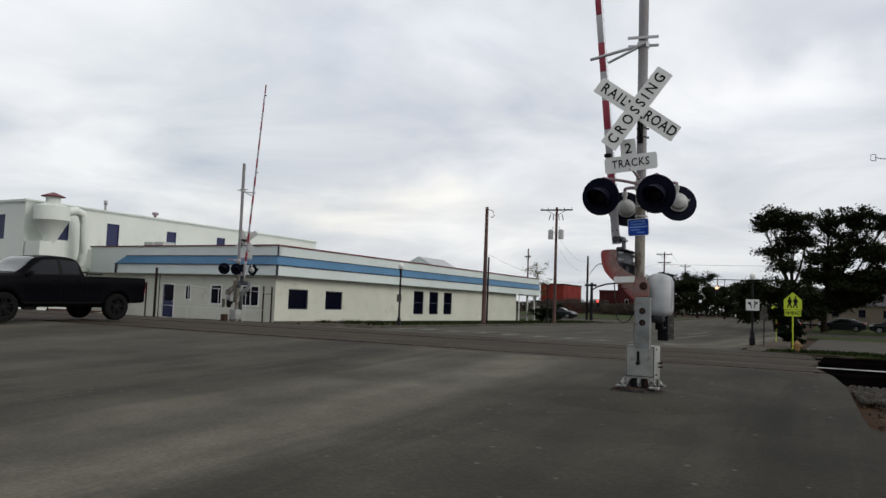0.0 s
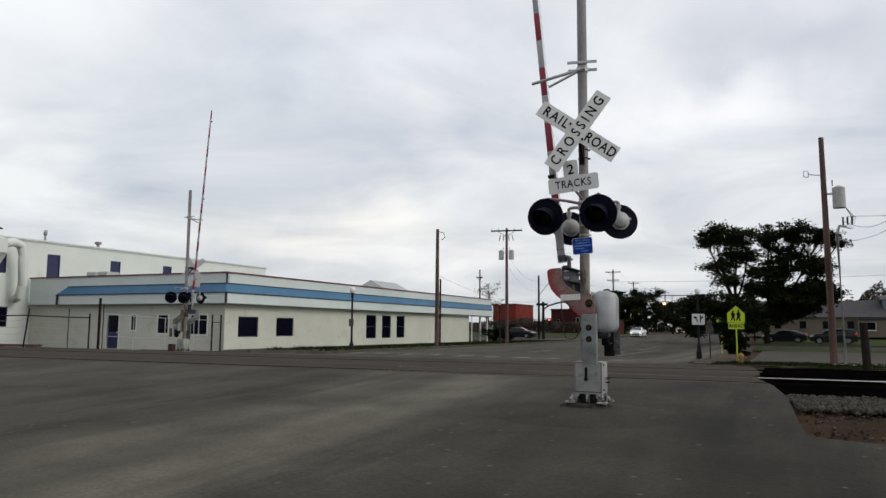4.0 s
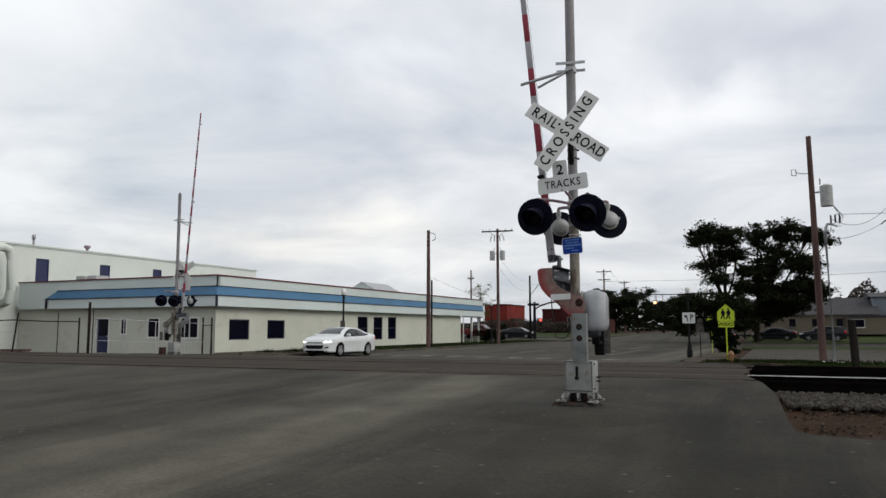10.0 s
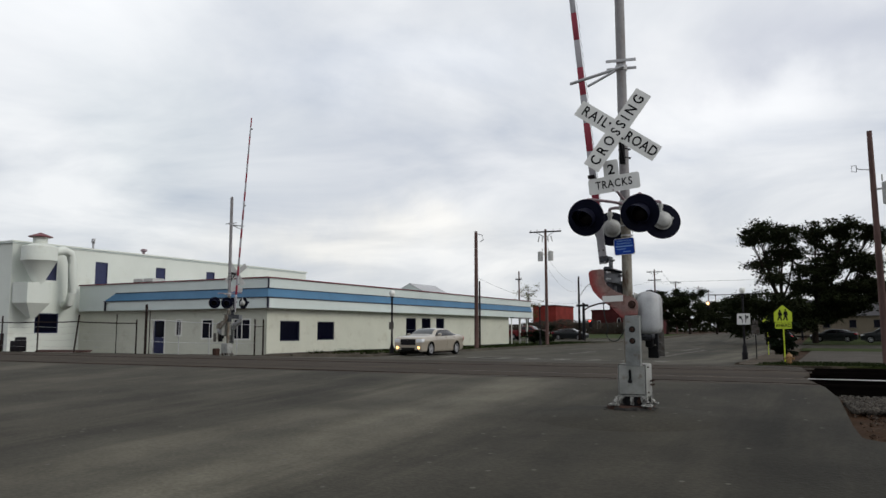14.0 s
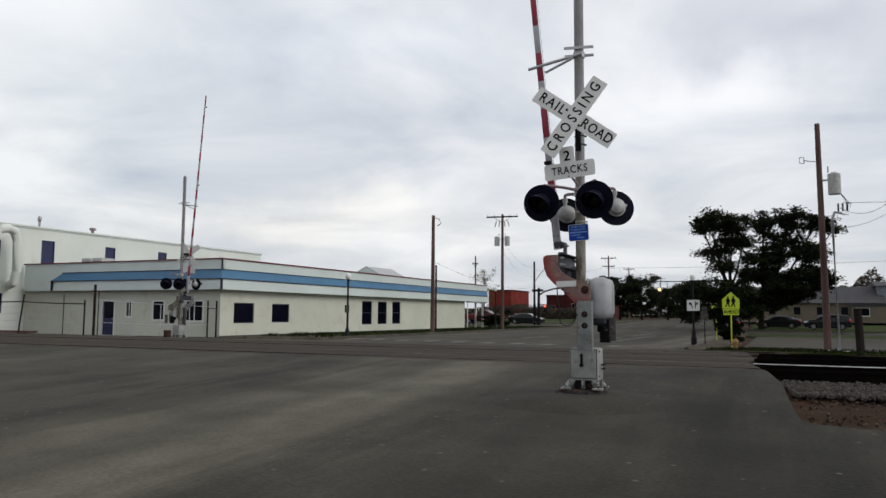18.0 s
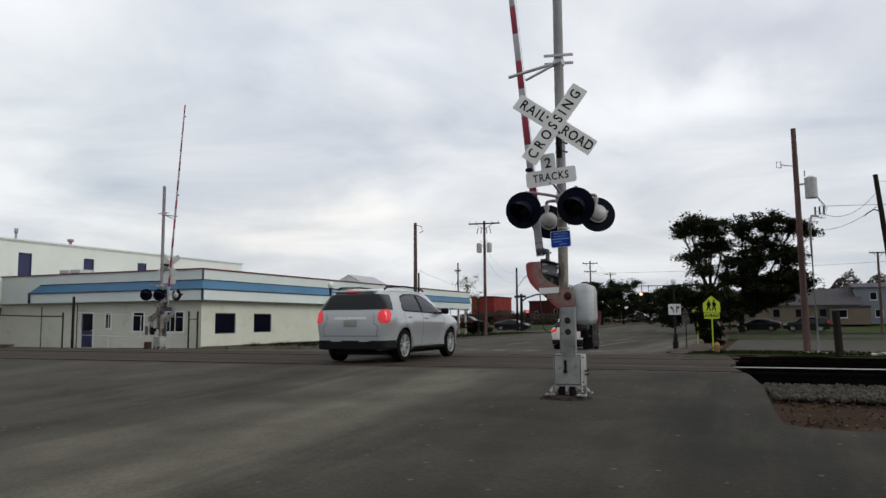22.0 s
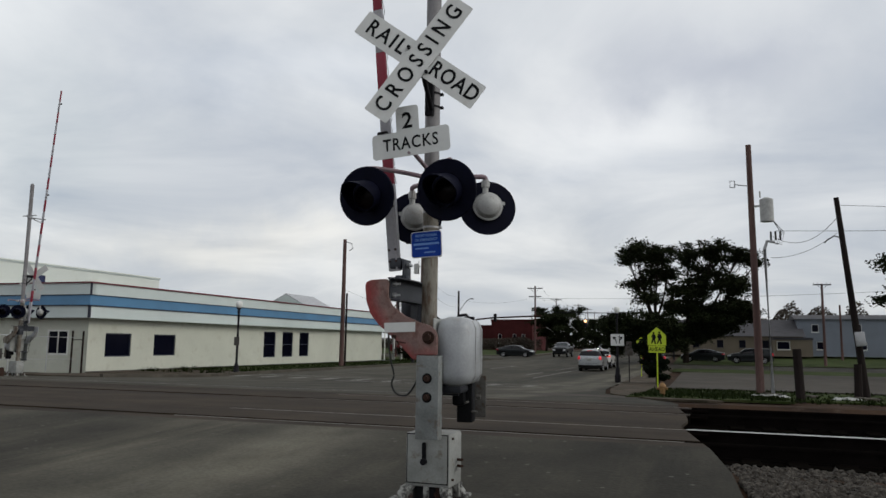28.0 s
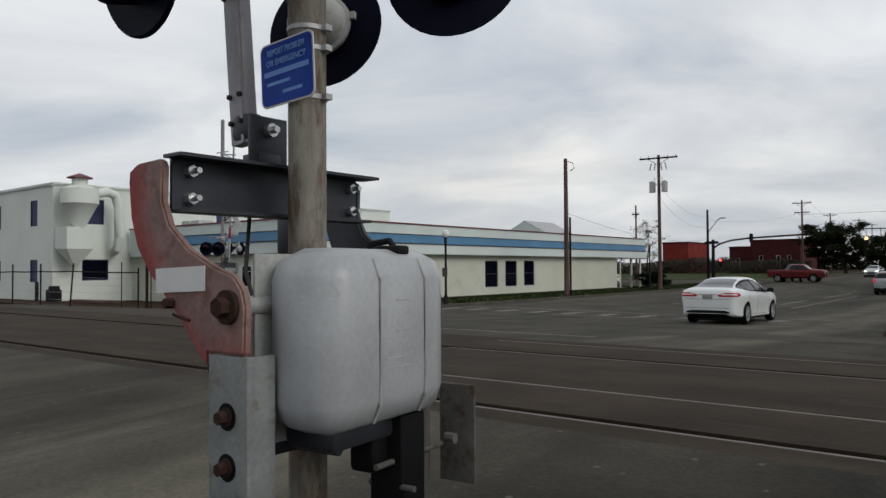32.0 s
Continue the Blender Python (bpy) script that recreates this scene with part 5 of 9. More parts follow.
    tube(bm, [(-0.06, 0.10, 1.45), (-0.04, 0.10, 1.49), (0.02, 0.12, 1.50), (0.07, 0.10, 1.455)], 0.012, 8, gm)
    box(bm, (0.05, 0.10, 1.468), (0.09, 0.06, 0.03), gm, bevel=0.008)
    part("hasp_top", bm, IRON, mech)
    bm = B()
    box(bm, (-0.05, 0.0, 0.90), (0.2, 0.40, 0.08), gm, bevel=0.02)
    rod(bm, (-0.26, -0.14, 0.86), (0.02, -0.14, 0.86), 0.018, m=gm)
    part("mounting_saddle", bm, DARK_STEEL, mech, "dark mounting saddle")
    bm = B()
    box(bm, (0.02, 0.16, 0.77), (0.13, 0.14, 0.32), gm, bevel=0.01)
    part("buffer_body", bm, SIGN_K, mech, "dark buffer under the case")
    bm = B()
    box(bm, (-0.02, 0.06, 0.82), (0.10, 0.10, 0.14), gm, bevel=0.02)
    part("lower_dark_box", bm, SIGN_K, mech, "dark box under the case")
    bm = B()
    box(bm, (0.03, 0.30, 0.84), (0.02, 0.06, 0.36), gm, bevel=0.005)
    rod(bm, (0.05, 0.0, 0.78), (0.05, 0.46, 0.78), 0.010, m=gm)
    rod(bm, (-0.05, 0.10, 0.70), (0.13, 0.10, 0.70), 0.010, m=gm)
    rod(bm, (0.06, 0.40, 0.80), (0.10, 0.40, 0.80), 0.020, seg=8, m=gm)
    part("buffer_linkage", bm, PLATE_DK, mech, "dark rusty linkage rods")
    bm = B()
    box(bm, (0.055, 0.49, 0.80), (0.15, 0.014, 0.36), gm, bevel=0.004)
    part("side_plate", bm, PLATE_DK, mech, "grey steel side plate")
    # front post bracket
    bm = B()
    box(bm, (0.15, -0.42, 0.84), (0.185, 0.03, 0.64), bevel=0.006)
    box(bm, (0.236, -0.375, 0.84), (0.012, 0.08, 0.64), bevel=0.003)
    br = part("post_bracket", bm, BRACKET, s, "weathered bolted bracket plate")
    for z, w in ((0.60, 0.1), (0.86, 0.1)):
        bm = B()
        box(bm, (0.10, -0.23, z), (w, 0.345, 0.04), bevel=0.006)
        part("bracket_strap", bm, DARK_STEEL, br)
    for z in (0.985, 0.84):
        bm = B()
        rod(bm, (0.15, -0.4345, z), (0.15, -0.438, z), 0.04, seg=18)
        part("bolt_washer", bm, SIGN_K, br, "black washer")
        bm = B()
        rod(bm, (0.15, -0.43, z), (0.15, -0.445, z), 0.027, seg=16)
        rod(bm, (0.15, -0.445, z), (0.15, -0.47, z), 0.019, seg=6)
        part("bracket_bolt", bm, RUST, br, "rusty bolt")
    # counterweight arm: a curved plate on each side, a dark channel between them
    outline = [(-0.40, 1.70), (-0.395, 1.74), (-0.35, 1.76), (-0.21, 1.765), (-0.195, 1.74), (-0.20, 1.63), (-0.16, 1.55), (-0.05, 1.47), (0.085, 1.415), (0.175, 1.39), (0.215, 1.35), (0.23, 1.30), (0.225, 1.163), (0.053, 1.163), (0.053, 1.125), (0.02, 1.135), (-0.04, 1.195), (-0.105, 1.262), (-0.18, 1.322), (-0.275, 1.40), (-0.345, 1.48), (-0.385, 1.58)]
    flip = pose(0, 0, 0, 90, 0, 0) @ Matrix.Diagonal((1, 1, -1, 1))
    for y in (-0.42, 0.45):
        bm = B()
        vs = slab(bm, outline, 0.03, pose(0, y, 0) @ flip)
        es = list({e for v_ in vs for e in v_.link_edges})
        bmesh.ops.bevel(bm, geom=es, offset=0.007, segments=2, affect="EDGES")
        arm = part("counterweight_arm", bm, arm_mat if y < 0 else rear_mat, s, "faded counterweight arm" if y < 0 else "rear counterweight arm")
        # turned-in outer flange along the curve
        bm = B()
        ring = [[bm.verts.new((px + ox, y + oy, pz + ox * 0.5)) for ox, oy in ((0, 0.016), (0, 0.09), (0.012, 0.09), (0.012, 0.016))] for px, pz in outline[-6:]]
        for p, q in zip(ring, ring[1:]):
            for k in range(4):
                bm.faces.new((p[k], p[(k + 1) % 4], q[(k + 1) % 4], q[k]))
        bm.faces.new(ring[0])
        bm.faces.new(ring[-1][::-1])
        part("arm_flange", bm, edge_mat if y < 0 else rear_mat, arm)
        if y < 0:
            bm = B()
            slab(bm, [(-0.215, 1.335), (0.045, 1.345), (0.045, 1.42), (-0.22, 1.412)], 0.004, pose(0, y - 0.019, 0) @ flip)
            part("reflective_strip", bm, SIGN_W, arm, "white reflective strip")
            bm = B()
            rod(bm, (0.158, y - 0.01, 1.30), (0.158, y - 0.03, 1.30), 0.050, seg=20)
            rod(bm, (0.158, y - 0.03, 1.30), (0.158, y - 0.06, 1.30), 0.029, seg=6)
            part("pivot_bolt", bm, RUST, arm, "large rusty pivot bolt")
            bm = B()
            rod(bm, (-0.13, y - 0.01, 1.305), (-0.13, y - 0.045, 1.305), 0.016, seg=6)
            tube(bm, [(-0.12, y - 0.02, 1.27), (-0.03, y - 0.022, 1.255)], 0.005)
            part("stop_bolt", bm, RUST, arm)
    bm = B()
    rod(bm, (0.158, -0.42, 1.30), (0.158, 0.45, 1.30), 0.03, seg=12)
    part("main_shaft", bm, PAINT_OLD, s)
    bm = B()
    box(bm, (-0.20, 0.015, 1.685), (0.014, 0.83, 0.165))
    ch = part("counterweight_channel", bm, DARK_STEEL, s, "dark steel channel")
    for cy, ly, z in ((0.025, 0.90, 1.773), (0.015, 0.83, 1.597)):
        bm = B()
        box(bm, (-0.155, cy, z), (0.10, ly, 0.011))
        part("channel_flange", bm, DARK_STEEL, ch)
    bm = B()
    box(bm, (-0.26, 0.2, 1.56), (0.10, 0.18, 0.2), bevel=0.02)
    part("counterweight_block", bm, DARK_STEEL, ch, "dark counterweight block")
    for y, z in ((-0.34, 1.73), (-0.34, 1.64), (0.39, 1.73), (0.39, 1.64)):
        bm = B()
        rod(bm, (-0.193, y, z), (-0.165, y, z), 0.02, seg=6)
        rod(bm, (-0.165, y, z), (-0.13, y, z), 0.01)
        part("channel_bolt", bm, BRIGHT, ch, "bright bolt end")
    # raised gate arm
    am = pose(-0.315, -0.03, 1.93) @ pose(0, 0, 0, 0, -lean, 0)
    bm = B()
    box(bm, (0, 0, 0.32), (0.10, 0.05, 0.76), am, bevel=0.004)
    box(bm, (0.03, -0.028, 0.32), (0.012, 0.012, 0.76), am)
    ga = part("gate_arm", bm, ARM_PALE, s)
    tagged(ga, "raised gate arm with red and white bands")
    for k in range(19):
        z0 = 0.70 + 0.41 * k
        w = 0.095 - 0.0028 * k
        bm = B()
        box(bm, (0, 0, z0 + 0.205), (w, 0.035, 0.408), am, bevel=0.003)
        part("arm_band", bm, ARM_RED if k % 2 == 0 else ARM_PALE, ga, "red band" if k % 2 == 0 else "pale band")
    bm = B()
    n = 150
    pts = [(0.062 + 0.006 * math.sin(i * 2.1), -0.012 + 0.012 * math.cos(i * 2.1), 0.7 + 7.3 * i / n) for i in range(n + 1)]
    tube(bm, pts, 0.004, 4, am)
    part("arm_cable", bm, GALV, ga)
    for z in (1.15, 4.6, 8.0):
        bm = B()
        box(bm, (-0.01, -0.045, z), (0.10, 0.06, 0.05), am, bevel=0.015)
        part("arm_lamp", bm, LENS_RED, ga, "small red arm lamp")
    for z in (0.02, 0.12, 0.5, 0.62):
        for x in (-0.03, 0.03):
            bm = B()
            rod(bm, (x, -0.03, z), (x, -0.042, z), 0.01, m=am)
            part("rivet", bm, RUST, ga)
    bm = B()
    box(bm, (-0.215, 0.0, 1.865), (0.012, 0.17, 0.20), bevel=0.003)
    box(bm, (-0.25, 0.0, 1.80), (0.10, 0.10, 0.06), bevel=0.006)
    box(bm, (-0.30, -0.02, 1.93), (0.12, 0.09, 0.11), bevel=0.03)
    bk = part("arm_bracket", bm, DARK_STEEL, s, "dark arm bracket")
    bm = B()
    rod(bm, (-0.21, 0.0, 1.915), (-0.185, 0.0, 1.915), 0.026, seg=8)
    rod(bm, (-0.185, 0.0, 1.915), (-0.16, 0.0, 1.915), 0.013)
    part("arm_bolt", bm, BRIGHT, bk)
    # upper keeper for the raised arm
    bm = B()
    rod(bm, (-0.72, -0.03, 4.45 + keep), (0.06, -0.075, 4.56 + keep), 0.022)
    rod(bm, (-0.46, -0.07, 4.36 + keep), (-0.06, -0.07, 4.52 + keep), 0.018)
    for y in (-0.09, 0.09):
        box(bm, (0.0, y, 4.62 + keep - y * 0.3), (0.40, 0.02, 0.035), pose(0, 0, 0, 0, 0, 12))
    lathe(bm, [(0.068, 4.52 + keep), (0.08, 4.53 + keep), (0.08, 4.6 + keep), (0.068, 4.61 + keep)], 20)
    part("arm_keeper", bm, GALV, s, "galvanised strut bracket")
    # hanging cable loop
    bm = B()
    tube(bm, bend([(-0.235, -0.30, 1.37), (-0.262, -0.25, 1.32), (-0.25, -0.235, 1.14), (-0.215, -0.23, 1.0), (-0.235, -0.228, 0.92), (-0.19, -0.228, 0.845), (-0.10, -0.23, 0.838), (-0.035, -0.24, 0.91), (0.03, -0.30, 1.0), (0.07, -0.39, 1.06)]), 0.008, 6)
    tube(bm, [(-0.26, -0.02, 1.8), (-0.27, -0.04, 1.6), (-0.24, -0.08, 1.4), (-0.12, -0.1, 1.2)], 0.008, 6)
    part("cable_loop", bm, CABLE, s, "black cable loop")
    bm = B()
    tube(bm, [(0.12, 0.06, 2.4), (0.10, 0.06, 2.5), (0.11, 0.06, 2.62)], 0.006)
    tube(bm, [(0.14, -0.2, 2.25), (0.15, -0.22, 2.5), (0.2, -0.2, 2.62)], 0.006)
    part("wire_tail", bm, CABLE, s)
    return s


crossing_signal(pose(-2.115, 9.875, 0.0), "gated railroad crossing signal with crossbuck, lights and raised arm", ((-0.432, -0.38, 2.465, -1, 0, 6), (0.298, -0.455, 2.462, -1, 0, 6), (0.42, 0.297, 2.445, 1, 22, 9), (-0.285, 0.345, 2.39, 1, 22, 9)), ARM_FADED, ARM_REST)
crossing_signal(pose(-22.98, 24.2, -0.1, 0, 0, 180), "gated crossing signal seen from behind across the tracks", ((-0.36, -0.505, 2.28, -1, 0, 0), (0.365, -0.52, 2.3, -1, 0, 0), (0.52, 0.32, 2.29, 1, 36, 0), (-0.2, 0.32, 2.27, 1, 36, 0)), PAINT_GREY, PAINT_OLD, 1.15, 4.5, MAST)
# the asphalt swells a little towards the mast
bm = B()
rows_ = [[bm.verts.new((-2.09 + r * math.cos(k * 0.1571), 9.82 + r * math.sin(k * 0.1571), z if r < 1.2 else gz(0, 9.82 + r * math.sin(k * 0.1571)) - 0.02)) for k in range(40)] for r, z in ((1.45, -0.13), (1.1, -0.098), (0.8, -0.075), (0.5, -0.052), (0.3, -0.045), (0.05, -0.04))]
for a_, b_ in zip(rows_, rows_[1:]):
    for k in range(40):
        bm.faces.new((a_[k], a_[(k + 1) % 40], b_[(k + 1) % 40], b_[k]))
bm.faces.new(rows_[-1])
solid("mast_apron", bm, ASPHALT, "low swell of grey asphalt round the mast", "road", kind="structure", smooth=60)
# crumbled dark collar under the mast
bm = B()
rows_ = [[bm.verts.new((-2.09 + r * math.cos(k * 0.2618) * (1 + 0.12 * math.sin(k * 2.3 + r * 9)), 9.82 + r * math.sin(k * 0.2618) * (1 + 0.1 * math.cos(k * 3.1)), z + 0.012 * math.sin(k * 4.7 + r * 30))) for k in range(24)] for r, z in ((0.31, -0.08), (0.295, -0.05), (0.28, -0.02), (0.24, -0.008), (0.1, -0.002))]
for a_, b_ in zip(rows_, rows_[1:]):
    for k in range(24):
        bm.faces.new((a_[k], a_[(k + 1) % 24], b_[(k + 1) % 24], b_[k]))
bm.faces.new(rows_[-1])
solid("mast_pad", bm, ASPHALT_OLD, "crumbling dark collar round the mast base", "base collar", kind="structure")
bm = B()
box(bm, (-22.8, 23.35, 0.06), (0.22, 0.22, 0.36), bevel=0.02)
solid("relay_case", bm, RUST, "small rusty red relay case by the far signal", "relay case")


def rubble_at(rnd):
    a, r = rnd.uniform(0, 6.28), rnd.uniform(0.2, 0.36)
    return -2.09 + r * math.cos(a), 9.8 + r * math.sin(a)


stones("asphalt_rubble", 90, rubble_at, 0.03, ASPHALT_OLD, "broken dark asphalt crumbs round the mast base").location = (0, 0, 0.085)


# ---------------------------------------------------------------- poles, lamps, signs
def utility_pole(m, h, r, label, arms=(), cans=(), material=WOOD, lean=0.0):
    p = thing("utility_pole", m @ pose(0, 0, 0, 0, lean, 0), label, "utility pole")
    bm = B()
    rod(bm, (0, 0, -0.1), (0, 0, h), r, r * 0.68, seg=12)
    part("pole_shaft", bm, material, p)
    for z, w, ang in arms:
        bm = B()
        box(bm, (0, -0.1, z), (w, 0.1, 0.12), pose(0, 0, 0, 0, 0, ang))
        for sx in (-1, 1):
            rod(bm, (0, -0.06, z - 0.55), (sx * w * 0.3, -0.1, z), 0.02, m=pose(0, 0, 0, 0, 0, ang))
        a = part("crossarm", bm, WOOD_DK, p)
        bm = B()
        for x in (-0.46, -0.25, 0.25, 0.46):
            rod(bm, (x * w, -0.1, z + 0.05), (x * w, -0.1, z + 0.24), 0.035, 0.02, m=pose(0, 0, 0, 0, 0, ang))
        part("insulator", bm, LAMP_BACK, a)
    for x, y, z in cans:
        bm = B()
        rod(bm, (x, y, z - 0.42), (x, y, z + 0.42), 0.24, seg=16)
        rod(bm, (x, y, z + 0.42), (x, y, z + 0.5), 0.22, 0.08, seg=16)
        rod(bm, (x * 0.6, y, z + 0.5), (x * 0.6, y, z + 0.75), 0.03)
        rod(bm, (0, 0, z + 0.2), (x, y, z + 0.2), 0.04)
        part("transformer", bm, LAMP_BACK, p, "grey can transformer")
    return p


pa = utility_pole(pose(-23.33, 50.1, -0.38), 8.75, 0.17, "weathered brown wooden pole beside the white building")
bm = B()
tube(bm, [(0, 0, 8.6), (0.5, 0, 8.45), (0.62, 0, 8.1), (0.35, 0, 7.95)], 0.035)
part("lamp_arm", bm, GALV, pa)
bm = B()
rod(bm, (0.22, 0.1, 0), (0.22, 0.1, 5.0), 0.07, seg=8)
part("riser", bm, WOOD_DK, pa)
pb = utility_pole(pose(-23.3, 65.2, -0.4), 10.75, 0.16, "tall utility pole with crossarm and two can transformers", [(10.5, 3.0, 8)], [(-0.5, -0.1, 8.2), (0.5, -0.1, 8.2)], WOOD)
for x in (-0.7, -0.3, 0.3, 0.7):
    bm = B()
    rod(bm, (x, -0.12, 9.55), (x * 0.8, -0.12, 10.1), 0.05, seg=8)
    part("fuse_cutout", bm, LAMP_BACK, pb)
# near right-hand poles by the verge
pr = utility_pole(pose(1.98, 34.0, -0.38), 9.35, 0.145, "wooden utility pole with a can transformer and conduits", (), ((0.52, -0.15, 6.75),), WOOD, -0.6)
bm = B()
tube(bm, [(0.42, -0.1, 0.0), (0.38, -0.1, 5.3), (0.48, -0.1, 5.6), (0.75, -0.12, 5.55)], 0.06, 8)
part("conduit_riser", bm, GALV, pr)
bm = B()
for k in range(3):
    tube(bm, [(0.7, -0.12, 6.4), (0.95 + 0.06 * k, -0.15, 5.9), (0.8 + 0.08 * k, -0.15, 5.45), (0.55, -0.1, 5.6)], 0.011)
    rod(bm, (0.62 + 0.16 * k, -0.12, 5.62), (0.62 + 0.16 * k, -0.12, 5.95), 0.035, seg=8)
part("service_drop", bm, CABLE, pr)
bm = B()
tube(bm, [(0, 0, 7.75), (-0.4, -0.05, 7.8), (-0.55, -0.05, 7.85)], 0.02)
tube(bm, [(-0.55, -0.05, 7.72), (-0.72, -0.05, 7.74), (-0.72, -0.05, 7.98), (-0.55, -0.05, 7.98), (-0.55, -0.05, 7.72)], 0.02)
part("pole_bracket", bm, GALV, pr)
pl = utility_pole(pose(5.35, 33.6, -0.38), 7.1, 0.13, "leaning dark pole with a meter box", (), (), WOOD_DK, -5.0)
bm = B()
box(bm, (0.05, -0.18, 2.0), (0.3, 0.16, 0.5), bevel=0.03)
part("meter_box", bm, GALV, pl)
bm = B()
tube(bm, [(0, 0, 5.6), (-0.25, -0.05, 5.72), (-0.5, -0.05, 5.6), (-0.6, -0.05, 5.5)], 0.025)
part("weatherhead", bm, CABLE, pl)
for x, y, h, lean in ((2.6, 27.4, 1.45, -2.0), (4.75, 31.5, 1.15, 1.0)):
    bm = B()
    rod(bm, (0, 0, -0.1), (0, 0, h), 0.13, 0.12, seg=10)
    solid("post_stump", bm, WOOD_DK, "short dark wooden post standing in grass", "post", pose(x, y, gz(x, y), 0, lean, 0), "cut-off posts")
for x, y, s_, r_ in ((2.3, 32.5, 0.55, 10), (3.4, 32.0, 1.0, 70), (4.7, 29.8, 0.7, 30)):
    bm = B()
    box(bm, (0, 0, 0.04), (s_, 0.3, 0.09), bevel=0.03)
    solid("debris_slab", bm, CONCRETE, "pale broken slab lying in the grass", "rubble", pose(x, y, gz(x, y) + 0.02, 2, 3, r_))
for x, y, h, arms in ((-25.0, 120, 10.6, ((10.2, 2.4, 5), (8.9, 2.0, 5))), (-31, 170, 11.6, ((11.2, 2.4, 5),)), (-34, 220, 13, ((12.5, 2.6, 5),)), (-38.5, 270, 14, ((13.5, 2.8, 5),)), (-43, 320, 15, ((14.5, 3, 5),)), (12.1, 92, 8.7, ((8.6, 1.8, 10),)), (16.5, 110, 7.0, ())):
    utility_pole(pose(x, y, gz(x, y)), h, 0.16, "distant wooden utility pole with crossarms" if arms else "distant bare wooden pole", arms)
utility_pole(pose(-29.6, 95, -0.35), 8.4, 0.17, "dark pole beside the signal mast", (), (), WOOD_DK)
utility_pole(pose(-34, 85, -0.4), 8.6, 0.12, "thin pole with a leafless tree", ((7.6, 0.8, 0),), (), WOOD)

# overhead wires
bm = B()


def wire(a, b, sag, r=0.012):
    a, b = Vector(a), Vector(b)
    tube(bm, [a.lerp(b, k / 12) - Vector((0, 0, sag * 4 * (k / 12) * (1 - k / 12))) for k in range(13)], r, 4)


wire((-25, 120, 8.6), (60, 100, 10.5), 1.2, 0.018)
wire((-23.3, 65.1, 8.0), (-29.6, 95, 7.4), 0.9, 0.009)
wire((-23.3, 65.1, 7.0), (-29.6, 95, 6.2), 1.0, 0.009)
wire((-23.3, 50.1, 4.9), (-29.6, 95, 4.6), 0.8, 0.009)
wire((-25, 120, 8.9), (-29.6, 95, 6.9), 0.7, 0.009)
wire((2.6, 33.9, 5.4), (4.75, 33.5, 6.0), 0.55, 0.009)
wire((2.5, 33.9, 4.6), (4.7, 33.5, 5.4), 0.25, 0.008)
wire((2.7, 33.9, 5.6), (40, 36, 7.5), 0.8, 0.009)
wire((4.8, 33.5, 6.4), (40, 38, 6.5), 0.6, 0.008)
for k in range(4):
    x0, y0, z0 = ((-25, 120, 10.4), (-31, 170, 11.4), (-34, 220, 13), (-38.5, 270, 14))[k]
    x1, y1, z1 = ((-31, 170, 11.4), (-34, 220, 13), (-38.5, 270, 14), (-43, 320, 15))[k]
    for o in (-1.0, 1.0):
        wire((x0 + o, y0, z0), (x1 + o, y1, z1), 1.0, 0.016)
solid("overhead_wires", bm, WIRE, "dark overhead wires slung between the poles", "overhead wire", kind="stuff")


def lamp_post(m, label, h=3.75, deep=0.0):
    lp = thing("lamp_post", m, label, "street lamp", "black globe lamp posts")
    bm = B()
    lathe(bm, [(0.17, 0.0), (0.17, 0.06), (0.13, 0.12), (0.12, 0.42), (0.075, 0.5), (0.06, 0.6), (0.05, h - 0.75), (0.075, h - 0.72), (0.045, h - 0.66), (0.08, h - 0.55), (0.05, h - 0.45), (0.11, h - 0.4), (0.11, h - 0.36)], 14)
    if deep:
        rod(bm, (0, 0, -deep), (0, 0, 0.02), 0.16, seg=14)
    part("post", bm, IRON, lp, "black fluted iron post")
    bm = B()
    lathe(bm, [(0.07, h - 0.36), (0.15, h - 0.27), (0.17, h - 0.16), (0.13, h - 0.04), (0.0005, h)], 16)
    part("globe", bm, GLOBE, lp, "white globe")
    return lp


l1 = lamp_post(pose(-21.72, 35.6, -0.36), "black iron lamp post with a white globe on the pavement", 3.6)
bm = B()
slab(bm, rounded(0.30, 0.42, 0.02), 0.006, pose(0.0, -0.07, 1.6, 90, 0, 0))
part("small_sign", bm, PLATE_DK, l1, "back of a small grey sign")
lamp_post(pose(-22.6, 61.5, -0.36), "black iron lamp post with a white globe near the far porch")
l2 = lamp_post(pose(-4.35, 45.2, -0.36), "black iron lamp post carrying a lane-use sign", 3.75, 0.34)
bm = B()
slab(bm, rounded(0.70, 0.62, 0.03), 0.008, pose(0.02, -0.09, 1.95, 90, 0, 0))
sg = part("lane_sign", bm, SIGN_W, l2, "white lane-use sign with two black arrows")
bm = B()
am_ = pose(0.02, -0.098, 1.95, 90, 0, 0) @ Matrix.Diagonal((0.88, 0.9, 1, 1))
slab(bm, [(-0.10, -0.22), (-0.05, -0.22), (-0.05, -0.05), (-0.12, 0.10), (-0.06, 0.15), (-0.28, 0.2), (-0.24, 0.0), (-0.18, 0.05), (-0.10, -0.08)], 0.003, am_)
slab(bm, [(0.10, -0.22), (0.15, -0.22), (0.15, -0.06), (0.22, 0.06), (0.28, 0.02), (0.3, 0.22), (0.14, 0.14), (0.19, 0.09), (0.15, 0.04), (0.15, 0.2), (0.2, 0.2), (0.125, 0.27), (0.05, 0.2), (0.10, 0.2)], 0.003, am_)
part("arrows", bm, SIGN_K, sg)
bm = B()
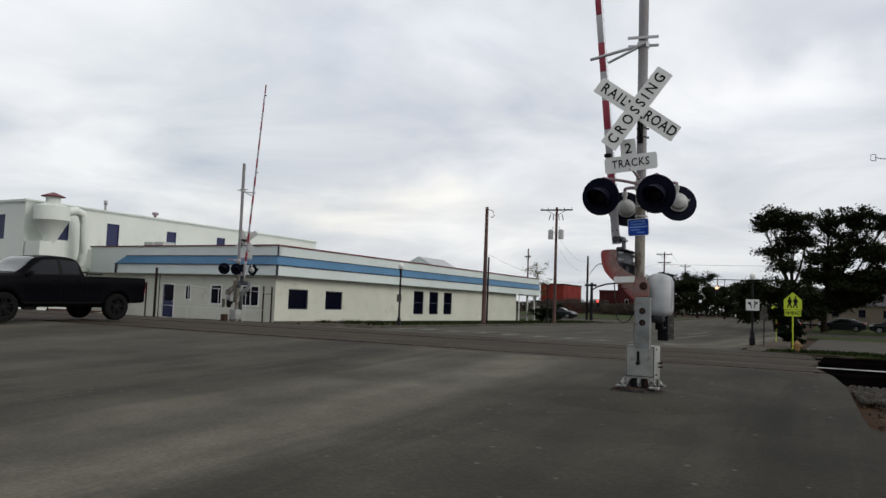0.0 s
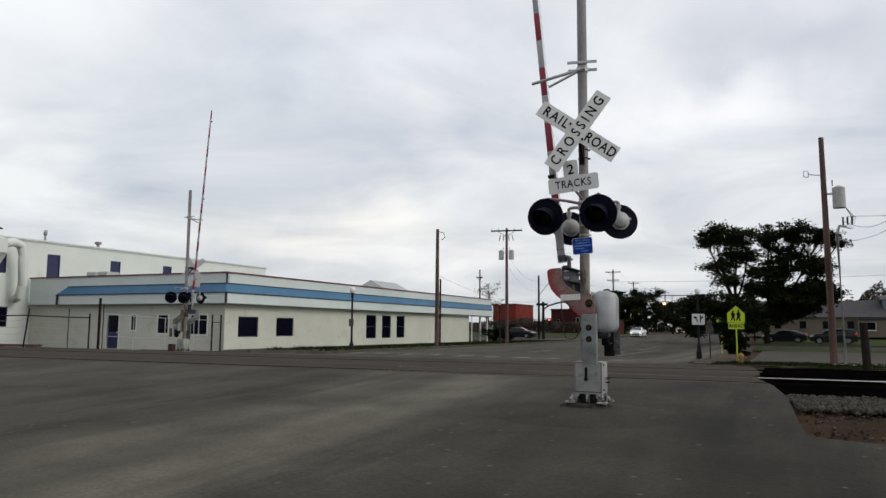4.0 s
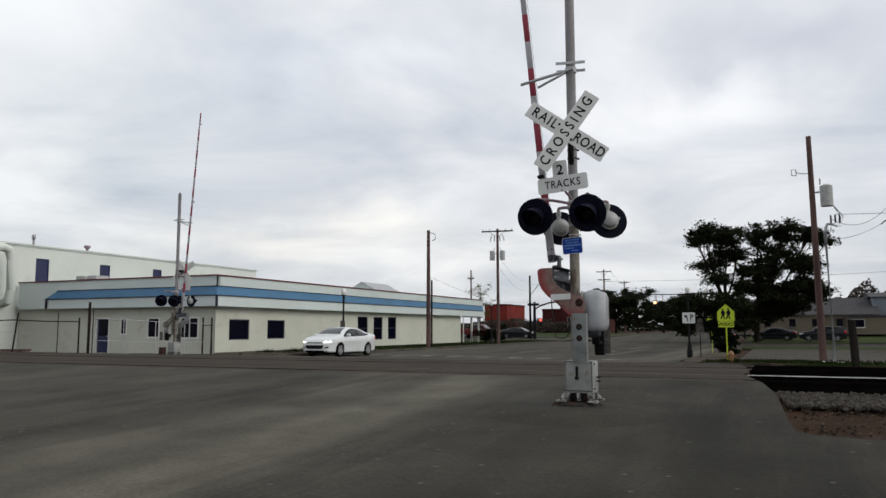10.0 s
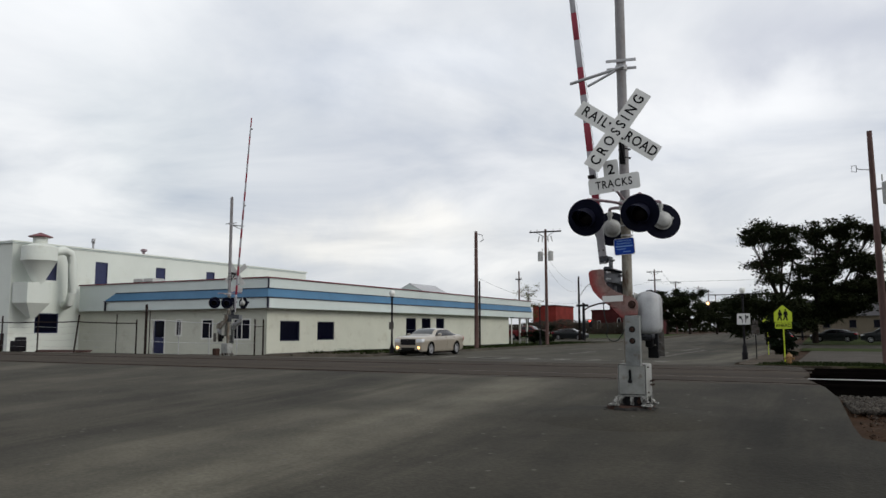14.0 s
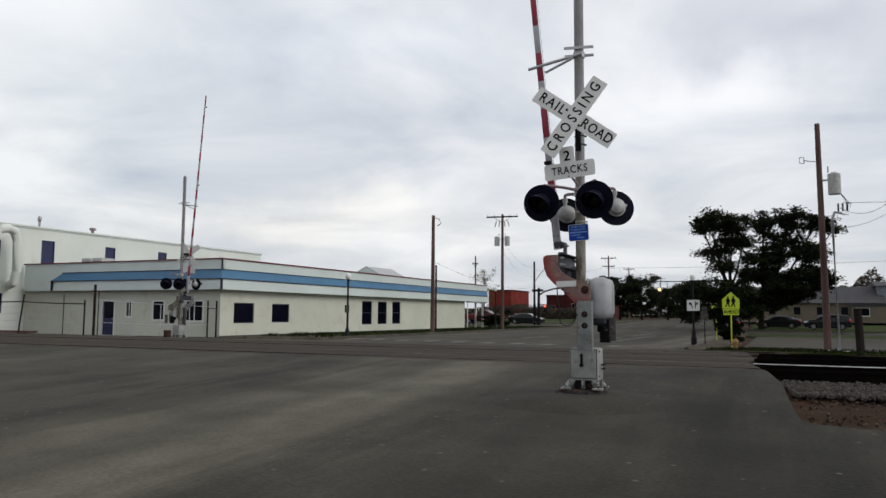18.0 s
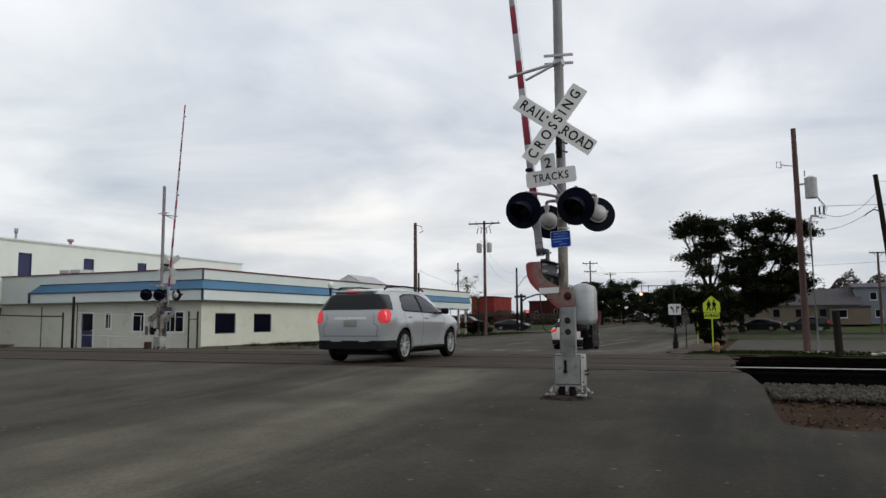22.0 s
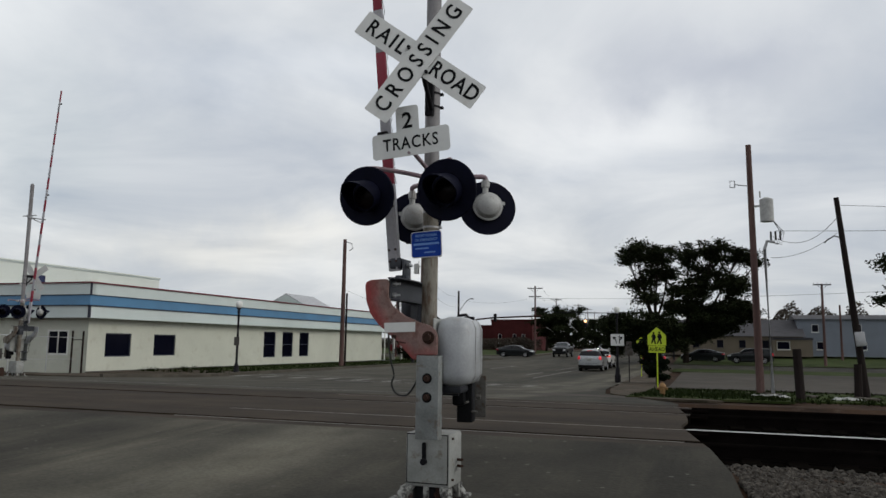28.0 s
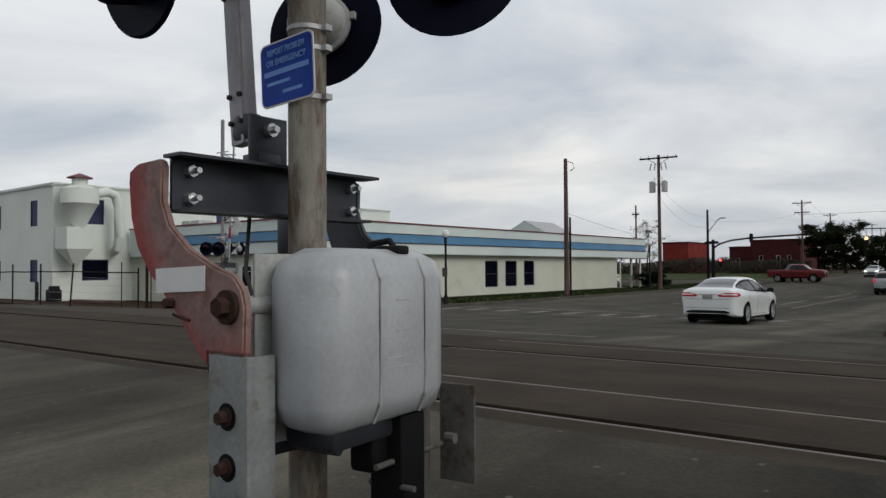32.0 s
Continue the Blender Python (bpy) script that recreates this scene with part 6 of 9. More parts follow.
rod(bm, (0, 0, -0.32), (0, 0, 1.9), 0.03)
ps = solid("sign_post", bm, IRON, "dark steel post with the back of a grey sign", "sign", pose(-3.85, 46.4, -0.39))
bm = B()
slab(bm, rounded(0.44, 0.52, 0.02), 0.006, pose(0, -0.04, 1.4, 90, 0, 0))
part("sign_panel", bm, PLATE_DK, ps)
bm = B()
slab(bm, rounded(0.3, 0.22, 0.02), 0.006, pose(0, -0.04, 1.8, 90, 0, 0))
part("upper_panel", bm, PLATE_DK, ps)


def school_sign(m, k, plate, label, up_):
    s = thing("school_sign", m, label, "school sign", "school crossing signs")
    bm = B()
    box(bm, (0, 0, up_ / 2 - 0.1), (0.06 * k, 0.03, up_ + 0.5))
    part("post", bm, YELLOW, s, "yellow-green sleeved post")
    bm = B()
    w = 0.40 * k
    slab(bm, [(-w, -0.40 * k), (w, -0.40 * k), (w, 0.05 * k), (0, 0.42 * k), (-w, 0.05 * k)], 0.006, pose(0, -0.03, up_, 90, 0, 0))
    p = part("panel", bm, YELLOW, s, "fluorescent yellow-green pentagon with a black symbol")
    bm = B()
    pm = pose(0, -0.036, up_ - 0.03 * k, 90, 0, 0) @ Matrix.Diagonal((1, 1, 1, 1) if plate else (0.7, 0.75, 1, 1))
    for cx, hh in ((-0.13, 0.9), (0.12, 1.05)):
        lathe(bm, [(0.0005, 0), (0.05 * k, 0.0), (0.05 * k, 0.003), (0.0005, 0.003)], 10, pm @ pose(cx * k, 0.20 * hh * k, 0))
        slab(bm, [(cx * k - 0.06 * k, 0.14 * hh * k), (cx * k + 0.06 * k, 0.14 * hh * k), (cx * k + 0.11 * k, -0.02 * k), (cx * k + 0.05 * k, -0.08 * k), (cx * k + 0.1 * k, -0.30 * k), (cx * k + 0.03 * k, -0.30 * k), (cx * k, -0.14 * k), (cx * k - 0.08 * k, -0.30 * k), (cx * k - 0.13 * k, -0.28 * k), (cx * k - 0.05 * k, -0.05 * k), (cx * k - 0.11 * k, 0.0)], 0.003, pm)
    part("symbol", bm, SIGN_K, p)
    if plate:
        bm = B()
        slab(bm, rounded(0.72 * k, 0.30 * k, 0.03), 0.006, pose(0, -0.03, up_ - 0.57 * k, 90, 0, 0))
        p2 = part("plate", bm, YELLOW, s, "yellow-green plate below")
        letters("AHEAD", 0.24 * k, SIGN_K, "lettering", p2, pose(0, -0.035, up_ - 0.57 * k, 90, 0, 0) @ Matrix.Diagonal((0.82, 1, 1, 1)), 0.006, 1.05)
    return s


school_sign(pose(-1.66, 34.2, -0.38), 0.87, True, "fluorescent yellow-green school crossing sign behind the hydrant", 2.03)
school_sign(pose(-3.86, 55.0, -0.39), 0.74, False, "smaller yellow-green school sign further along the street", 1.96)

hy = thing("fire_hydrant", pose(-1.12, 27.0, gz(0, 27.0)) @ Matrix.Diagonal((0.72, 0.72, 0.58, 1)), "yellow fire hydrant on the grass verge", "fire hydrant")
bm = B()
lathe(bm, [(0.17, 0.0), (0.17, 0.05), (0.11, 0.07), (0.11, 0.46), (0.15, 0.48), (0.15, 0.53), (0.12, 0.60), (0.07, 0.67), (0.035, 0.69), (0.035, 0.74), (0.0005, 0.745)], 16)
part("barrel", bm, HYDRANT, hy)
bm = B()
rod(bm, (-0.22, 0, 0.40), (0.22, 0, 0.40), 0.06, seg=10)
rod(bm, (0, -0.24, 0.38), (0, 0, 0.38), 0.08, seg=10)
part("nozzle", bm, HYDRANT, hy)

# pale rags left in the grass
def rag(x, y, length, turn, seed, label):
    rnd = random.Random(seed)
    bm = B()
    rows = [[bm.verts.new((length * (i / 9 - 0.5) + rnd.uniform(-0.03, 0.03), 0.16 * (k - 1.5) * rnd.uniform(0.5, 1.1), rnd.uniform(0.01, 0.09) if 0 < i < 9 and 0 < k < 3 else 0.0)) for i in range(10)] for k in range(4)]
    for a_, b_ in zip(rows, rows[1:]):
        for i in range(9):
            bm.faces.new((a_[i], a_[i + 1], b_[i + 1], b_[i]))
    bmesh.ops.solidify(bm, geom=bm.faces[:], thickness=0.008)
    return solid("rag", bm, SIGN_W, label, "rag", pose(x, y, gz(x, y) + 0.03, 0, 0, turn), smooth=60)


rag(2.0, 30.2, 1.2, 4, 3, "pale crumpled rag lying beside the utility pole")
rag(4.1, 29.3, 0.9, -6, 4, "pale crumpled rag lying in the grass")

# traffic signal mast arm at the junction
ts = thing("traffic_signal", pose(-29.0, 95, -0.35), "signal mast with a long curved arm over the junction", "traffic signal")
bm = B()
rod(bm, (0, 0, 0), (0, 0, 4.9), 0.22, 0.16, seg=12)
part("mast", bm, IRON, ts)
bm = B()
tube(bm, [(0, 0, 3.9), (0.8, 0, 4.4), (2.0, 0, 4.75), (4.0, 0, 4.95), (10.2, 0, 5.2)], 0.1, 8)
part("mast_arm", bm, RUST, ts)
bm = B()
tube(bm, [(-0.5, 0, 5.8), (0.1, 0, 6.6), (0.6, 0, 7.2), (0.9, 0, 7.35)], 0.05, 6)
box(bm, (1.15, 0, 7.36), (0.6, 0.2, 0.14), bevel=0.04)
part("luminaire", bm, GALV, ts)
for x, z in ((4.3, 4.95), (0.95, 2.2)):
    bm = B()
    box(bm, (x, -0.15, z), (0.36, 0.24, 1.0), bevel=0.03)
    hd = part("signal_head", bm, IRON, ts)
    bm = B()
    for k in range(3):
        rod(bm, (x, -0.27, z + 0.3 - 0.3 * k), (x, -0.42, z + 0.3 - 0.3 * k), 0.12, seg=10)
    part("visor", bm, IRON, hd)
    if z < 3:
        bm = B()
        rod(bm, (x, -0.40, z + 0.3), (x, -0.43, z + 0.3), 0.13, seg=12)
        part("red_light", bm, SIGNAL_RED, hd, "lit red signal")
bm = B()
box(bm, (-0.1, -0.2, 4.55), (1.6, 0.03, 0.3))
part("street_name_panel", bm, IRON, ts)
for x, y, z, mt, r in ((-14.3, 101, 4.1, SIGNAL_WARM, 0.17), (-10.8, 101, 4.05, SIGNAL_RED, 0.13)):
    hd = thing("hanging_signal", pose(x, y, z), "lit hanging signal over the far junction", "traffic signal")
    bm = B()
    box(bm, (0, 0, 0), (0.36, 0.24, 1.0), bevel=0.03)
    part("housing", bm, IRON, hd)
    bm = B()
    rod(bm, (0, -0.12, 0.3), (0, -0.2, 0.3), r, seg=12)
    part("light", bm, mt, hd, "glowing light")
    bm = B()
    rod(bm, (0, 0, 0.5), (0, 0, 1.4), 0.02)
    part("hanger", bm, IRON, hd)
bm = B()
tube(bm, [(-21, 101, 5.6), (-12, 101, 5.45), (-3.5, 101, 5.6)], 0.06)
rod(bm, (-3.5, 101, -0.3), (-3.5, 101, 5.7), 0.13, 0.1)
solid("signal_span", bm, IRON, "dark signal span and pole over the street", "traffic signal")


# ---------------------------------------------------------------- fence
def fence_post(x, y, h, lean=0.0, r=0.035):
    bm = B()
    rod(bm, (0, 0, -0.1), (0, 0, h), r, seg=8)
    return part("post", bm, FENCE_RUST, fence, at=pose(x, y, gz(x, y), 0, lean, 0))


fence = thing("yard_fence", pose(0, 0, 0), "sagging rusty pipe and wire fence of the yard", "fence")
fx = [(-60, 22.4), (-53, 22.3), (-46.4, 22.3), (-43.4, 22.3), (-40.9, 22.3), (-38.7, 22.3), (-35.95, 22.3), (-33.15, 22.3), (-30.5, 22.3), (-28.7, 24.2)]
for i, (x, y) in enumerate(fx):
    fence_post(x, y, 1.75 if i < 9 else 1.6, 9.0 if i == 8 else 0.0)
fence_post(-28.13, 24.25, 2.3, 0, 0.06)
fence_post(-28.0, 24.35, 2.0, 0, 0.022)
fence_post(-30.2, 24.3, 1.85, 0, 0.022)
for (xa, ya), (xb, yb) in zip(fx, fx[1:]):
    bm = B()
    wire((xa, ya, gz(xa, ya) + 1.42), (xb, yb, gz(xb, yb) + 1.42), 0.02, 0.025)
    part("top_rail", bm, FENCE_RUST, fence)
bm = B()
wire((-28.0, 24.3, 1.5), (-28.2, 31.9, 1.3), 0.03, 0.016)
wire((-28.0, 24.3, 0.5), (-28.2, 31.9, 0.3), 0.05, 0.012)
for y in (26.2, 28.2, 30.2):
    rod(bm, (-28.1, y, gz(0, y) - 0.1), (-28.1, y, gz(0, y) + 1.62), 0.02)
part("gate_wire", bm, GALV, fence, "thin galvanised gate pipe")
for x, y in ((-28.35, 31.85), (-28.05, 32.2)):
    fence_post(x, y, 2.0, 0, 0.045)
bm = B()
wire((-28.35, 31.85, 1.2), (-28.05, 32.2, 1.2), 0.0, 0.02)
part("gate_stay", bm, FENCE_RUST, fence)
# wire mesh, thin strands
bm = B()
for (xa, ya), (xb, yb) in zip(fx[:-1], fx[1:]):
    for k in range(1, 5):
        wire((xa, ya, gz(xa, ya) + 0.3 * k), (xb, yb, gz(xb, yb) + 0.3 * k), 0.04, 0.004)
part("fence_wire", bm, GALV, fence)
# clutter in the yard
for x, y, s_, h_ in ((-40.7, 26.2, 0.7, 0.6), (-40.2, 26.0, 0.5, 0.8), (-41.3, 25.6, 0.2, 1.0)):
    bm = B()
    box(bm, (0, 0, h_ / 2), (s_, s_ * 0.8, h_), bevel=0.05)
    solid("yard_bin", bm, IRON, "dark bin standing by the white wall", "bin", pose(x, y, gz(x, y)))
lumber = thing("lumber_pile", pose(-37.6, 26.6, gz(0, 26.6), 0, 0, 8), "stack of brown timber by the wall", "lumber")
for x_, y_, z_ in ((0, 0, 0.03), (0.1, 0.22, 0.03), (-0.05, 0.44, 0.03), (0.06, 0.1, 0.09), (0.15, 0.33, 0.09)):
    bm = B()
    box(bm, (x_, y_, z_), (3.4, 0.2, 0.06))
    part("plank", bm, WOOD, lumber)


# ---------------------------------------------------------------- trees
BUD = mat("young_leaves", (0.09, 0.085, 0.03), 0.8, var=0.3, scale=2, fine=6, bump=0, spec=0.1)


def tree(name, m, height, spread, leaves, seed, label, trunk=0.2, bare=0.35, leaf=0.16, material=LEAF, limbs=7, flat=0.8):
    """A trunk with limbs and twigs, its crown of many small leaves held in clumps along the limbs."""
    rnd = random.Random(seed)
    t = thing(name, m, label, "tree")
    bm = B()
    tips = []
    top = height * 0.86
    lean = Vector((rnd.uniform(-0.06, 0.06), rnd.uniform(-0.06, 0.06), 1)) * top
    tube_pts = [Vector((0, 0, -0.15)), lean * 0.3, lean * 0.6 + Vector((rnd.uniform(-0.3, 0.3), 0, 0)), lean]
    for a, b, ra, rb in zip(tube_pts, tube_pts[1:], (1, 0.78, 0.5), (0.78, 0.5, 0.18)):
        rod(bm, a, b, trunk * ra, trunk * rb, seg=8)
    for i in range(limbs):
        f = bare + (0.92 - bare) * (i + 0.5) / limbs
        start = lean * f
        az = i * 2.4 + rnd.uniform(-0.5, 0.5)
        reach = spread * (1.05 - 0.62 * abs(f - 0.55)) * rnd.uniform(0.65, 1.05)
        end = start + Vector((math.cos(az) * reach, math.sin(az) * reach, reach * rnd.uniform(0.25, 0.7)))
        midp = start.lerp(end, 0.5) + Vector((0, 0, -0.08 * reach))
        r0 = trunk * (0.5 - 0.3 * f)
        rod(bm, start, midp, r0, r0 * 0.6, seg=6)
        rod(bm, midp, end, r0 * 0.6, r0 * 0.2, seg=5)
        for k in range(5):
            s = start.lerp(end, 0.35 + 0.14 * k)
            e = s + Vector((rnd.uniform(-1, 1), rnd.uniform(-1, 1), rnd.uniform(-0.25, 0.8))) * reach * 0.36
            rod(bm, s, e, r0 * 0.28, r0 * 0.08, seg=4)
            tips += [(s.lerp(e, 0.7), reach * 0.14), (e, reach * 0.16)]
        tips.append((end, reach * 0.19))
    tips += [(lean, spread * 0.22), (lean * 0.93, spread * 0.24)]
    part("trunk", bm, BARK, t)
    vs, fs = [], []
    for i in range(leaves):
        c, r = tips[rnd.randrange(len(tips))]
        p = c + Vector((rnd.gauss(0, 1), rnd.gauss(0, 1), rnd.gauss(0, flat * 0.6))) * r
        q = Euler((rnd.uniform(-0.9, 0.9), rnd.uniform(-0.9, 0.9), rnd.uniform(0, 6.28))).to_matrix()
        s = leaf * rnd.uniform(0.6, 1.4)
        o = len(vs)
        vs += [p + q @ Vector(v) * s for v in ((-0.5, 0, 0), (0, -0.32, 0.08), (0.55, 0, 0), (0, 0.32, 0.08))]
        fs.append((o, o + 1, o + 2, o + 3))
    me = bpy.data.meshes.new("crown")
    me.from_pydata(vs, [], fs)
    me.materials.append(material)
    cr = new("crown", me)
    cr.parent = t
    tagged(cr, "ragged dark green crown")
    return t


def lobed_tree(name, m, lobes, fork, seed, label, trunk=0.3, leaf=0.30, material=LEAF):
    """A tree whose trunk forks at a height into one limb for each lobe (x, y, z, radius, height, clumps) of its crown; flat leafy clumps hang on the twigs of each."""
    rnd = random.Random(seed)
    t = thing(name, m, label, "tree")
    bm = B()
    base, neck = Vector((0, 0, -0.5)), Vector((lobes[0][0] * 0.06, 0, fork))
    rod(bm, base, neck * 0.5, trunk * 1.15, trunk * 0.9, seg=9)
    rod(bm, neck * 0.5, neck, trunk * 0.9, trunk * 0.78, seg=9)
    vs, fs = [], []
    for lx, ly, lz, lr, lh, count in lobes:
        heart = Vector((lx, ly, lz))
        knee = neck.lerp(heart, 0.5) + Vector((rnd.uniform(-0.3, 0.3), rnd.uniform(-0.3, 0.3), -0.12 * (heart - neck).length if lz > fork else 0.2))
        rod(bm, neck, knee, trunk * 0.5, trunk * 0.36, seg=7)
        rod(bm, knee, heart, trunk * 0.36, trunk * 0.16, seg=6)
        for _ in range(count):
            d = Vector((rnd.gauss(0, 1), rnd.gauss(0, 1), rnd.gauss(0, 1))).normalized()
            r = rnd.random() ** 0.45
            tip = heart + Vector((d.x * lr, d.y * lr, d.z * lh)) * r
            start = knee.lerp(heart, rnd.uniform(0.3, 1.0))
            rod(bm, start, tip, trunk * 0.09, trunk * 0.03, seg=4)
            wide = rnd.uniform(0.4, 0.95)
            for _ in range(int(104 * wide)):
                p = tip + Vector((rnd.gauss(0, 0.55) * wide, rnd.gauss(0, 0.55) * wide, rnd.gauss(0, 0.26) * wide - 0.1 * wide))
                q = Euler((rnd.uniform(-0.8, 0.8), rnd.uniform(-0.8, 0.8), rnd.uniform(0, 6.28))).to_matrix()
                sz = leaf * rnd.uniform(0.6, 1.4)
                o = len(vs)
                vs += [p + q @ Vector(v) * sz for v in ((-0.5, 0, 0), (0, -0.32, 0.08), (0.55, 0, 0), (0, 0.32, 0.08))]
                fs.append((o, o + 1, o + 2, o + 3))
    part("trunk", bm, BARK, t)
    me = bpy.data.meshes.new("crown")
    me.from_pydata(vs, [], fs)
    me.materials.append(material)
    cr = new("crown", me)
    cr.parent = t
    tagged(cr, "ragged dark green crown")
    return t


lobed_tree("street_tree", pose(-4.9, 92, -0.35), ((-2.3, 0.5, 12.6, 1.6, 1.2, 34), (0.3, -0.6, 11.8, 2.2, 1.5, 44), (-3.0, -0.4, 11.6, 1.2, 0.8, 18), (-1.6, 0.8, 9.0, 2.1, 1.0, 26), (1.4, 0.4, 10.0, 1.4, 1.0, 20), (-1.0, -0.8, 7.2, 1.8, 0.7, 18), (2.0, 0.3, 8.2, 1.0, 1.0, 16), (1.8, -0.3, 6.0, 1.2, 1.0, 22), (-0.2, 0.3, 10.2, 1.3, 0.7, 14)), 4.4, 3, "tall ragged dark green locust tree beyond the lot", 0.3)
lobed_tree("street_tree", pose(-1.9, 93, -0.35), ((0.5, 0.3, 12.0, 1.5, 1.5, 34), (3.2, -0.5, 12.4, 2.0, 1.4, 44), (6.0, 0.2, 11.9, 1.8, 1.1, 30), (2.6, 0.9, 9.6, 2.8, 1.6, 56), (5.4, -0.6, 8.6, 2.2, 1.3, 42), (1.0, -0.4, 8.0, 1.9, 1.5, 40), (4.8, 0.5, 6.2, 2.6, 0.9, 60), (1.6, 0.6, 5.6, 2.2, 1.0, 44), (2.8, -0.4, 4.8, 2.4, 0.7, 36), (7.6, 0.3, 11.0, 0.9, 0.5, 8), (3.6, -0.4, 4.3, 2.4, 0.8, 60), (6.2, 0.0, 5.2, 1.6, 1.0, 44), (1.0, 0.3, 3.6, 1.5, 0.8, 30), (0.4, 0.2, 6.4, 1.2, 1.0, 20), (-0.8, 0.0, 3.2, 1.5, 0.8, 34), (1.2, -0.2, 2.9, 1.4, 0.7, 34), (2.9, 0.2, 3.4, 1.4, 0.7, 32), (4.4, 0.0, 4.1, 1.1, 0.6, 20)), 2.4, 5, "broad dark green tree with gaps in its crown", 0.34)
lobed_tree("yard_tree", pose(-6.4, 88, -0.38), ((-2.4, 0.0, 3.9, 1.7, 1.5, 60), (0.0, 0.4, 4.1, 2.0, 1.5, 70), (2.4, -0.3, 3.8, 1.9, 1.4, 60), (-2.9, 0.3, 2.0, 1.3, 1.2, 40), (0.6, 0.3, 2.0, 2.0, 1.2, 50), (3.6, 0.2, 2.2, 1.4, 1.3, 40)), 1.2, 12, "low dark thicket of trees at the edge of the street", 0.18)
tree("evergreen_shrub", pose(-2.25, 44.6, -0.66), 2.88, 0.85, 22000, 14, "dense black-green shrub behind the school sign", 0.1, 0.04, 0.13, LEAF_HEDGE, limbs=14)
tree("street_tree", pose(-23.2, 140, 0.2), 8.6, 3.9, 11000, 21, "round dark tree at the far corner", 0.28, 0.18, 0.34, limbs=10)
tree("street_tree", pose(-27.6, 142, 0.2), 7.9, 3.6, 10000, 22, "round dark tree at the far corner", 0.28, 0.18, 0.34, limbs=10)
tree("street_tree", pose(-20.0, 150, 0.2), 6.6, 3.2, 8000, 23, "round dark tree at the far corner", 0.24, 0.18, 0.34, limbs=9)
tree("street_tree", pose(14.5, 62, -0.38), 8.0, 3.2, 10000, 31, "dark tree beside the parking lot", 0.2, 0.2, 0.26, limbs=10)
tree("bare_tree", pose(-34.1, 88, -0.4), 8.0, 1.9, 1500, 33, "young tree just coming into leaf", 0.1, 0.3, 0.16, BUD, limbs=16)
tree("shrub", pose(-25.2, 69.5, -0.38), 1.3, 1.2, 3500, 41, "low clipped hedge beside the porch", 0.06, 0.02, 0.12, LEAF_HEDGE, limbs=9)
tree("shrub", pose(-26.6, 70.5, -0.38), 1.2, 1.2, 3500, 42, "low clipped hedge beside the porch", 0.06, 0.02, 0.12, LEAF_HEDGE, limbs=9)


def woods(name, x0, x1, y, h, count, seed, material, label, fine=1.0):
    """A far belt of foliage as loose leaf clumps of uneven height."""
    rnd = random.Random(seed)
    vs, fs = [], []
    for _ in range(count):
        x = rnd.uniform(x0, x1)
        top = h * (0.55 + 0.45 * noise.noise((x * 0.09, seed, 0)) + 0.25 * noise.noise((x * 0.4, seed, 3)))
        p = Vector((x, y + rnd.uniform(-4, 4), gz(x, y) + rnd.random() ** 0.7 * max(0.6, top)))
        q = Euler((rnd.uniform(-1, 1), rnd.uniform(-1, 1), rnd.uniform(0, 6.28))).to_matrix()
        s = rnd.uniform(0.28, 0.6) * fine
        o = len(vs)
        vs += [p + q @ Vector(v) * s for v in ((-0.5, 0, 0), (0, -0.4, 0.1), (0.55, 0, 0), (0, 0.4, 0.1))]
        fs.append((o, o + 1, o + 2, o + 3))
    me = bpy.data.meshes.new(name)
    me.from_pydata(vs, [], fs)
    me.materials.append(material)
    return tagged(new(name, me), label, "trees", kind="stuff")


BRUSH = mat("bare_brush", (0.038, 0.028, 0.018), 0.9, var=0.4, scale=0.5, fine=4, bump=0)
woods("far_woods", -60, 60, 210, 8.5, 30000, 51, LEAF, "far dark belt of street trees")
woods("far_hedge", -80, 70, 216, 4.5, 26000, 56, LEAF, "dark hedges closing the far end of the street")
woods("far_brush", -75, -30, 147, 4.4, 30000, 52, BRUSH, "leafless brown brush before the brick buildings", 0.5)
woods("roof_brush", 2, 60, 142, 12.5, 20000, 53, BRUSH, "bare treetops behind the tan hall")
woods("left_woods", -200, -75, 170, 8, 9000, 54, BRUSH, "far bare treetops")
woods("right_woods", 40, 220, 170, 9, 9000, 55, LEAF, "far dark trees")


# ---------------------------------------------------------------- vehicles
def smooth_curve(xs, vs):
    """A smooth curve through stations that never overshoots them."""
    xs, vs = np.array(xs, float), np.array(vs, float)
    h, d = np.diff(xs), np.diff(vs) / np.diff(xs)
    m = np.zeros(len(xs))
    m[0], m[-1] = d[0], d[-1]
    for i in range(1, len(xs) - 1):
        if d[i - 1] * d[i] > 0:
            w1, w2 = 2 * h[i] + h[i - 1], h[i] + 2 * h[i - 1]
            m[i] = (w1 + w2) / (w1 / d[i - 1] + w2 / d[i])

    def at(x):
        x = min(max(x, xs[0]), xs[-1])
        i = min(int(np.searchsorted(xs, x, side="right")) - 1, len(h) - 1)
        t = (x - xs[i]) / h[i]
        return float(vs[i] * (1 + 2 * t) * (1 - t) ** 2 + m[i] * h[i] * t * (1 - t) ** 2 + vs[i + 1] * t * t * (3 - 2 * t) + m[i + 1] * h[i] * t * t * (t - 1))

    return at


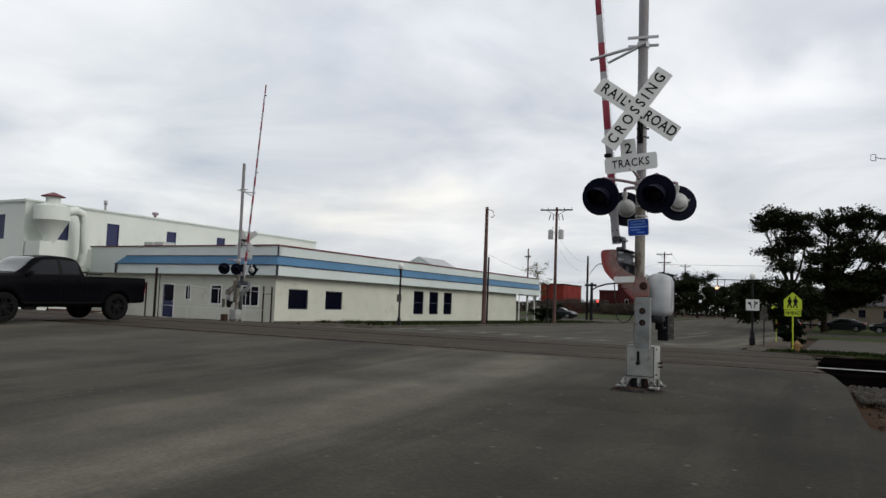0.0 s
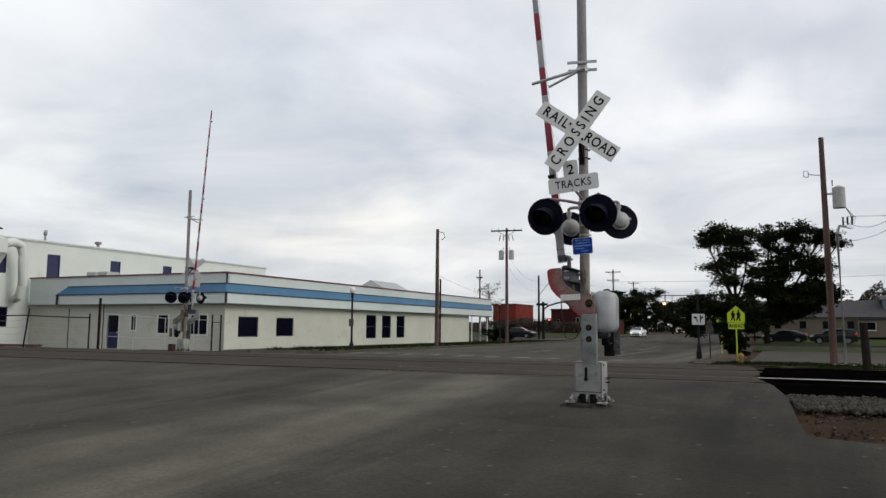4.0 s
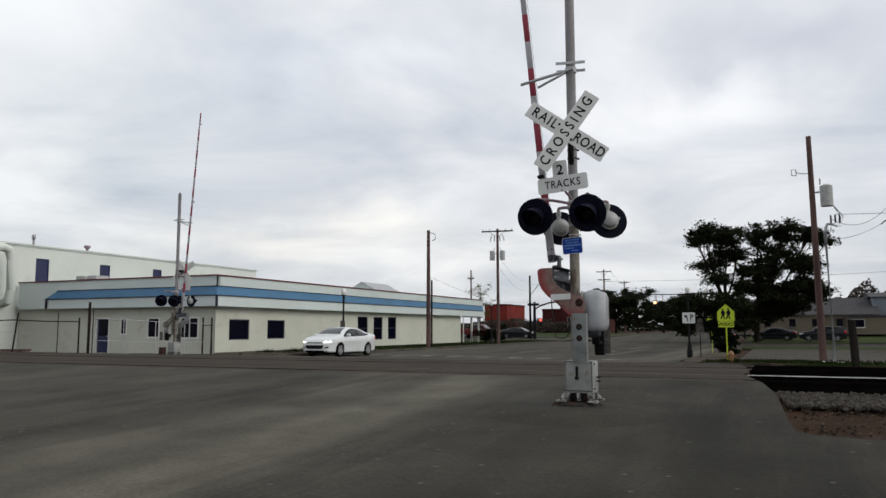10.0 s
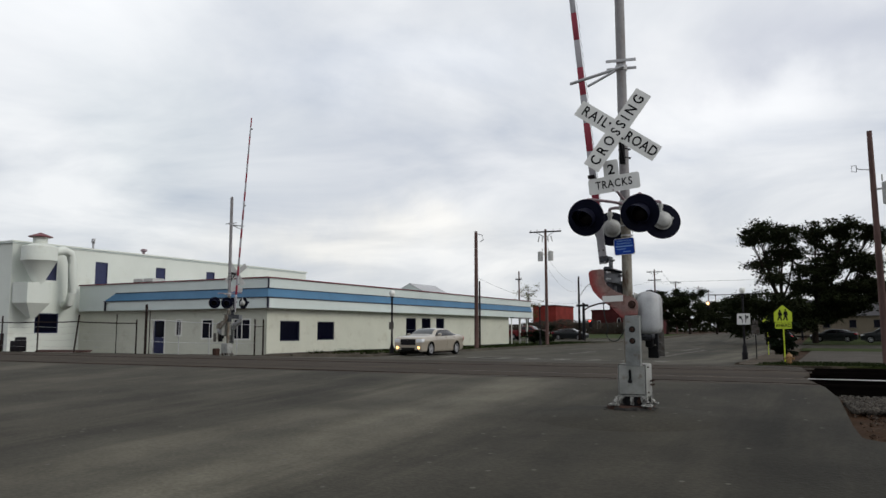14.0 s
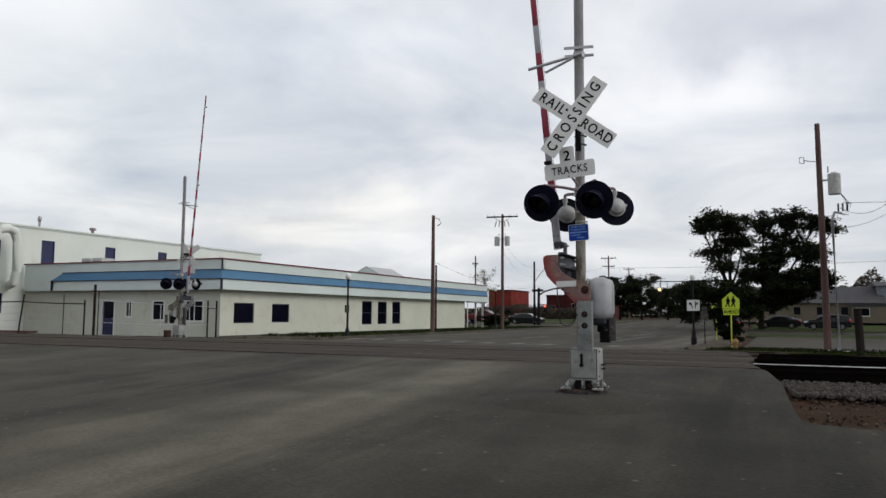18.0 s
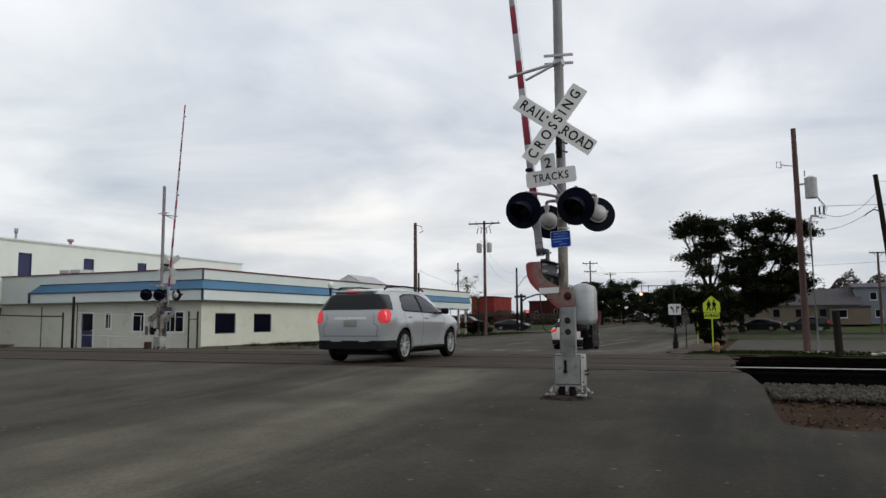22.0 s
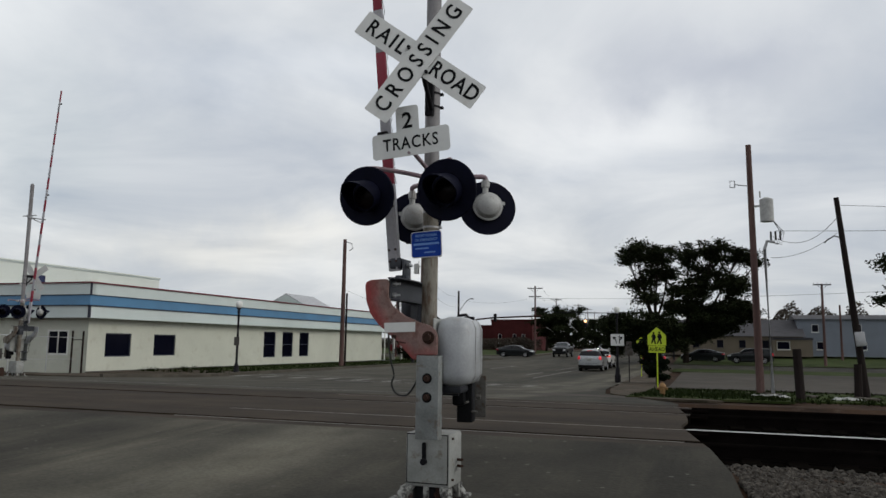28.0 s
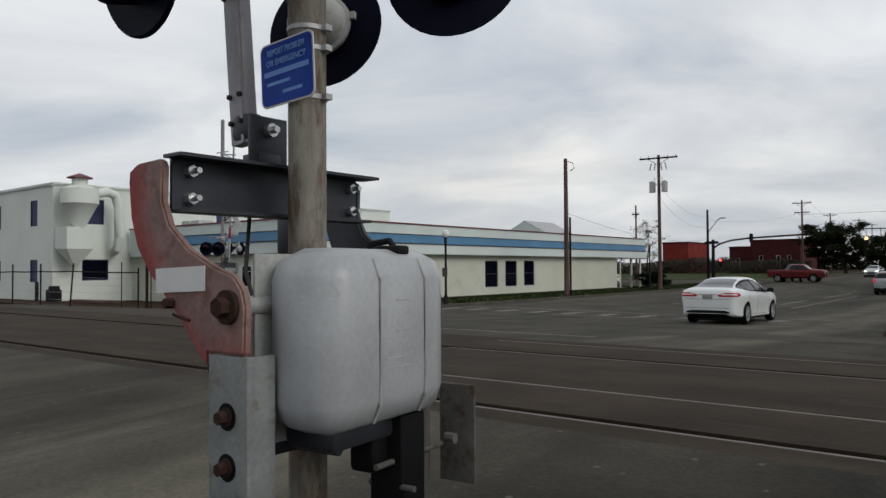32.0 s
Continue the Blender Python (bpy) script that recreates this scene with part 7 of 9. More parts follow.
class Shell:
    """The skin of a car body that faces +y: its cross-sections, and points draped on it."""

    def __init__(self, sp):
        self.sp = sp
        self.f = {n: smooth_curve(sp["y"], sp[n]) for n in ("w", "zs", "zb", "zt", "wt")}
        self.y0, self.y1 = sp["y"][0], sp["y"][-1]
        self.kept = {}

    def section(self, y):
        key = round(y, 3)
        if key in self.kept:
            return self.kept[key]
        sp = self.sp
        w, zs, zb, zt, wt = (self.f[n](y) for n in ("w", "zs", "zb", "zt", "wt"))
        h, cab = zb - zs, max(0.004, zt - zb)
        waist = sp.get("waist", 0.0)
        pts = [(0.0, zs), (0.80 * w, zs), (0.90 * w, zs + 0.012), (0.945 * w, zs + 0.05), ((0.958 - waist) * w, zs + 0.20 * h), ((0.964 - waist) * w, zs + 0.36 * h), ((0.975 - waist * 0.6) * w, zs + 0.5 * h), (0.990 * w, zs + 0.63 * h), (w, zs + 0.75 * h), (0.994 * w, zs + 0.82 * h), (0.975 * w, zs + 0.91 * h), (0.945 * w, zb)]
        zr = zt - min(0.10, 0.38 * cab)
        for t in (0.2, 0.45, 0.7, 0.9):
            pts.append((0.945 * w + (wt - 0.945 * w) * t + 0.028 * math.sin(math.pi * t) * min(1.0, 2.5 * cab), zb + (zr - zb) * t))
        pts += [(wt, zr), (wt * 0.965, zr + 0.42 * (zt - zr)), (wt * 0.89, zr + 0.68 * (zt - zr)), (wt * 0.72, zr + 0.87 * (zt - zr)), (wt * 0.4, zr + 0.97 * (zt - zr)), (0.0, zt)]
        for yc in sp["axles"]:
            dy, R = abs(y - yc), sp["arch"]
            if dy < R:
                za = sp["wheel"] + math.sqrt(R * R - dy * dy)
                xa = next((pa[0] + (pb[0] - pa[0]) * (za - pa[1]) / max(1e-6, pb[1] - pa[1]) for pa, pb in zip(pts[2:11], pts[3:12]) if pa[1] <= za <= pb[1]), None)
                if xa is not None:
                    pts = [(0.80 * w, za) if i == 1 and z < za else (xa - 0.004 * (11 - i) / 9, za - 0.0008 * (11 - i)) if 2 <= i <= 11 and z < za else (x, z) for i, (x, z) in enumerate(pts)]
            pts = [(x + sp.get("flare", 0.012) * math.exp(-((math.hypot(dy, max(0.0, z - sp["wheel"])) - R - 0.03) / sp.get("flare_w", 0.09)) ** 2) if 2 <= i <= 10 else x, z) for i, (x, z) in enumerate(pts)]
        e = min(y - self.y0, self.y1 - y) / 0.05
        k_ = 0.955 + 0.045 * math.sqrt(max(0.0, 1 - (1 - e) ** 2)) if e < 1 else 1.0
        zm = (zs + zb) / 2
        out = [(x * k_, zm + (z - zm) * k_) for x, z in pts]
        self.kept[key] = out
        return out

    def half(self, y, z):
        """Half the body's width at height z, or -1 above and below it."""
        sec = self.section(y)
        best = -1.0
        for (xa, za), (xb, zb) in zip(sec[1:], sec[2:]):
            if za <= z <= zb and zb > za:
                best = max(best, xa + (xb - xa) * (z - za) / (zb - za))
        return best

    def top(self, x, y):
        sec = self.section(y)
        x = abs(x)
        for (xa, za), (xb, zb) in zip(sec[::-1], sec[-2::-1]):
            if xa <= x <= xb:
                return za + (zb - za) * (x - xa) / max(1e-6, xb - xa)
        return sec[11][1]

    def end(self, x, z, s):
        """How far back (s = -1) or forward (s = 1) the skin reaches at x and z."""
        y = self.y0 if s < 0 else self.y1
        for _ in range(80):
            if self.half(y, z) >= abs(x):
                break
            y -= s * 0.006
        return y

    def wrap(self, bm, levels, d, sx, off=0.013, deep=0.02, n=24):
        """A sheet round a corner of the body: each level (z, x0, y1) runs from x0 on the end (d = -1 rear, 1 front) to y1 on the flank."""
        hi, lo = [], []
        for z, x0, y1 in levels:
            y = self.end(x0, z, d)
            pts = [(x0, y)]
            while (y1 - y) * -d > 0.012:
                y -= d * 0.01
                x = self.half(y, z)
                if x > pts[-1][0] - 0.004:
                    pts.append((x, y))
            if len(pts) < 2:
                pts.append((x0 + 0.004, y - d * 0.004))
            run = [0.0]
            for (xa, ya), (xb, yb) in zip(pts, pts[1:]):
                run.append(run[-1] + math.hypot(xb - xa, yb - ya))
            at = np.linspace(0, run[-1], n)
            px, py = np.interp(at, run, [q[0] for q in pts]), np.interp(at, run, [q[1] for q in pts])
            tx, ty = np.gradient(px), np.gradient(py)
            ln = np.maximum(1e-6, np.hypot(tx, ty))
            nx, ny = -d * ty / ln, d * tx / ln
            hi.append([bm.verts.new((sx * (px[k] + nx[k] * off), py[k] + ny[k] * off, z)) for k in range(n)])
            lo.append([bm.verts.new((sx * (px[k] - nx[k] * deep), py[k] - ny[k] * deep, z)) for k in range(n)])
        for i in range(len(hi) - 1):
            for k in range(n - 1):
                bm.faces.new((hi[i][k], hi[i + 1][k], hi[i + 1][k + 1], hi[i][k + 1]))
            for k in (0, n - 1):
                bm.faces.new((hi[i][k], hi[i + 1][k], lo[i + 1][k], lo[i][k]))
        for i in (0, len(hi) - 1):
            for k in range(n - 1):
                bm.faces.new((hi[i][k], hi[i][k + 1], lo[i][k + 1], lo[i][k]))
        bmesh.ops.recalc_face_normals(bm, faces=bm.faces[:])

    def put(self, a, b, way, off):
        if way in ("side", "side_"):
            s = 1 if way == "side" else -1
            x = self.half(a, b)
            if x < 0:
                x = self.section(a)[12][0]
            return Vector((s * (x + off), a, b))
        if way == "top":
            return Vector((a, b, self.top(a, b) + off))
        s = -1 if way == "rear" else 1
        return Vector((a, self.end(a, b, s) + s * off, b))

    def drape(self, bm, rows, way, off=0.006, deep=0.012):
        """A thin closed sheet laid on the skin through a grid of points in the plane that faces it."""
        hi = [[bm.verts.new(self.put(a, b, way, off)) for a, b in r] for r in rows]
        lo = [[bm.verts.new(self.put(a, b, way, -deep)) for a, b in r] for r in rows]
        nr, nc = len(rows), len(rows[0])
        for g, d in ((hi, 1), (lo, -1)):
            for i in range(nr - 1):
                for k in range(nc - 1):
                    q = (g[i][k], g[i + 1][k], g[i + 1][k + 1], g[i][k + 1])
                    bm.faces.new(q if d > 0 else q[::-1])
        for i in range(nr - 1):
            for k in (0, nc - 1):
                bm.faces.new((hi[i][k], hi[i + 1][k], lo[i + 1][k], lo[i][k]))
        for k in range(nc - 1):
            for i in (0, nr - 1):
                bm.faces.new((hi[i][k], hi[i][k + 1], lo[i][k + 1], lo[i][k]))
        bmesh.ops.recalc_face_normals(bm, faces=bm.faces[:])


def between(low_, high_, a, b, n=12, m=5, lift=0.0):
    """Rows of points between a lower and an upper edge, each a chain of (along, height), from a to b."""
    lx, lz = [p[0] for p in low_], [p[1] for p in low_]
    hx, hz = [p[0] for p in high_], [p[1] for p in high_]
    rows = []
    for t in np.linspace(a, b, n):
        z0, z1 = float(np.interp(t, lx, lz)), float(np.interp(t, hx, hz))
        z1 = max(z1, z0 + 0.004)
        rows.append([(float(t), z0 + lift + (z1 - z0 - 2 * lift) * k / m) for k in range(m + 1)])
    return rows


def fine_chain(chain, step=0.06):
    """A chain of points with no leg longer than step."""
    out = [chain[0]]
    for (a, b), (c, d) in zip(chain, chain[1:]):
        k = max(1, int(math.hypot(c - a, d - b) / step))
        out += [(a + (c - a) * i / k, b + (d - b) * i / k) for i in range(1, k + 1)]
    return out


def wheel_parts(parent, x, y, r, width, spokes, side, rim_mat):
    m = pose(x, y, r, 0, 90 * side, 0)
    wh = new("wheel")
    wh.parent, wh.matrix_basis = parent, m
    bm = B()
    lathe(bm, [(r * 0.66, -width / 2), (r * 0.90, -width / 2), (r * 0.975, -width * 0.44), (r, -width * 0.32), (r, width * 0.32), (r * 0.975, width * 0.44), (r * 0.90, width / 2), (r * 0.78, width * 0.51), (r * 0.69, width / 2), (r * 0.66, width * 0.42)], 32, caps=False)
    part("tyre", bm, TYRE, wh)
    bm = B()
    lathe(bm, [(r * 0.69, width * 0.40), (r * 0.69, width * 0.49), (r * 0.65, width * 0.49), (r * 0.62, width * 0.34), (r * 0.60, -width * 0.3)], 32, caps=False)
    for k in range(spokes):
        a = 360 * k / spokes
        for o in (-1, 1):
            tip, root = (r * 0.66, o * r * 0.13), (r * 0.10, o * r * 0.045)
            vs = [bm.verts.new(pose(0, 0, 0, 0, 0, a) @ Vector(p)) for p in ((root[0], root[1] - r * 0.04, width * 0.40), (tip[0], tip[1] - r * 0.045, width * 0.44), (tip[0], tip[1] + r * 0.045, width * 0.44), (root[0], root[1] + r * 0.04, width * 0.40), (root[0], root[1] - r * 0.04, width * 0.22), (tip[0], tip[1] - r * 0.045, width * 0.26), (tip[0], tip[1] + r * 0.045, width * 0.26), (root[0], root[1] + r * 0.04, width * 0.22))]
            for q in ((0, 1, 2, 3), (7, 6, 5, 4), (0, 4, 5, 1), (1, 5, 6, 2), (2, 6, 7, 3), (3, 7, 4, 0)):
                bm.faces.new([vs[i] for i in q])
    lathe(bm, [(r * 0.17, width * 0.2), (r * 0.17, width * 0.40), (r * 0.11, width * 0.45), (0.0005, width * 0.45)], 16)
    part("rim", bm, rim_mat, wh, "silver alloy rim")
    bm = B()
    lathe(bm, [(r * 0.66, -width * 0.1), (r * 0.66, width * 0.0), (0.0005, width * 0.0)], 20)
    part("brake_disc", bm, TRIM_K, wh)
    return wh


def car(name, sp, body_mat, label, tail=TAIL, head=HEAD, spokes=5, rim_mat=RIM, rack=None):
    """A road vehicle that faces +y, its origin on the ground midway between the axles."""
    c = thing(name, pose(0, 0, 0), label, sp["kind"])
    sh = Shell(sp)
    ys = set(np.linspace(sh.y0, sh.y1, 64)) | {sh.y0 + v for v in (0.004, 0.012, 0.025, 0.045)} | {sh.y1 - v for v in (0.004, 0.012, 0.025, 0.045)} | set(sp.get("rings", ()))
    for yc in sp["axles"]:
        for k in range(17):
            ys.add(yc - sp["arch"] * math.cos(math.pi * k / 16) * 0.9999)
        ys |= {yc - sp["arch"] - 0.004, yc + sp["arch"] + 0.004}
    ys = sorted(ys)
    bm, bu = B(), B()
    rings, under = [], []
    for y in ys:
        sec = sh.section(y)
        loop = sec
        rings.append([bm.verts.new((x, y, z)) for x, z in loop[1:]] + [bm.verts.new((-x, y, z)) for x, z in loop[-2:0:-1]])
        under.append([bu.verts.new((x, y, z)) for x, z in ((loop[1][0], loop[1][1] + 0.003), (0.55, loop[0][1] + 0.02), (-0.55, loop[0][1] + 0.02), (-loop[1][0], loop[1][1] + 0.003))])
    n = len(rings[0])
    for a, b in zip(rings, rings[1:]):
        for k in range(n - 1):
            bm.faces.new((a[k], a[k + 1], b[k + 1], b[k]))
    for a, b in zip(under, under[1:]):
        for k in range(3):
            bu.faces.new((a[k], b[k], b[k + 1], a[k + 1]))
    bm.faces.new(rings[0][::-1])
    bm.faces.new(rings[-1])
    part("body", bm, body_mat, c, smooth=38)
    zl = min(sp["zs"])
    box(bu, (0, 0, zl - 0.015), (1.24, sh.y1 - sh.y0 - 0.9, 0.12), bevel=0.03)
    for yc in sp["axles"]:
        rod(bu, (-0.7, yc, sp["wheel"]), (0.7, yc, sp["wheel"]), 0.05)
        for sx in (1, -1):
            R = sp["arch"] - 0.006
            arc = [(yc + R * math.cos(math.pi * k / 14), sp["wheel"] + R * math.sin(math.pi * k / 14)) for k in range(15)]
            rim_ = [(bu.verts.new((sx * (sh.half(y, z + 0.02) - 0.012 if sh.half(y, z + 0.02) > 0 else 0.85), y, z)), bu.verts.new((sx * 0.45, y, z))) for y, z in arc]
            for p, q in zip(rim_, rim_[1:]):
                bu.faces.new((p[0], q[0], q[1], p[1]))
            bu.faces.new([p[1] for p in rim_])
    part("underbody", bu, TRIM_K, c, "black underbody and wheel wells")

    # side glass: one dark surround, the panes proud of it
    for way in ("side", "side_"):
        for low_, high_, panes, lab in sp["side_glass"]:
            bm = B()
            sh.drape(bm, between(low_, high_, high_[0][0], high_[-1][0], 26, 5, -0.014), way, 0.003, 0.02)
            sur = part("window_surround", bm, sp.get("trim", TRIM_K), c, "black window surround")
            for a, b in panes:
                bm = B()
                sh.drape(bm, between(low_, high_, a, b, 14, 5, 0.016), way, 0.006, 0.012)
                part("side_window", bm, CAR_GLASS, sur, lab)
    for nm, y_lo, y_hi, f, lab in sp["screens"]:
        bm = B()
        rows = []
        for k in range(9):
            y = y_lo + (y_hi - y_lo) * k / 8
            half_ = sh.f["wt"](y) * f
            rows.append([(half_ * (j / 6 - 1), y) for j in range(13)])
        sh.drape(bm, rows, "top", 0.006, 0.014)
        part(nm, bm, CAR_SCREEN, c, lab)
    for nm, mt, way, low_, high_, lab in sp["plates"]:
        mt = {"tail": tail, "head": head, "body": body_mat}.get(mt, mt)
        a, b = high_[0][0], high_[-1][0]
        both = a > 0.05 and way in ("rear", "front")
        for s in ((1, -1) if both else (1,)):
            rows = between(low_, high_, a, b, 9, 4)
            if s < 0:
                rows = [[(-x, z) for x, z in r] for r in rows[::-1]]
            bm = B()
            sh.drape(bm, rows, way, 0.010, 0.02)
            part(nm, bm, mt, c, lab)
    for nm, mt, d, levels, lab in sp.get("wraps", ()):
        mt = {"tail": tail, "head": head, "body": body_mat}.get(mt, mt)
        zz = [q[0] for q in levels]
        steps = [(float(z), float(np.interp(z, zz, [q[1] for q in levels])), float(np.interp(z, zz, [q[2] for q in levels]))) for z in np.linspace(zz[0], zz[-1], 17)]
        bm = B()
        for sx in (1, -1):
            if levels[0][1] > 0.05 and sx < 0:
                part(nm, bm, mt, c, lab)
                bm = B()
            sh.wrap(bm, steps, d, sx, 0.017 if nm == "tail_lens" else 0.013)
        part(nm, bm, mt, c, lab)
    for nm, mt, low_, high_, lab in sp["flanks"]:
        mt = {"tail": tail, "head": head, "body": body_mat}.get(mt, mt)
        for way in ("side", "side_"):
            bm = B()
            sh.drape(bm, between(low_, high_, high_[0][0], high_[-1][0], 14, 4), way, 0.008, 0.02)
            part(nm, bm, mt, c, lab)
    for sx, way in ((1, "side"), (-1, "side_")):
        if sp.get("lips"):
            for yc in sp["axles"]:
                bm = B()
                rows = []
                for k in range(21):
                    a = math.pi * (-0.02 + 1.04 * k / 20)
                    rows.append([(yc + (sp["arch"] + q) * math.cos(a), sp["wheel"] + (sp["arch"] + q) * math.sin(a)) for q in (0.006, 0.04, sp["lips"])])
                sh.drape(bm, rows, way, 0.012, 0.02)
                part("arch_lip", bm, TRIM_K, c, "black wheel-arch lip")
        my, mz = sp["mirror"]
        mx = sh.half(my, mz)
        bm = B()
        box(bm, (sx * (mx + 0.15), my, mz + 0.05), (0.2, 0.11, 0.15), bevel=0.045)
        box(bm, (sx * (mx + 0.04), my + 0.01, mz + 0.01), (0.12, 0.05, 0.05), bevel=0.012)
        part("wing_mirror", bm, sp.get("mirror_mat", body_mat), c)
        for yh, zh in sp["handles"]:
            bm = B()
            box(bm, (sx * (sh.half(yh, zh) + 0.018), yh, zh), (0.03, 0.2, 0.032), bevel=0.012)
            part("door_handle", bm, sp.get("handle_mat", body_mat), c)
        for chain in sp["seams"]:
            bm = B()
            tube(bm, [sh.put(*p, way, -0.001) for p in fine_chain(chain)], 0.0045, 4)
            part("door_seam", bm, TRIM_K, c)
    for chain in sp.get("rear_seams", ()):
        bm = B()
        tube(bm, [sh.put(*p, "rear", 0.0) for p in fine_chain(chain)], 0.005, 4)
        part("tailgate_seam", bm, TRIM_K, c)
    if "spoiler" in sp:
        hx, hy, hz = sp["spoiler"]
        bm = B()
        box(bm, (0, hy, hz), (2 * hx, 0.26, 0.05), pose(0, 0, 0), bevel=0.022)
        so = part("roof_spoiler", bm, body_mat, c)
        bm = B()
        box(bm, (0, hy - 0.13, hz - 0.004), (0.34, 0.02, 0.03))
        part("brake_light", bm, tail, so)
    bm = B()
    pz = sp["plate"]
    box(bm, (0, sh.end(0, pz, -1) - 0.012, pz), (0.31, 0.02, 0.155), bevel=0.004)
    part("licence_plate", bm, PLATE, c)
    for x, z, r_, mt in sp.get("fogs", ()):
        for sx in (1, -1):
            y = sh.end(x, z, 1)
            bm = B()
            rod(bm, (sx * x, y - 0.06, z), (sx * x, y + 0.012, z), r_, seg=14)
            part("fog_lamp", bm, mt, c)
    if "exhaust" in sp:
        x, z = sp["exhaust"]
        for sx in (1, -1):
            bm = B()
            rod(bm, (sx * x, sh.y0 + 0.4, z), (sx * x, sh.y0 + 0.03, z), 0.04, seg=12)
            part("exhaust_tip", bm, IRON, c)
    if rack:
        for sx in (1, -1):
            bm = B()
            tube(bm, [(sx * sp["rack"][0], yy, zz) for yy, zz in sp["rack"][1]], 0.022, 6)
            part("roof_rail", bm, rack, c)
    for pts, r_ in sp.get("bars", ()):
        bm = B()
        tube(bm, pts, r_, 6)
        part("bed_rack", bm, TRIM_K, c)
    for x in (sp["track"], -sp["track"]):
        for y in sp["axles"]:
            wheel_parts(c, x, y, sp["wheel"], 0.225, spokes, 1 if x > 0 else -1, rim_mat)
    return c


W_WHITE = paint("white_car_paint", (0.63, 0.645, 0.64))
W_PEARL = paint("pearl_white_paint", (0.63, 0.625, 0.60))
W_SILVER = paint("silver_car_paint", (0.34, 0.355, 0.365), 0.4)
W_TAN = paint("pale_gold_paint", (0.36, 0.32, 0.26), 0.3)
W_BLACK = mat("black_truck_paint", (0.002, 0.002, 0.003), 0.45, var=0.1, bump=0, spec=0.035)
W_DARK = mat("dark_green_black_paint", (0.008, 0.010, 0.011), 0.35, var=0.05, bump=0, spec=0.25)
W_RED = mat("dark_red_paint", (0.11, 0.008, 0.010), 0.35, var=0.05, bump=0, spec=0.3)
TAIL_DIM = mat("red_running_lens", (0.26, 0.006, 0.012), 0.2, var=0.4, scale=5, fine=30, bump=0.1, coat=0.3, glow=(1.0, 0.02, 0.03, 0.42))


def door_lines(front, mid, rear, z0, z1, arch_y):
    """The door gaps of a four-door body, as chains of (y, z)."""
    return (((front, z0), (front, z1)), ((mid, z0), (mid, z1)), ((rear, z1), (rear + 0.02, z1 - 0.28), (arch_y, z0 + 0.2), (arch_y + 0.06, z0)), ((front, z0), (arch_y + 0.06, z0)))


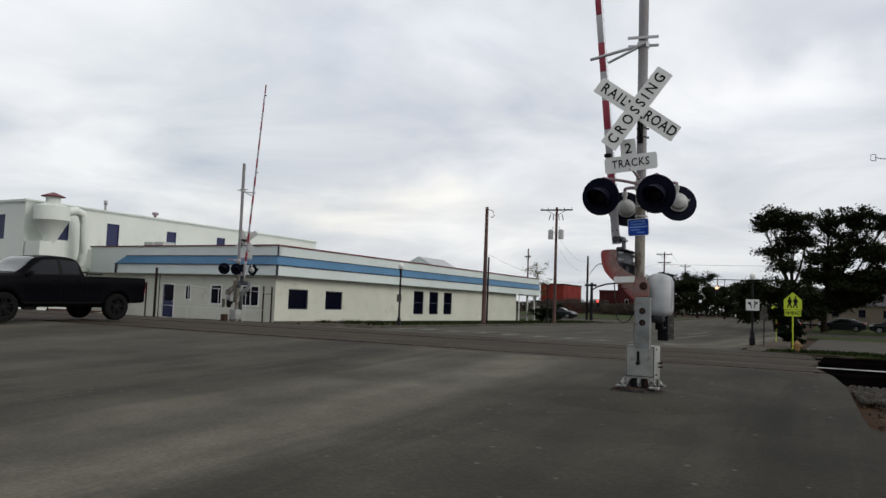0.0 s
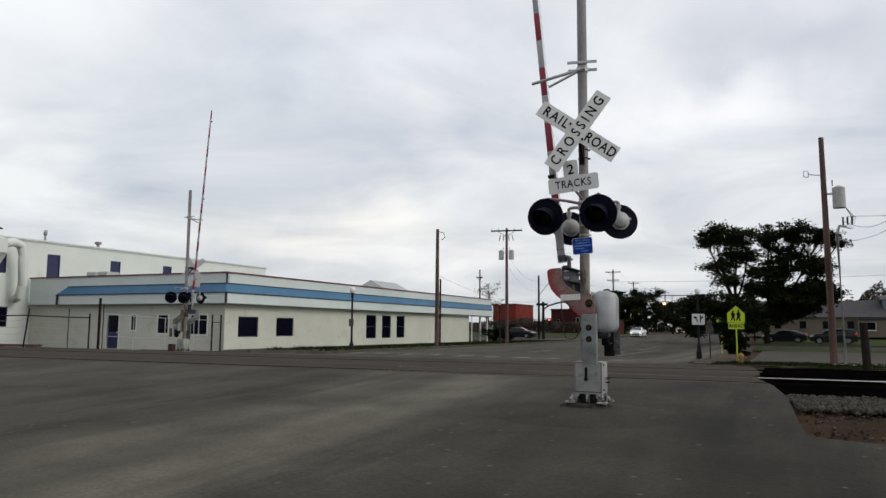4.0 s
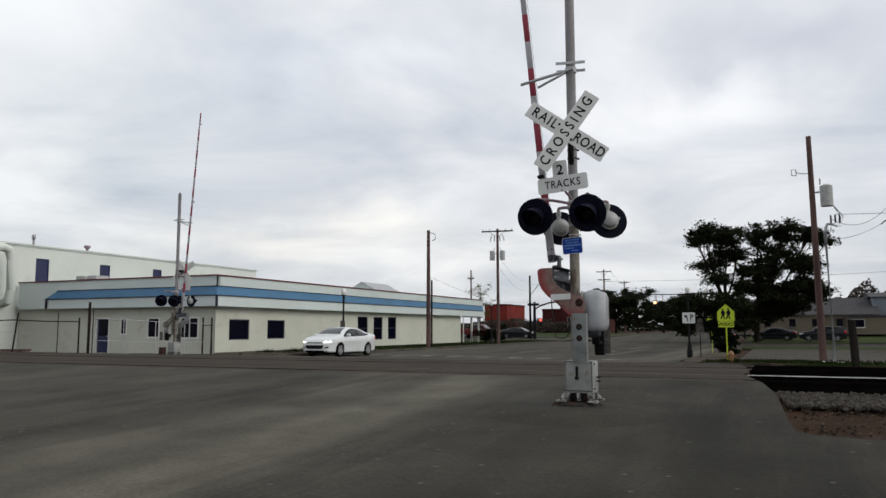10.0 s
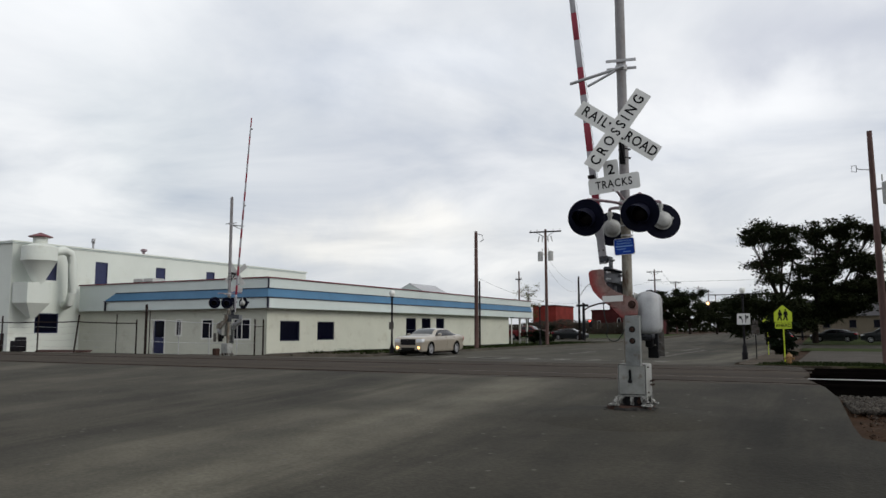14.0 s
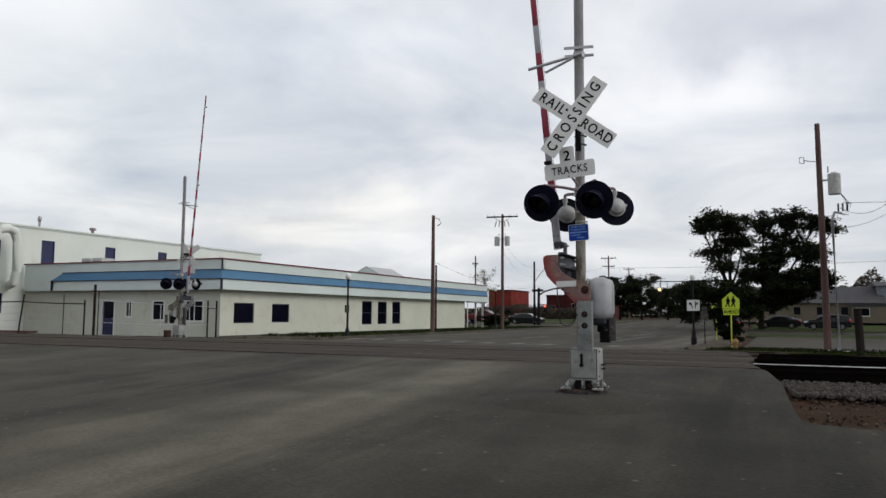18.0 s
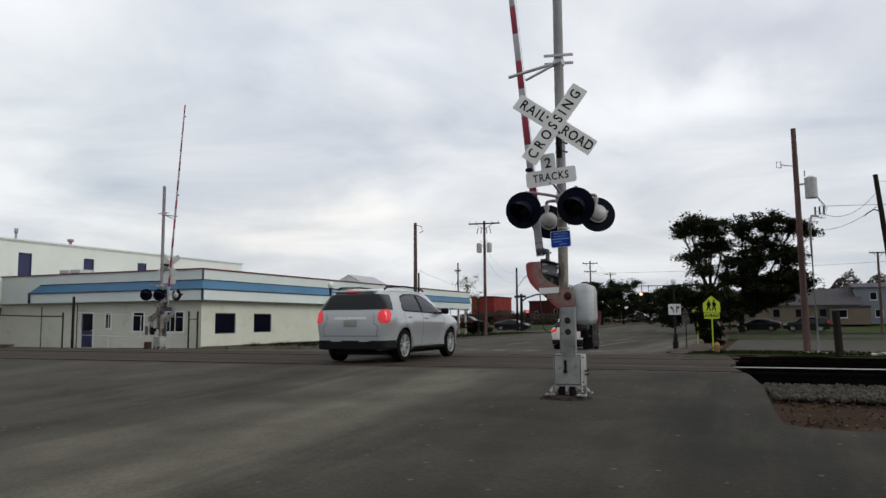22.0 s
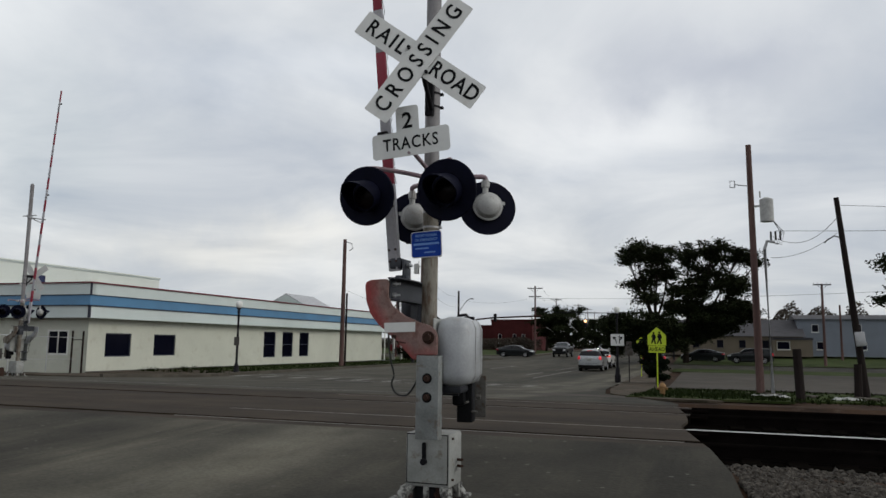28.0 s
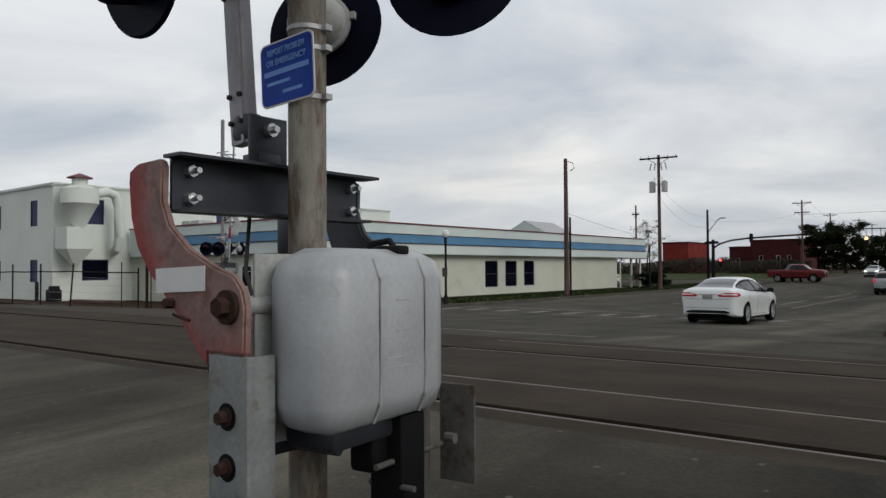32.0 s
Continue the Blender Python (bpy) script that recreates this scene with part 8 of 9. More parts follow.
SEDAN = {
    "kind": "car", "axles": (-1.42, 1.43), "wheel": 0.335, "arch": 0.385, "track": 0.80, "flare": 0.016, "waist": 0.012,
    "y": (-2.43, -2.39, -2.3, -2.1, -1.8, -1.45, -1.0, -0.5, 0.0, 0.4, 0.8, 1.15, 1.4, 1.7, 2.0, 2.22, 2.36, 2.44),
    "w": (0.74, 0.80, 0.85, 0.895, 0.915, 0.922, 0.925, 0.925, 0.925, 0.925, 0.922, 0.92, 0.915, 0.905, 0.87, 0.81, 0.73, 0.60),
    "zs": (0.33, 0.30, 0.27, 0.245, 0.22, 0.2, 0.19, 0.19, 0.19, 0.19, 0.19, 0.19, 0.19, 0.2, 0.21, 0.22, 0.24, 0.30),
    "zb": (0.92, 1.00, 1.03, 1.055, 1.05, 1.04, 1.02, 1.0, 0.98, 0.97, 0.96, 0.95, 0.94, 0.915, 0.87, 0.80, 0.72, 0.62),
    "zt": (0.97, 1.07, 1.115, 1.135, 1.20, 1.32, 1.425, 1.47, 1.477, 1.45, 1.33, 1.10, 1.03, 0.985, 0.925, 0.86, 0.78, 0.66),
    "wt": (0.62, 0.68, 0.70, 0.70, 0.64, 0.58, 0.56, 0.57, 0.58, 0.59, 0.62, 0.72, 0.76, 0.77, 0.74, 0.68, 0.6, 0.48),
    "side_glass": ((((-1.72, 1.13), (-1.35, 1.065), (-0.9, 1.04), (0.0, 1.005), (1.0, 0.985)), ((-1.72, 1.14), (-1.45, 1.235), (-1.1, 1.325), (-0.7, 1.375), (-0.25, 1.39), (0.15, 1.36), (0.5, 1.27), (0.8, 1.13), (1.0, 0.995)), ((-1.62, -1.30), (-1.25, -0.42), (-0.28, 0.74)), "dark tinted side window"),),
    "screens": (("windscreen", 1.13, 0.42, 0.9, "dark raked windscreen"), ("rear_window", -1.98, -1.05, 0.9, "grey fast-sloping rear window")),
    "plates": (
        ("boot_trim", CHROME, "rear", ((-0.3, 0.925), (0.3, 0.925)), ((-0.3, 0.945), (0.3, 0.945)), "bright strip across the boot"),
        ("rear_diffuser", TRIM_K, "rear", ((-0.66, 0.36), (0.66, 0.36)), ((-0.66, 0.41), (-0.55, 0.45), (0.55, 0.45), (0.66, 0.41)), "black lower bumper insert"),
        ("grille", TRIM_K, "front", ((-0.42, 0.42), (0.42, 0.42)), ((-0.42, 0.6), (-0.3, 0.64), (0.3, 0.64), (0.42, 0.6)), "black grille"),
    ),
    "wraps": (("tail_light", "tail", -1, ((0.865, 0.36, -2.24), (0.92, 0.30, -2.06), (0.99, 0.54, -2.16)), "slim wraparound red tail light"), ("tail_lens", HEAD, -1, ((0.915, 0.44, -2.30), (0.935, 0.40, -2.24), (0.955, 0.46, -2.28)), "clear lens inside the tail light"), ("headlight", "head", 1, ((0.69, 0.50, 2.26), (0.74, 0.46, 2.0), (0.80, 0.66, 1.94)), "slim wraparound headlight")),
    "flanks": (("sill_trim", "body", ((-0.95, 0.245), (0.95, 0.245)), ((-0.95, 0.29), (0.95, 0.275)), "raised sill"),),
    "mirror": (0.82, 1.0), "mirror_mat": TRIM_K, "handles": ((-0.16, 0.895), (-1.12, 0.925)), "seams": door_lines(0.98, -0.33, -1.3, 0.30, 0.98, -1.05),
    "rear_seams": (((-0.78, 0.80), (-0.5, 0.79), (0.5, 0.79), (0.78, 0.80)), ((-0.8, 0.52), (0.8, 0.52))), "plate": 0.86,
}
COMPACT = dict(
    SEDAN, axles=(-1.35, 1.35), wheel=0.33, arch=0.378, track=0.775,
    y=tuple(v_ * 0.955 for v_ in SEDAN["y"]), w=tuple(v_ * 0.972 for v_ in SEDAN["w"]),
    zt=(0.98, 1.08, 1.12, 1.14, 1.19, 1.29, 1.40, 1.45, 1.458, 1.43, 1.31, 1.10, 1.04, 1.0, 0.945, 0.88, 0.80, 0.68),
    side_glass=((((-1.5, 1.10), (-1.1, 1.045), (0.0, 1.0), (0.98, 0.985)), ((-1.5, 1.115), (-1.25, 1.20), (-0.9, 1.30), (-0.5, 1.355), (-0.1, 1.365), (0.25, 1.32), (0.55, 1.22), (0.98, 0.995)), ((-1.44, -0.42), (-0.30, 0.76)), "tinted side window"),),
    screens=(("windscreen", 1.09, 0.42, 0.9, "greenish raked windscreen"), ("rear_window", -1.85, -1.02, 0.88, "dark rear window")),
    plates=(
        ("upper_grille", TRIM_K, "front", ((-0.46, 0.655), (0.46, 0.655)), ((-0.46, 0.675), (-0.3, 0.70), (0.3, 0.70), (0.46, 0.675)), "slim black upper grille"),
        ("grille", TRIM_K, "front", ((-0.50, 0.44), (-0.4, 0.38), (0.4, 0.38), (0.50, 0.44)), ((-0.50, 0.56), (0.50, 0.56)), "black lower grille"),
        ("fog_bezel", TRIM_K, "front", ((0.55, 0.40), (0.72, 0.43)), ((0.55, 0.44), (0.72, 0.50)), "black fog lamp bezel"),
        ("chin", TRIM_K, "front", ((-0.66, 0.245), (0.66, 0.245)), ((-0.66, 0.29), (0.66, 0.29)), "black chin spoiler"),
    ),
    wraps=(("tail_light", "tail", -1, ((0.83, 0.46, -2.1), (0.9, 0.42, -1.98), (0.985, 0.5, -2.05)), "red tail light"), ("headlight", "head", 1, ((0.69, 0.55, 2.16), (0.72, 0.5, 2.06), (0.75, 0.58, 2.02)), "lit headlight"), ("headlight_end", HEAD, 1, ((0.74, 0.60, 2.03), (0.78, 0.66, 1.86), (0.815, 0.74, 1.8)), "clear end of the headlight")),
    flanks=(),
    mirror=(0.76, 1.0), mirror_mat=None, handles=((-0.18, 0.90), (-1.05, 0.925)), seams=door_lines(0.93, -0.33, -1.22, 0.30, 0.98, -0.98), plate=0.80)
COMPACT.pop("mirror_mat")
TANSEDAN = dict(
    SEDAN, axles=(-1.5, 1.55), wheel=0.365, arch=0.41, track=0.81, waist=0.0, flare=0.02,
    y=(-2.52, -2.49, -2.42, -2.2, -1.85, -1.45, -1.1, -0.6, 0.0, 0.4, 0.75, 1.05, 1.4, 1.75, 2.1, 2.35, 2.44, 2.47),
    w=(0.80, 0.86, 0.90, 0.925, 0.938, 0.94, 0.94, 0.94, 0.94, 0.94, 0.94, 0.94, 0.938, 0.935, 0.925, 0.90, 0.86, 0.80),
    zb=(0.96, 1.02, 1.06, 1.08, 1.075, 1.065, 1.06, 1.05, 1.04, 1.035, 1.03, 1.02, 1.01, 1.0, 0.975, 0.94, 0.90, 0.84),
    zt=(1.0, 1.07, 1.10, 1.13, 1.16, 1.30, 1.43, 1.485, 1.49, 1.46, 1.33, 1.14, 1.10, 1.08, 1.05, 1.0, 0.94, 0.87),
    wt=(0.7, 0.74, 0.76, 0.76, 0.70, 0.61, 0.59, 0.59, 0.60, 0.61, 0.65, 0.76, 0.80, 0.81, 0.80, 0.77, 0.72, 0.66),
    side_glass=((((-1.62, 1.12), (-1.2, 1.09), (0.0, 1.07), (0.92, 1.055)), ((-1.62, 1.13), (-1.4, 1.25), (-1.1, 1.345), (-0.6, 1.385), (0.0, 1.385), (0.35, 1.33), (0.65, 1.2), (0.92, 1.065)), ((-1.52, -0.40), (-0.28, 0.70)), "tinted shallow side window"),),
    screens=(("windscreen", 1.0, 0.42, 0.9, "windscreen mirroring the grey sky"), ("rear_window", -1.82, -1.2, 0.88, "dark rear window")),
    plates=(
        ("grille", IRON, "front", ((-0.46, 0.58), (0.46, 0.58)), ((-0.46, 0.90), (0.46, 0.90)), "dark mesh grille"),
        ("lower_grille", TRIM_K, "front", ((-0.42, 0.30), (0.42, 0.30)), ((-0.42, 0.44), (0.42, 0.44)), "black lower grille"),
    ),
    wraps=(("tail_light", "tail", -1, ((0.78, 0.68, -2.4), (1.02, 0.68, -2.36)), "upright red tail light"), ("headlight", "head", 1, ((0.72, 0.52, 2.36), (0.80, 0.50, 2.28), (0.90, 0.52, 2.26)), "clear headlight")),
    flanks=(),
    fogs=((0.66, 0.44, 0.075, FOG_ON),), mirror=(0.72, 1.08), mirror_mat=W_TAN, handles=((-0.15, 0.96), (-1.15, 0.975)), handle_mat=CHROME, seams=door_lines(0.95, -0.33, -1.35, 0.30, 1.03, -1.08), plate=0.86)
SUV = {
    "kind": "car", "axles": (-1.43, 1.43), "wheel": 0.37, "arch": 0.425, "track": 0.81, "flare": 0.04, "flare_w": 0.14, "waist": 0.018,
    "y": (-2.37, -2.345, -2.30, -2.22, -2.12, -1.95, -1.6, -1.0, -0.4, 0.1, 0.45, 0.8, 1.15, 1.4, 1.7, 2.0, 2.22, 2.34, 2.40),
    "w": (0.80, 0.85, 0.885, 0.905, 0.915, 0.922, 0.925, 0.92, 0.915, 0.915, 0.915, 0.915, 0.915, 0.915, 0.905, 0.875, 0.82, 0.74, 0.62),
    "zs": (0.29, 0.285, 0.28, 0.28, 0.28, 0.28, 0.26, 0.24, 0.24, 0.24, 0.24, 0.24, 0.24, 0.25, 0.26, 0.27, 0.29, 0.32, 0.36),
    "zb": (1.04, 1.10, 1.14, 1.16, 1.165, 1.165, 1.15, 1.13, 1.11, 1.10, 1.09, 1.08, 1.07, 1.06, 1.03, 0.97, 0.90, 0.82, 0.74),
    "zt": (1.10, 1.20, 1.36, 1.53, 1.60, 1.64, 1.675, 1.70, 1.70, 1.685, 1.64, 1.48, 1.22, 1.17, 1.12, 1.05, 0.98, 0.90, 0.80),
    "wt": (0.70, 0.68, 0.66, 0.64, 0.635, 0.63, 0.625, 0.62, 0.62, 0.62, 0.625, 0.66, 0.76, 0.79, 0.79, 0.76, 0.70, 0.62, 0.5),
    "side_glass": (
        (((-1.44, 1.20), (-1.40, 1.165), (-0.4, 1.145), (1.0, 1.11)), ((-1.44, 1.22), (-1.36, 1.40), (-1.25, 1.50), (-0.95, 1.555), (-0.4, 1.575), (0.0, 1.55), (0.35, 1.45), (0.7, 1.28), (1.0, 1.12)), ((-1.38, -0.40), (-0.27, 0.78)), "tinted side window"),
    ),
    "screens": (("windscreen", 1.14, 0.46, 0.9, "dark windscreen"),),
    "plates": (
        ("tailgate_bar", CHROME, "rear", ((-0.42, 0.965), (0.42, 0.965)), ((-0.42, 1.01), (-0.36, 1.03), (0.36, 1.03), (0.42, 1.01)), "bright bar over the plate"),
        ("bumper_strip", "body", "rear", ((-0.50, 0.475), (0.50, 0.475)), ((-0.48, 0.51), (0.48, 0.51)), "silver bumper strip"),
        ("grille", TRIM_K, "front", ((-0.42, 0.42), (0.42, 0.42)), ((-0.42, 0.82), (0.42, 0.82)), "black grille"),
    ),
    "wraps": (
        ("rear_window", CAR_GLASS, -1, ((1.185, 0.0, -1.97), (1.30, 0.0, -1.90), (1.42, 0.0, -1.82), (1.535, 0.0, -1.74)), "dark wraparound tailgate window"),
        ("tail_light", "tail", -1, ((0.89, 0.76, -2.24), (0.95, 0.705, -2.18), (1.08, 0.70, -2.10), (1.19, 0.76, -2.14)), "large red tail light"),
        ("rear_bumper", TRIM_K, -1, ((0.30, 0.0, -1.87), (0.40, 0.0, -1.87), (0.50, 0.0, -1.87)), "black lower bumper"),
        ("headlight", "head", 1, ((0.76, 0.44, 2.28), (0.84, 0.42, 2.0), (0.92, 0.60, 1.9)), "wraparound headlight"),
    ),
    "flanks": (
        ("sill_trim", TRIM_K, ((-0.985, 0.25), (0.985, 0.25)), ((-0.985, 0.335), (0.985, 0.335)), "black sill"),
    ),
    "mirror": (0.86, 1.13), "mirror_mat": TRIM_K, "handles": ((-0.12, 1.0), (-1.1, 1.02)), "seams": door_lines(1.02, -0.33, -1.42, 0.36, 1.12, -1.0),
    "rear_seams": (((-0.72, 0.60), (0.72, 0.60)), ((-0.66, 0.62), (-0.70, 0.8), (-0.60, 0.88), (-0.60, 1.12)), ((0.66, 0.62), (0.70, 0.8), (0.60, 0.88), (0.60, 1.12))), "plate": 0.885,
    "rack": (0.60, ((-1.85, 1.655), (-1.75, 1.71), (-0.8, 1.755), (0.15, 1.735), (0.32, 1.675))), "spoiler": (0.53, -2.10, 1.60),
}
SUV_SLIM = dict(
    SUV, flare=0.022, flare_w=0.1, lips=0.055, mirror=(0.86, 1.12),
    zt=tuple(z_ - 0.025 if z_ > 1.4 else z_ for z_ in SUV["zt"]),
    side_glass=(
        (((-1.42, 1.24), (-1.36, 1.20), (-0.4, 1.15), (1.02, 1.10)), ((-1.42, 1.26), (-1.3, 1.45), (-1.15, 1.525), (-0.7, 1.555), (-0.3, 1.55), (0.1, 1.50), (0.5, 1.36), (1.02, 1.11)), ((-1.36, -0.38), (-0.25, 0.80)), "dark tinted side window"),
    ),
    plates=(
        ("tailgate_strip", TRIM_K, "rear", ((-0.42, 1.0), (0.42, 1.0)), ((-0.42, 1.02), (0.42, 1.02)), "dark strip between the tail lights"),
        ("bumper_reflector", TAIL, "rear", ((0.52, 0.575), (0.76, 0.58)), ((0.52, 0.595), (0.76, 0.605)), "red bumper reflector"),
        ("grille", TRIM_K, "front", ((-0.42, 0.42), (0.42, 0.42)), ((-0.42, 0.80), (0.42, 0.80)), "black grille"),
    ),
    wraps=(
        ("rear_window", CAR_GLASS, -1, ((1.225, 0.0, -2.06), (1.30, 0.0, -1.88), (1.42, 0.0, -1.72), (1.525, 0.0, -1.60)), "dark wraparound tailgate window"),
        ("tail_light", "tail", -1, ((0.985, 0.56, -2.2), (1.05, 0.54, -2.08), (1.13, 0.70, -2.06)), "slim lit tail light"),
        ("rear_bumper", TRIM_K, -1, ((0.30, 0.0, -1.87), (0.42, 0.0, -1.87), (0.55, 0.0, -1.87)), "black lower bumper"),
        ("headlight", "head", 1, ((0.82, 0.44, 2.28), (0.87, 0.42, 2.0), (0.92, 0.60, 1.9)), "slim wraparound headlight"),
    ),
    flanks=(
        ("sill_trim", TRIM_K, ((-0.985, 0.25), (0.985, 0.25)), ((-0.985, 0.40), (0.985, 0.40)), "black sill cladding"),
        ("front_corner", TRIM_K, ((1.87, 0.30), (2.3, 0.34)), ((1.87, 0.50), (2.3, 0.46)), "black front corner"),
    ),
    plate=0.92, spoiler=(0.53, -2.08, 1.58), rack=(0.60, ((-1.85, 1.63), (-1.75, 1.69), (-0.8, 1.735), (0.15, 1.715), (0.32, 1.65))))
PICKUP = {
    "kind": "pickup truck", "axles": (-1.85, 1.75), "wheel": 0.42, "arch": 0.49, "track": 0.87, "flare": 0.035, "flare_w": 0.12,
    "y": (-2.95, -2.92, -2.85, -2.0, -0.80, -0.74, -0.70, -0.62, -0.4, 0.2, 0.75, 1.15, 1.4, 1.9, 2.5, 2.75, 2.85),
    "w": (0.92, 0.96, 0.975, 0.98, 0.98, 0.98, 0.98, 0.98, 0.98, 0.98, 0.98, 0.98, 0.98, 0.97, 0.94, 0.88, 0.8),
    "zs": (0.60, 0.56, 0.54, 0.52, 0.48, 0.48, 0.48, 0.48, 0.48, 0.48, 0.48, 0.48, 0.48, 0.5, 0.5, 0.52, 0.58),
    "zb": (1.28, 1.32, 1.34, 1.345, 1.335, 1.33, 1.33, 1.33, 1.33, 1.32, 1.31, 1.30, 1.29, 1.27, 1.22, 1.14, 1.05),
    "zt": (1.29, 1.33, 1.35, 1.36, 1.35, 1.36, 1.50, 1.80, 1.91, 1.94, 1.87, 1.56, 1.41, 1.37, 1.31, 1.22, 1.12),
    "wt": (0.88, 0.92, 0.93, 0.93, 0.92, 0.90, 0.82, 0.73, 0.70, 0.70, 0.71, 0.78, 0.82, 0.82, 0.78, 0.72, 0.65),
    "side_glass": ((((-0.56, 1.39), (0.0, 1.37), (1.12, 1.35)), ((-0.56, 1.70), (-0.5, 1.78), (0.0, 1.82), (0.55, 1.79), (0.85, 1.62), (1.12, 1.37)), ((-0.52, 0.02), (0.14, 0.98)), "dark side window"),),
    "screens": (("windscreen", 1.36, 0.74, 0.9, "pale windscreen mirroring the sky"), ("rear_window", -0.72, -0.62, 0.85, "dark cab window")),
    "plates": (
        ("tail_light", "tail", "rear", ((0.80, 0.86), (0.94, 0.86)), ((0.80, 1.24), (0.94, 1.24)), "upright red tail light"),
        ("rear_bumper", IRON, "rear", ((-0.90, 0.57), (0.90, 0.57)), ((-0.90, 0.74), (0.90, 0.74)), "dark rear bumper"),
        ("headlight", "head", "front", ((0.5, 0.86), (0.82, 0.88)), ((0.5, 1.04), (0.82, 1.04)), "headlight"),
        ("grille", TRIM_K, "front", ((-0.48, 0.72), (0.48, 0.72)), ((-0.48, 1.06), (0.48, 1.06)), "black grille"),
    ),
    "flanks": (("sill_trim", TRIM_K, ((-1.3, 0.49), (1.2, 0.49)), ((-1.3, 0.56), (1.2, 0.56)), "black sill"),),
    "mirror": (1.08, 1.36), "mirror_mat": TRIM_K, "handles": ((0.22, 1.2), (-0.5, 1.21)), "seams": (((1.22, 0.56), (1.22, 1.3)), ((0.08, 0.56), (0.08, 1.34)), ((-0.58, 0.56), (-0.58, 1.34)), ((-0.76, 0.54), (-0.76, 1.32))), "plate": 0.66,
    "rings": (-0.79, -0.77, -0.75, -0.73, -0.72, -0.71, -0.68, -0.66, -0.64),
    "bars": ((((-0.8, -0.85, 1.34), (-0.8, -0.85, 1.46), (0.8, -0.85, 1.46), (0.8, -0.85, 1.34)), 0.03), (((0.8, -0.85, 1.43), (0.78, -1.4, 1.42)), 0.025), (((-0.8, -0.85, 1.43), (-0.78, -1.4, 1.42)), 0.025)),
}

black_truck = car("pickup_truck", PICKUP, W_BLACK, "matte black crew-cab pickup truck with dark wheels", rim_mat=TRIM_K)
white_compact = car("white_sedan", COMPACT, W_WHITE, "white compact sedan with lit headlights", head=HEAD_ON)
tan_sedan = car("tan_sedan", TANSEDAN, W_TAN, "pale gold sedan with a dark mesh grille and lit fog lamps", spokes=7)
white_suv = car("white_suv", SUV_SLIM, W_PEARL, "pearl white sport utility vehicle with lit tail lights", tail=TAIL_ON, rack=GALV)
silver_suv = car("silver_suv", SUV, W_SILVER, "silver sport utility vehicle with black roof rails", tail=TAIL_DIM, rack=TRIM_K)
white_sedan = car("white_sedan", SEDAN, W_WHITE, "white midsize sedan with red tail lights and five-spoke wheels")
red_truck = car("pickup_truck", PICKUP, W_RED, "dark red pickup truck waiting at the side street")
dark_sedan = car("dark_sedan", SEDAN, W_DARK, "dark sedan on the cross street")
dark_truck = car("pickup_truck", PICKUP, W_DARK, "black pickup truck at the junction")
far_car = car("oncoming_car", SEDAN, W_SILVER, "silver car far down the street with headlights on", head=HEAD_ON)
for x, y, r_, what in ((-0.1, 97.0, 86, "sedan"), (4.9, 94.5, 88, "suv"), (-4.0, 70.5, 4, "suv"), (-34.5, 76.5, 70, "white"), (-60.5, 29.6, 150, "white")):
    if what == "sedan":
        p = car("parked_sedan", SEDAN, W_DARK, "dark sedan parked on the grass edge of the lot")
    elif what == "suv":
        p = car("parked_suv", SUV, W_DARK, "dark sport utility vehicle parked by the lot")
    else:
        p = car("parked_white_car", SEDAN, W_WHITE, "white sedan parked in a yard")
    p.matrix_basis = pose(x, y, gz(x, y) + 0.02, 0, 0, r_)


def drive(ob, rows, rolling=None):
    """Key a vehicle along rows of (seconds, x, y, heading); it follows the ground, and its wheels turn between the two times of rolling."""
    walk(ob, [(t, pose(x, y, gz(x, y) + 0.004, math.degrees(math.atan2(gz(x, y + 1.4) - gz(x, y - 1.4), 2.8)) * math.cos(radians(h)), 0, h)) for t, x, y, h in rows])
    if rolling is None:
        return
    times, way = [r[0] for r in rows], [0.0]
    for p, q in zip(rows, rows[1:]):
        way.append(way[-1] + math.hypot(q[1] - p[1], q[2] - p[2]))
    first, last = frame(rolling[0]), frame(rolling[1])
    for wh in [o for o in ob.children if o.name.split(".")[0] == "wheel"]:
        home, r = wh.matrix_basis.copy(), wh.location.z
        still = Matrix.Translation(home.translation)
        turned, before, keys = 0.0, None, [(0.0, home)]
        for f in range(first, last + 1):
            t = (f - 1) / FPS
            gone = float(np.interp(t, times, way))
            if before is not None:
                # the five spokes repeat every 72 degrees
                turned += math.degrees((gone - before) / r) % 72.0
            before = gone
            if t > 0:
                keys.append((t, still @ pose(0, 0, 0, -turned, 0, 0) @ still.inverted() @ home))
        if keys[-1][0] < 32:
            keys.append((32.0, keys[-1][1]))
        walk(wh, keys)


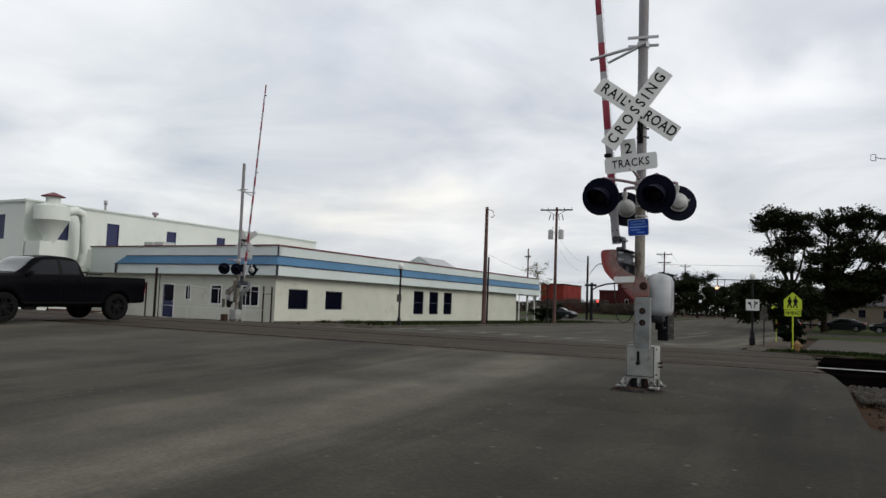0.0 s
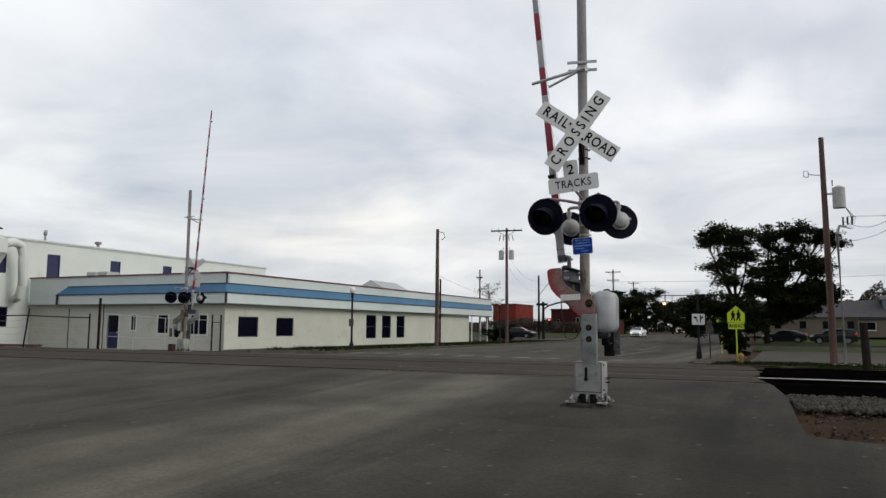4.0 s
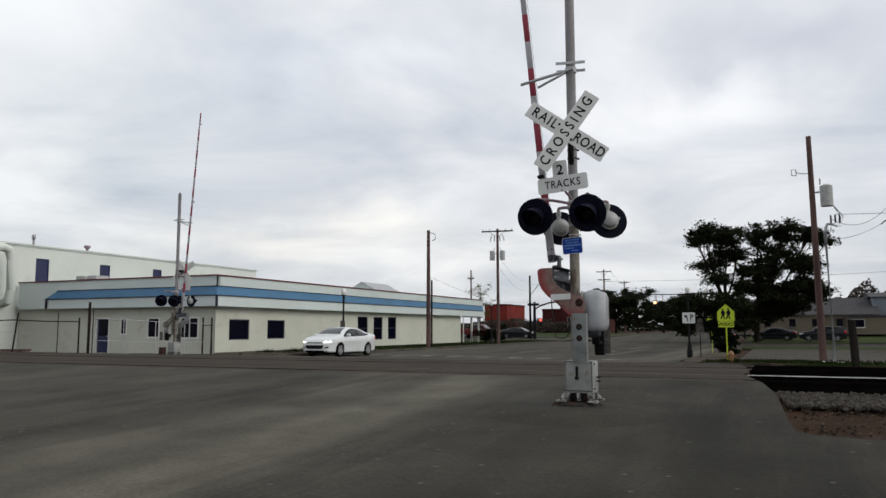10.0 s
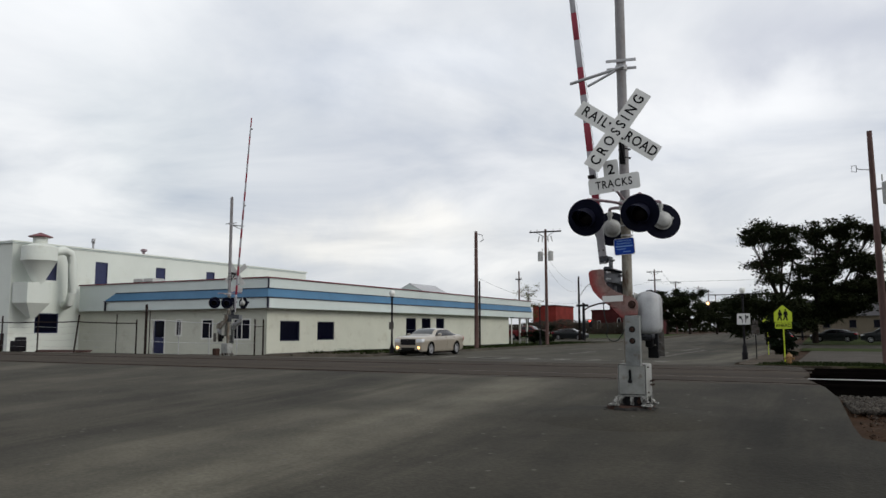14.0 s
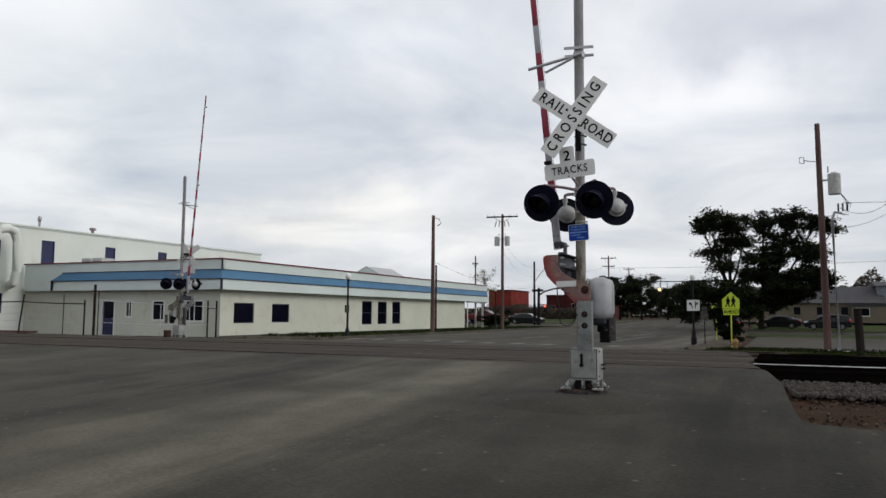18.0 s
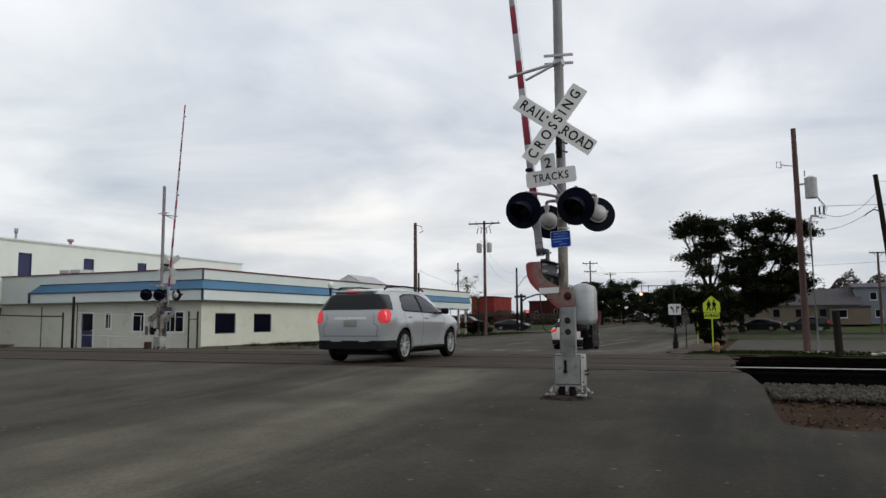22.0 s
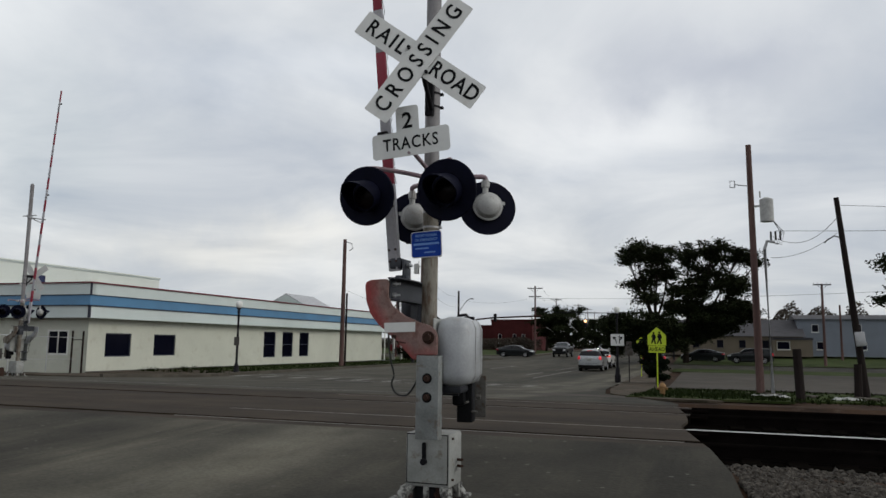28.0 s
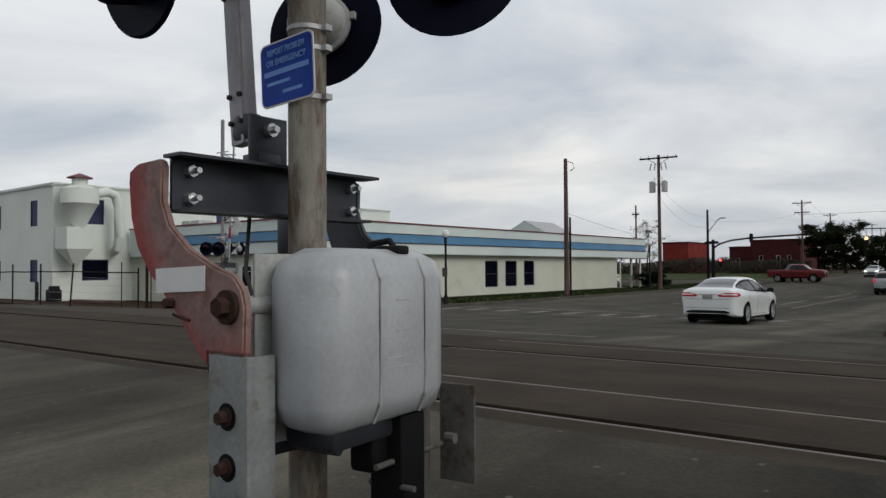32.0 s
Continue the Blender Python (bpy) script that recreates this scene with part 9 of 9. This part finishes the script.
def motions():
    S, N = 180, 0
    drive(black_truck, [(0, -20.95, 14.0, S), (0.3, -21.1, 11.6, S), (0.6, -21.2, 9.0, S), (1.0, -21.2, 5.0, S), (2.5, -21.2, -12, S), (32, -21.2, -330, S)], (0, 1.6))
    drive(white_compact, [(0, -19.8, 172, S), (5, -19.8, 98, S), (6, -19.8, 84, S), (7, -19.95, 70.5, S), (7.5, -20.05, 64.2, S), (8, -20.1, 58.2, S), (8.5, -20.1, 52.4, S), (9, -20.1, 45.8, S), (9.5, -20.1, 39.0, S), (10, -20.1, 32.7, S), (10.5, -20.1, 26.7, S), (11, -20.1, 21.3, S), (11.5, -20.1, 16.1, S), (12, -20.1, 10.5, S), (14, -20.1, -14, S), (32, -20.1, -230, S)], (9.0, 12.6))
    drive(tan_sedan, [(0, -19.0, 204, S), (8, -19.0, 108, S), (10, -19.7, 84.3, S), (11, -20.0, 72.2, S), (11.5, -20.1, 66.2, S), (12, -20.1, 60.0, S), (12.5, -20.1, 54.0, S), (13, -20.1, 48.2, S), (13.5, -20.1, 42.5, S), (14, -20.1, 37.1, S), (14.5, -20.1, 32.2, S), (15, -20.1, 28.2, S), (15.5, -20.1, 24.6, S), (16.5, -20.1, 18.6, S), (17.5, -20.1, 14.0, S), (17.7, -20.1, 12.9, S), (18.2, -20.1, 9.0, S), (19, -20.1, 1.5, S), (32, -20.1, -150, S)], (12.5, 18.6))
    drive(white_suv, [(0, -10.1, -250, N), (18.5, -10.1, -7.0, N), (19.5, -10.1, 8.0, N), (20, -10.1, 15.2, N), (20.5, -10.05, 22.9, N), (21, -9.9, 29.5, N), (21.5, -9.7, 36.0, N), (22, -9.5, 42.5, N), (22.5, -9.4, 48.6, N), (23, -9.4, 54.0, N), (23.5, -9.3, 58.6, N), (24, -9.1, 62.3, N), (24.5, -9.0, 65.2, N), (25, -8.9, 67.6, N), (25.5, -8.8, 69.4, N), (28, -8.7, 73.8, N), (29, -8.6, 75.4, N), (30, -8.6, 77.2, N), (32, -8.6, 80.4, N)], (18.5, 22.5))
    drive(silver_suv, [(0, -7.4, -240, N), (20, -7.4, -8.0, N), (20.5, -7.45, -2.2, N), (21, -7.6, 3.6, 1), (21.5, -7.9, 10.3, 1), (22, -8.2, 16.9, 1), (22.5, -8.55, 23.3, 0.5), (23, -8.7, 29.4, N), (23.5, -8.7, 35.0, N), (24, -8.6, 40.2, N), (24.5, -8.5, 45.0, N), (25, -8.4, 49.2, N), (25.5, -8.35, 52.8, N), (28, -8.3, 64.6, N), (28.5, -8.3, 66.0, N), (29.5, -8.3, 68.6, N), (32, -8.3, 72.2, N)], (20.8, 25.0))
    drive(white_sedan, [(0, -7.6, -265, N), (26.5, -7.6, -10.0, N), (27.5, -7.6, 0.5, N), (28, -7.6, 6.2, N), (28.5, -7.65, 11.25, N), (29, -7.74, 14.86, N), (29.5, -7.76, 18.25, N), (30, -7.7, 21.6, N), (30.5, -7.95, 25.1, N), (31, -8.0, 28.0, N), (31.5, -8.0, 30.8, N), (32, -8.0, 33.6, N)], (27.0, 32.0))
    E = -90
    drive(red_truck, [(0, -75, 96, E), (3, -58, 96, E), (5, -41.5, 96, E), (6, -37.5, 96, E), (27.5, -36.9, 96, E), (28.5, -35, 96, E), (29.5, -31.7, 96, E), (30.5, -27.6, 96, E), (31.5, -22.5, 96, E), (32, -20.2, 96, E)])
    drive(dark_sedan, [(0, -34.6, 98.5, E), (13, -32.1, 98.5, E), (25.5, -30.3, 98.5, E), (27.5, -24.6, 98.5, E), (28, -22.9, 98.5, E), (28.5, -20.7, 98.5, E), (29.5, -15.7, 98.5, E), (32, -1.2, 98.5, E)])
    drive(dark_truck, [(0, -17.5, 330, S), (24, -17.5, 128, S), (27, -17.5, 108, S), (28, -17.6, 103, S), (29.5, -17.9, 101, S), (30.5, -18.8, 100, S), (31.5, -20.2, 99, S), (32, -20.8, 98, S)])
    drive(far_car, [(0, -16.4, 190, S), (10, -16.4, 172, S), (24, -16.4, 150, S), (32, -16.4, 120, S)])


motions()
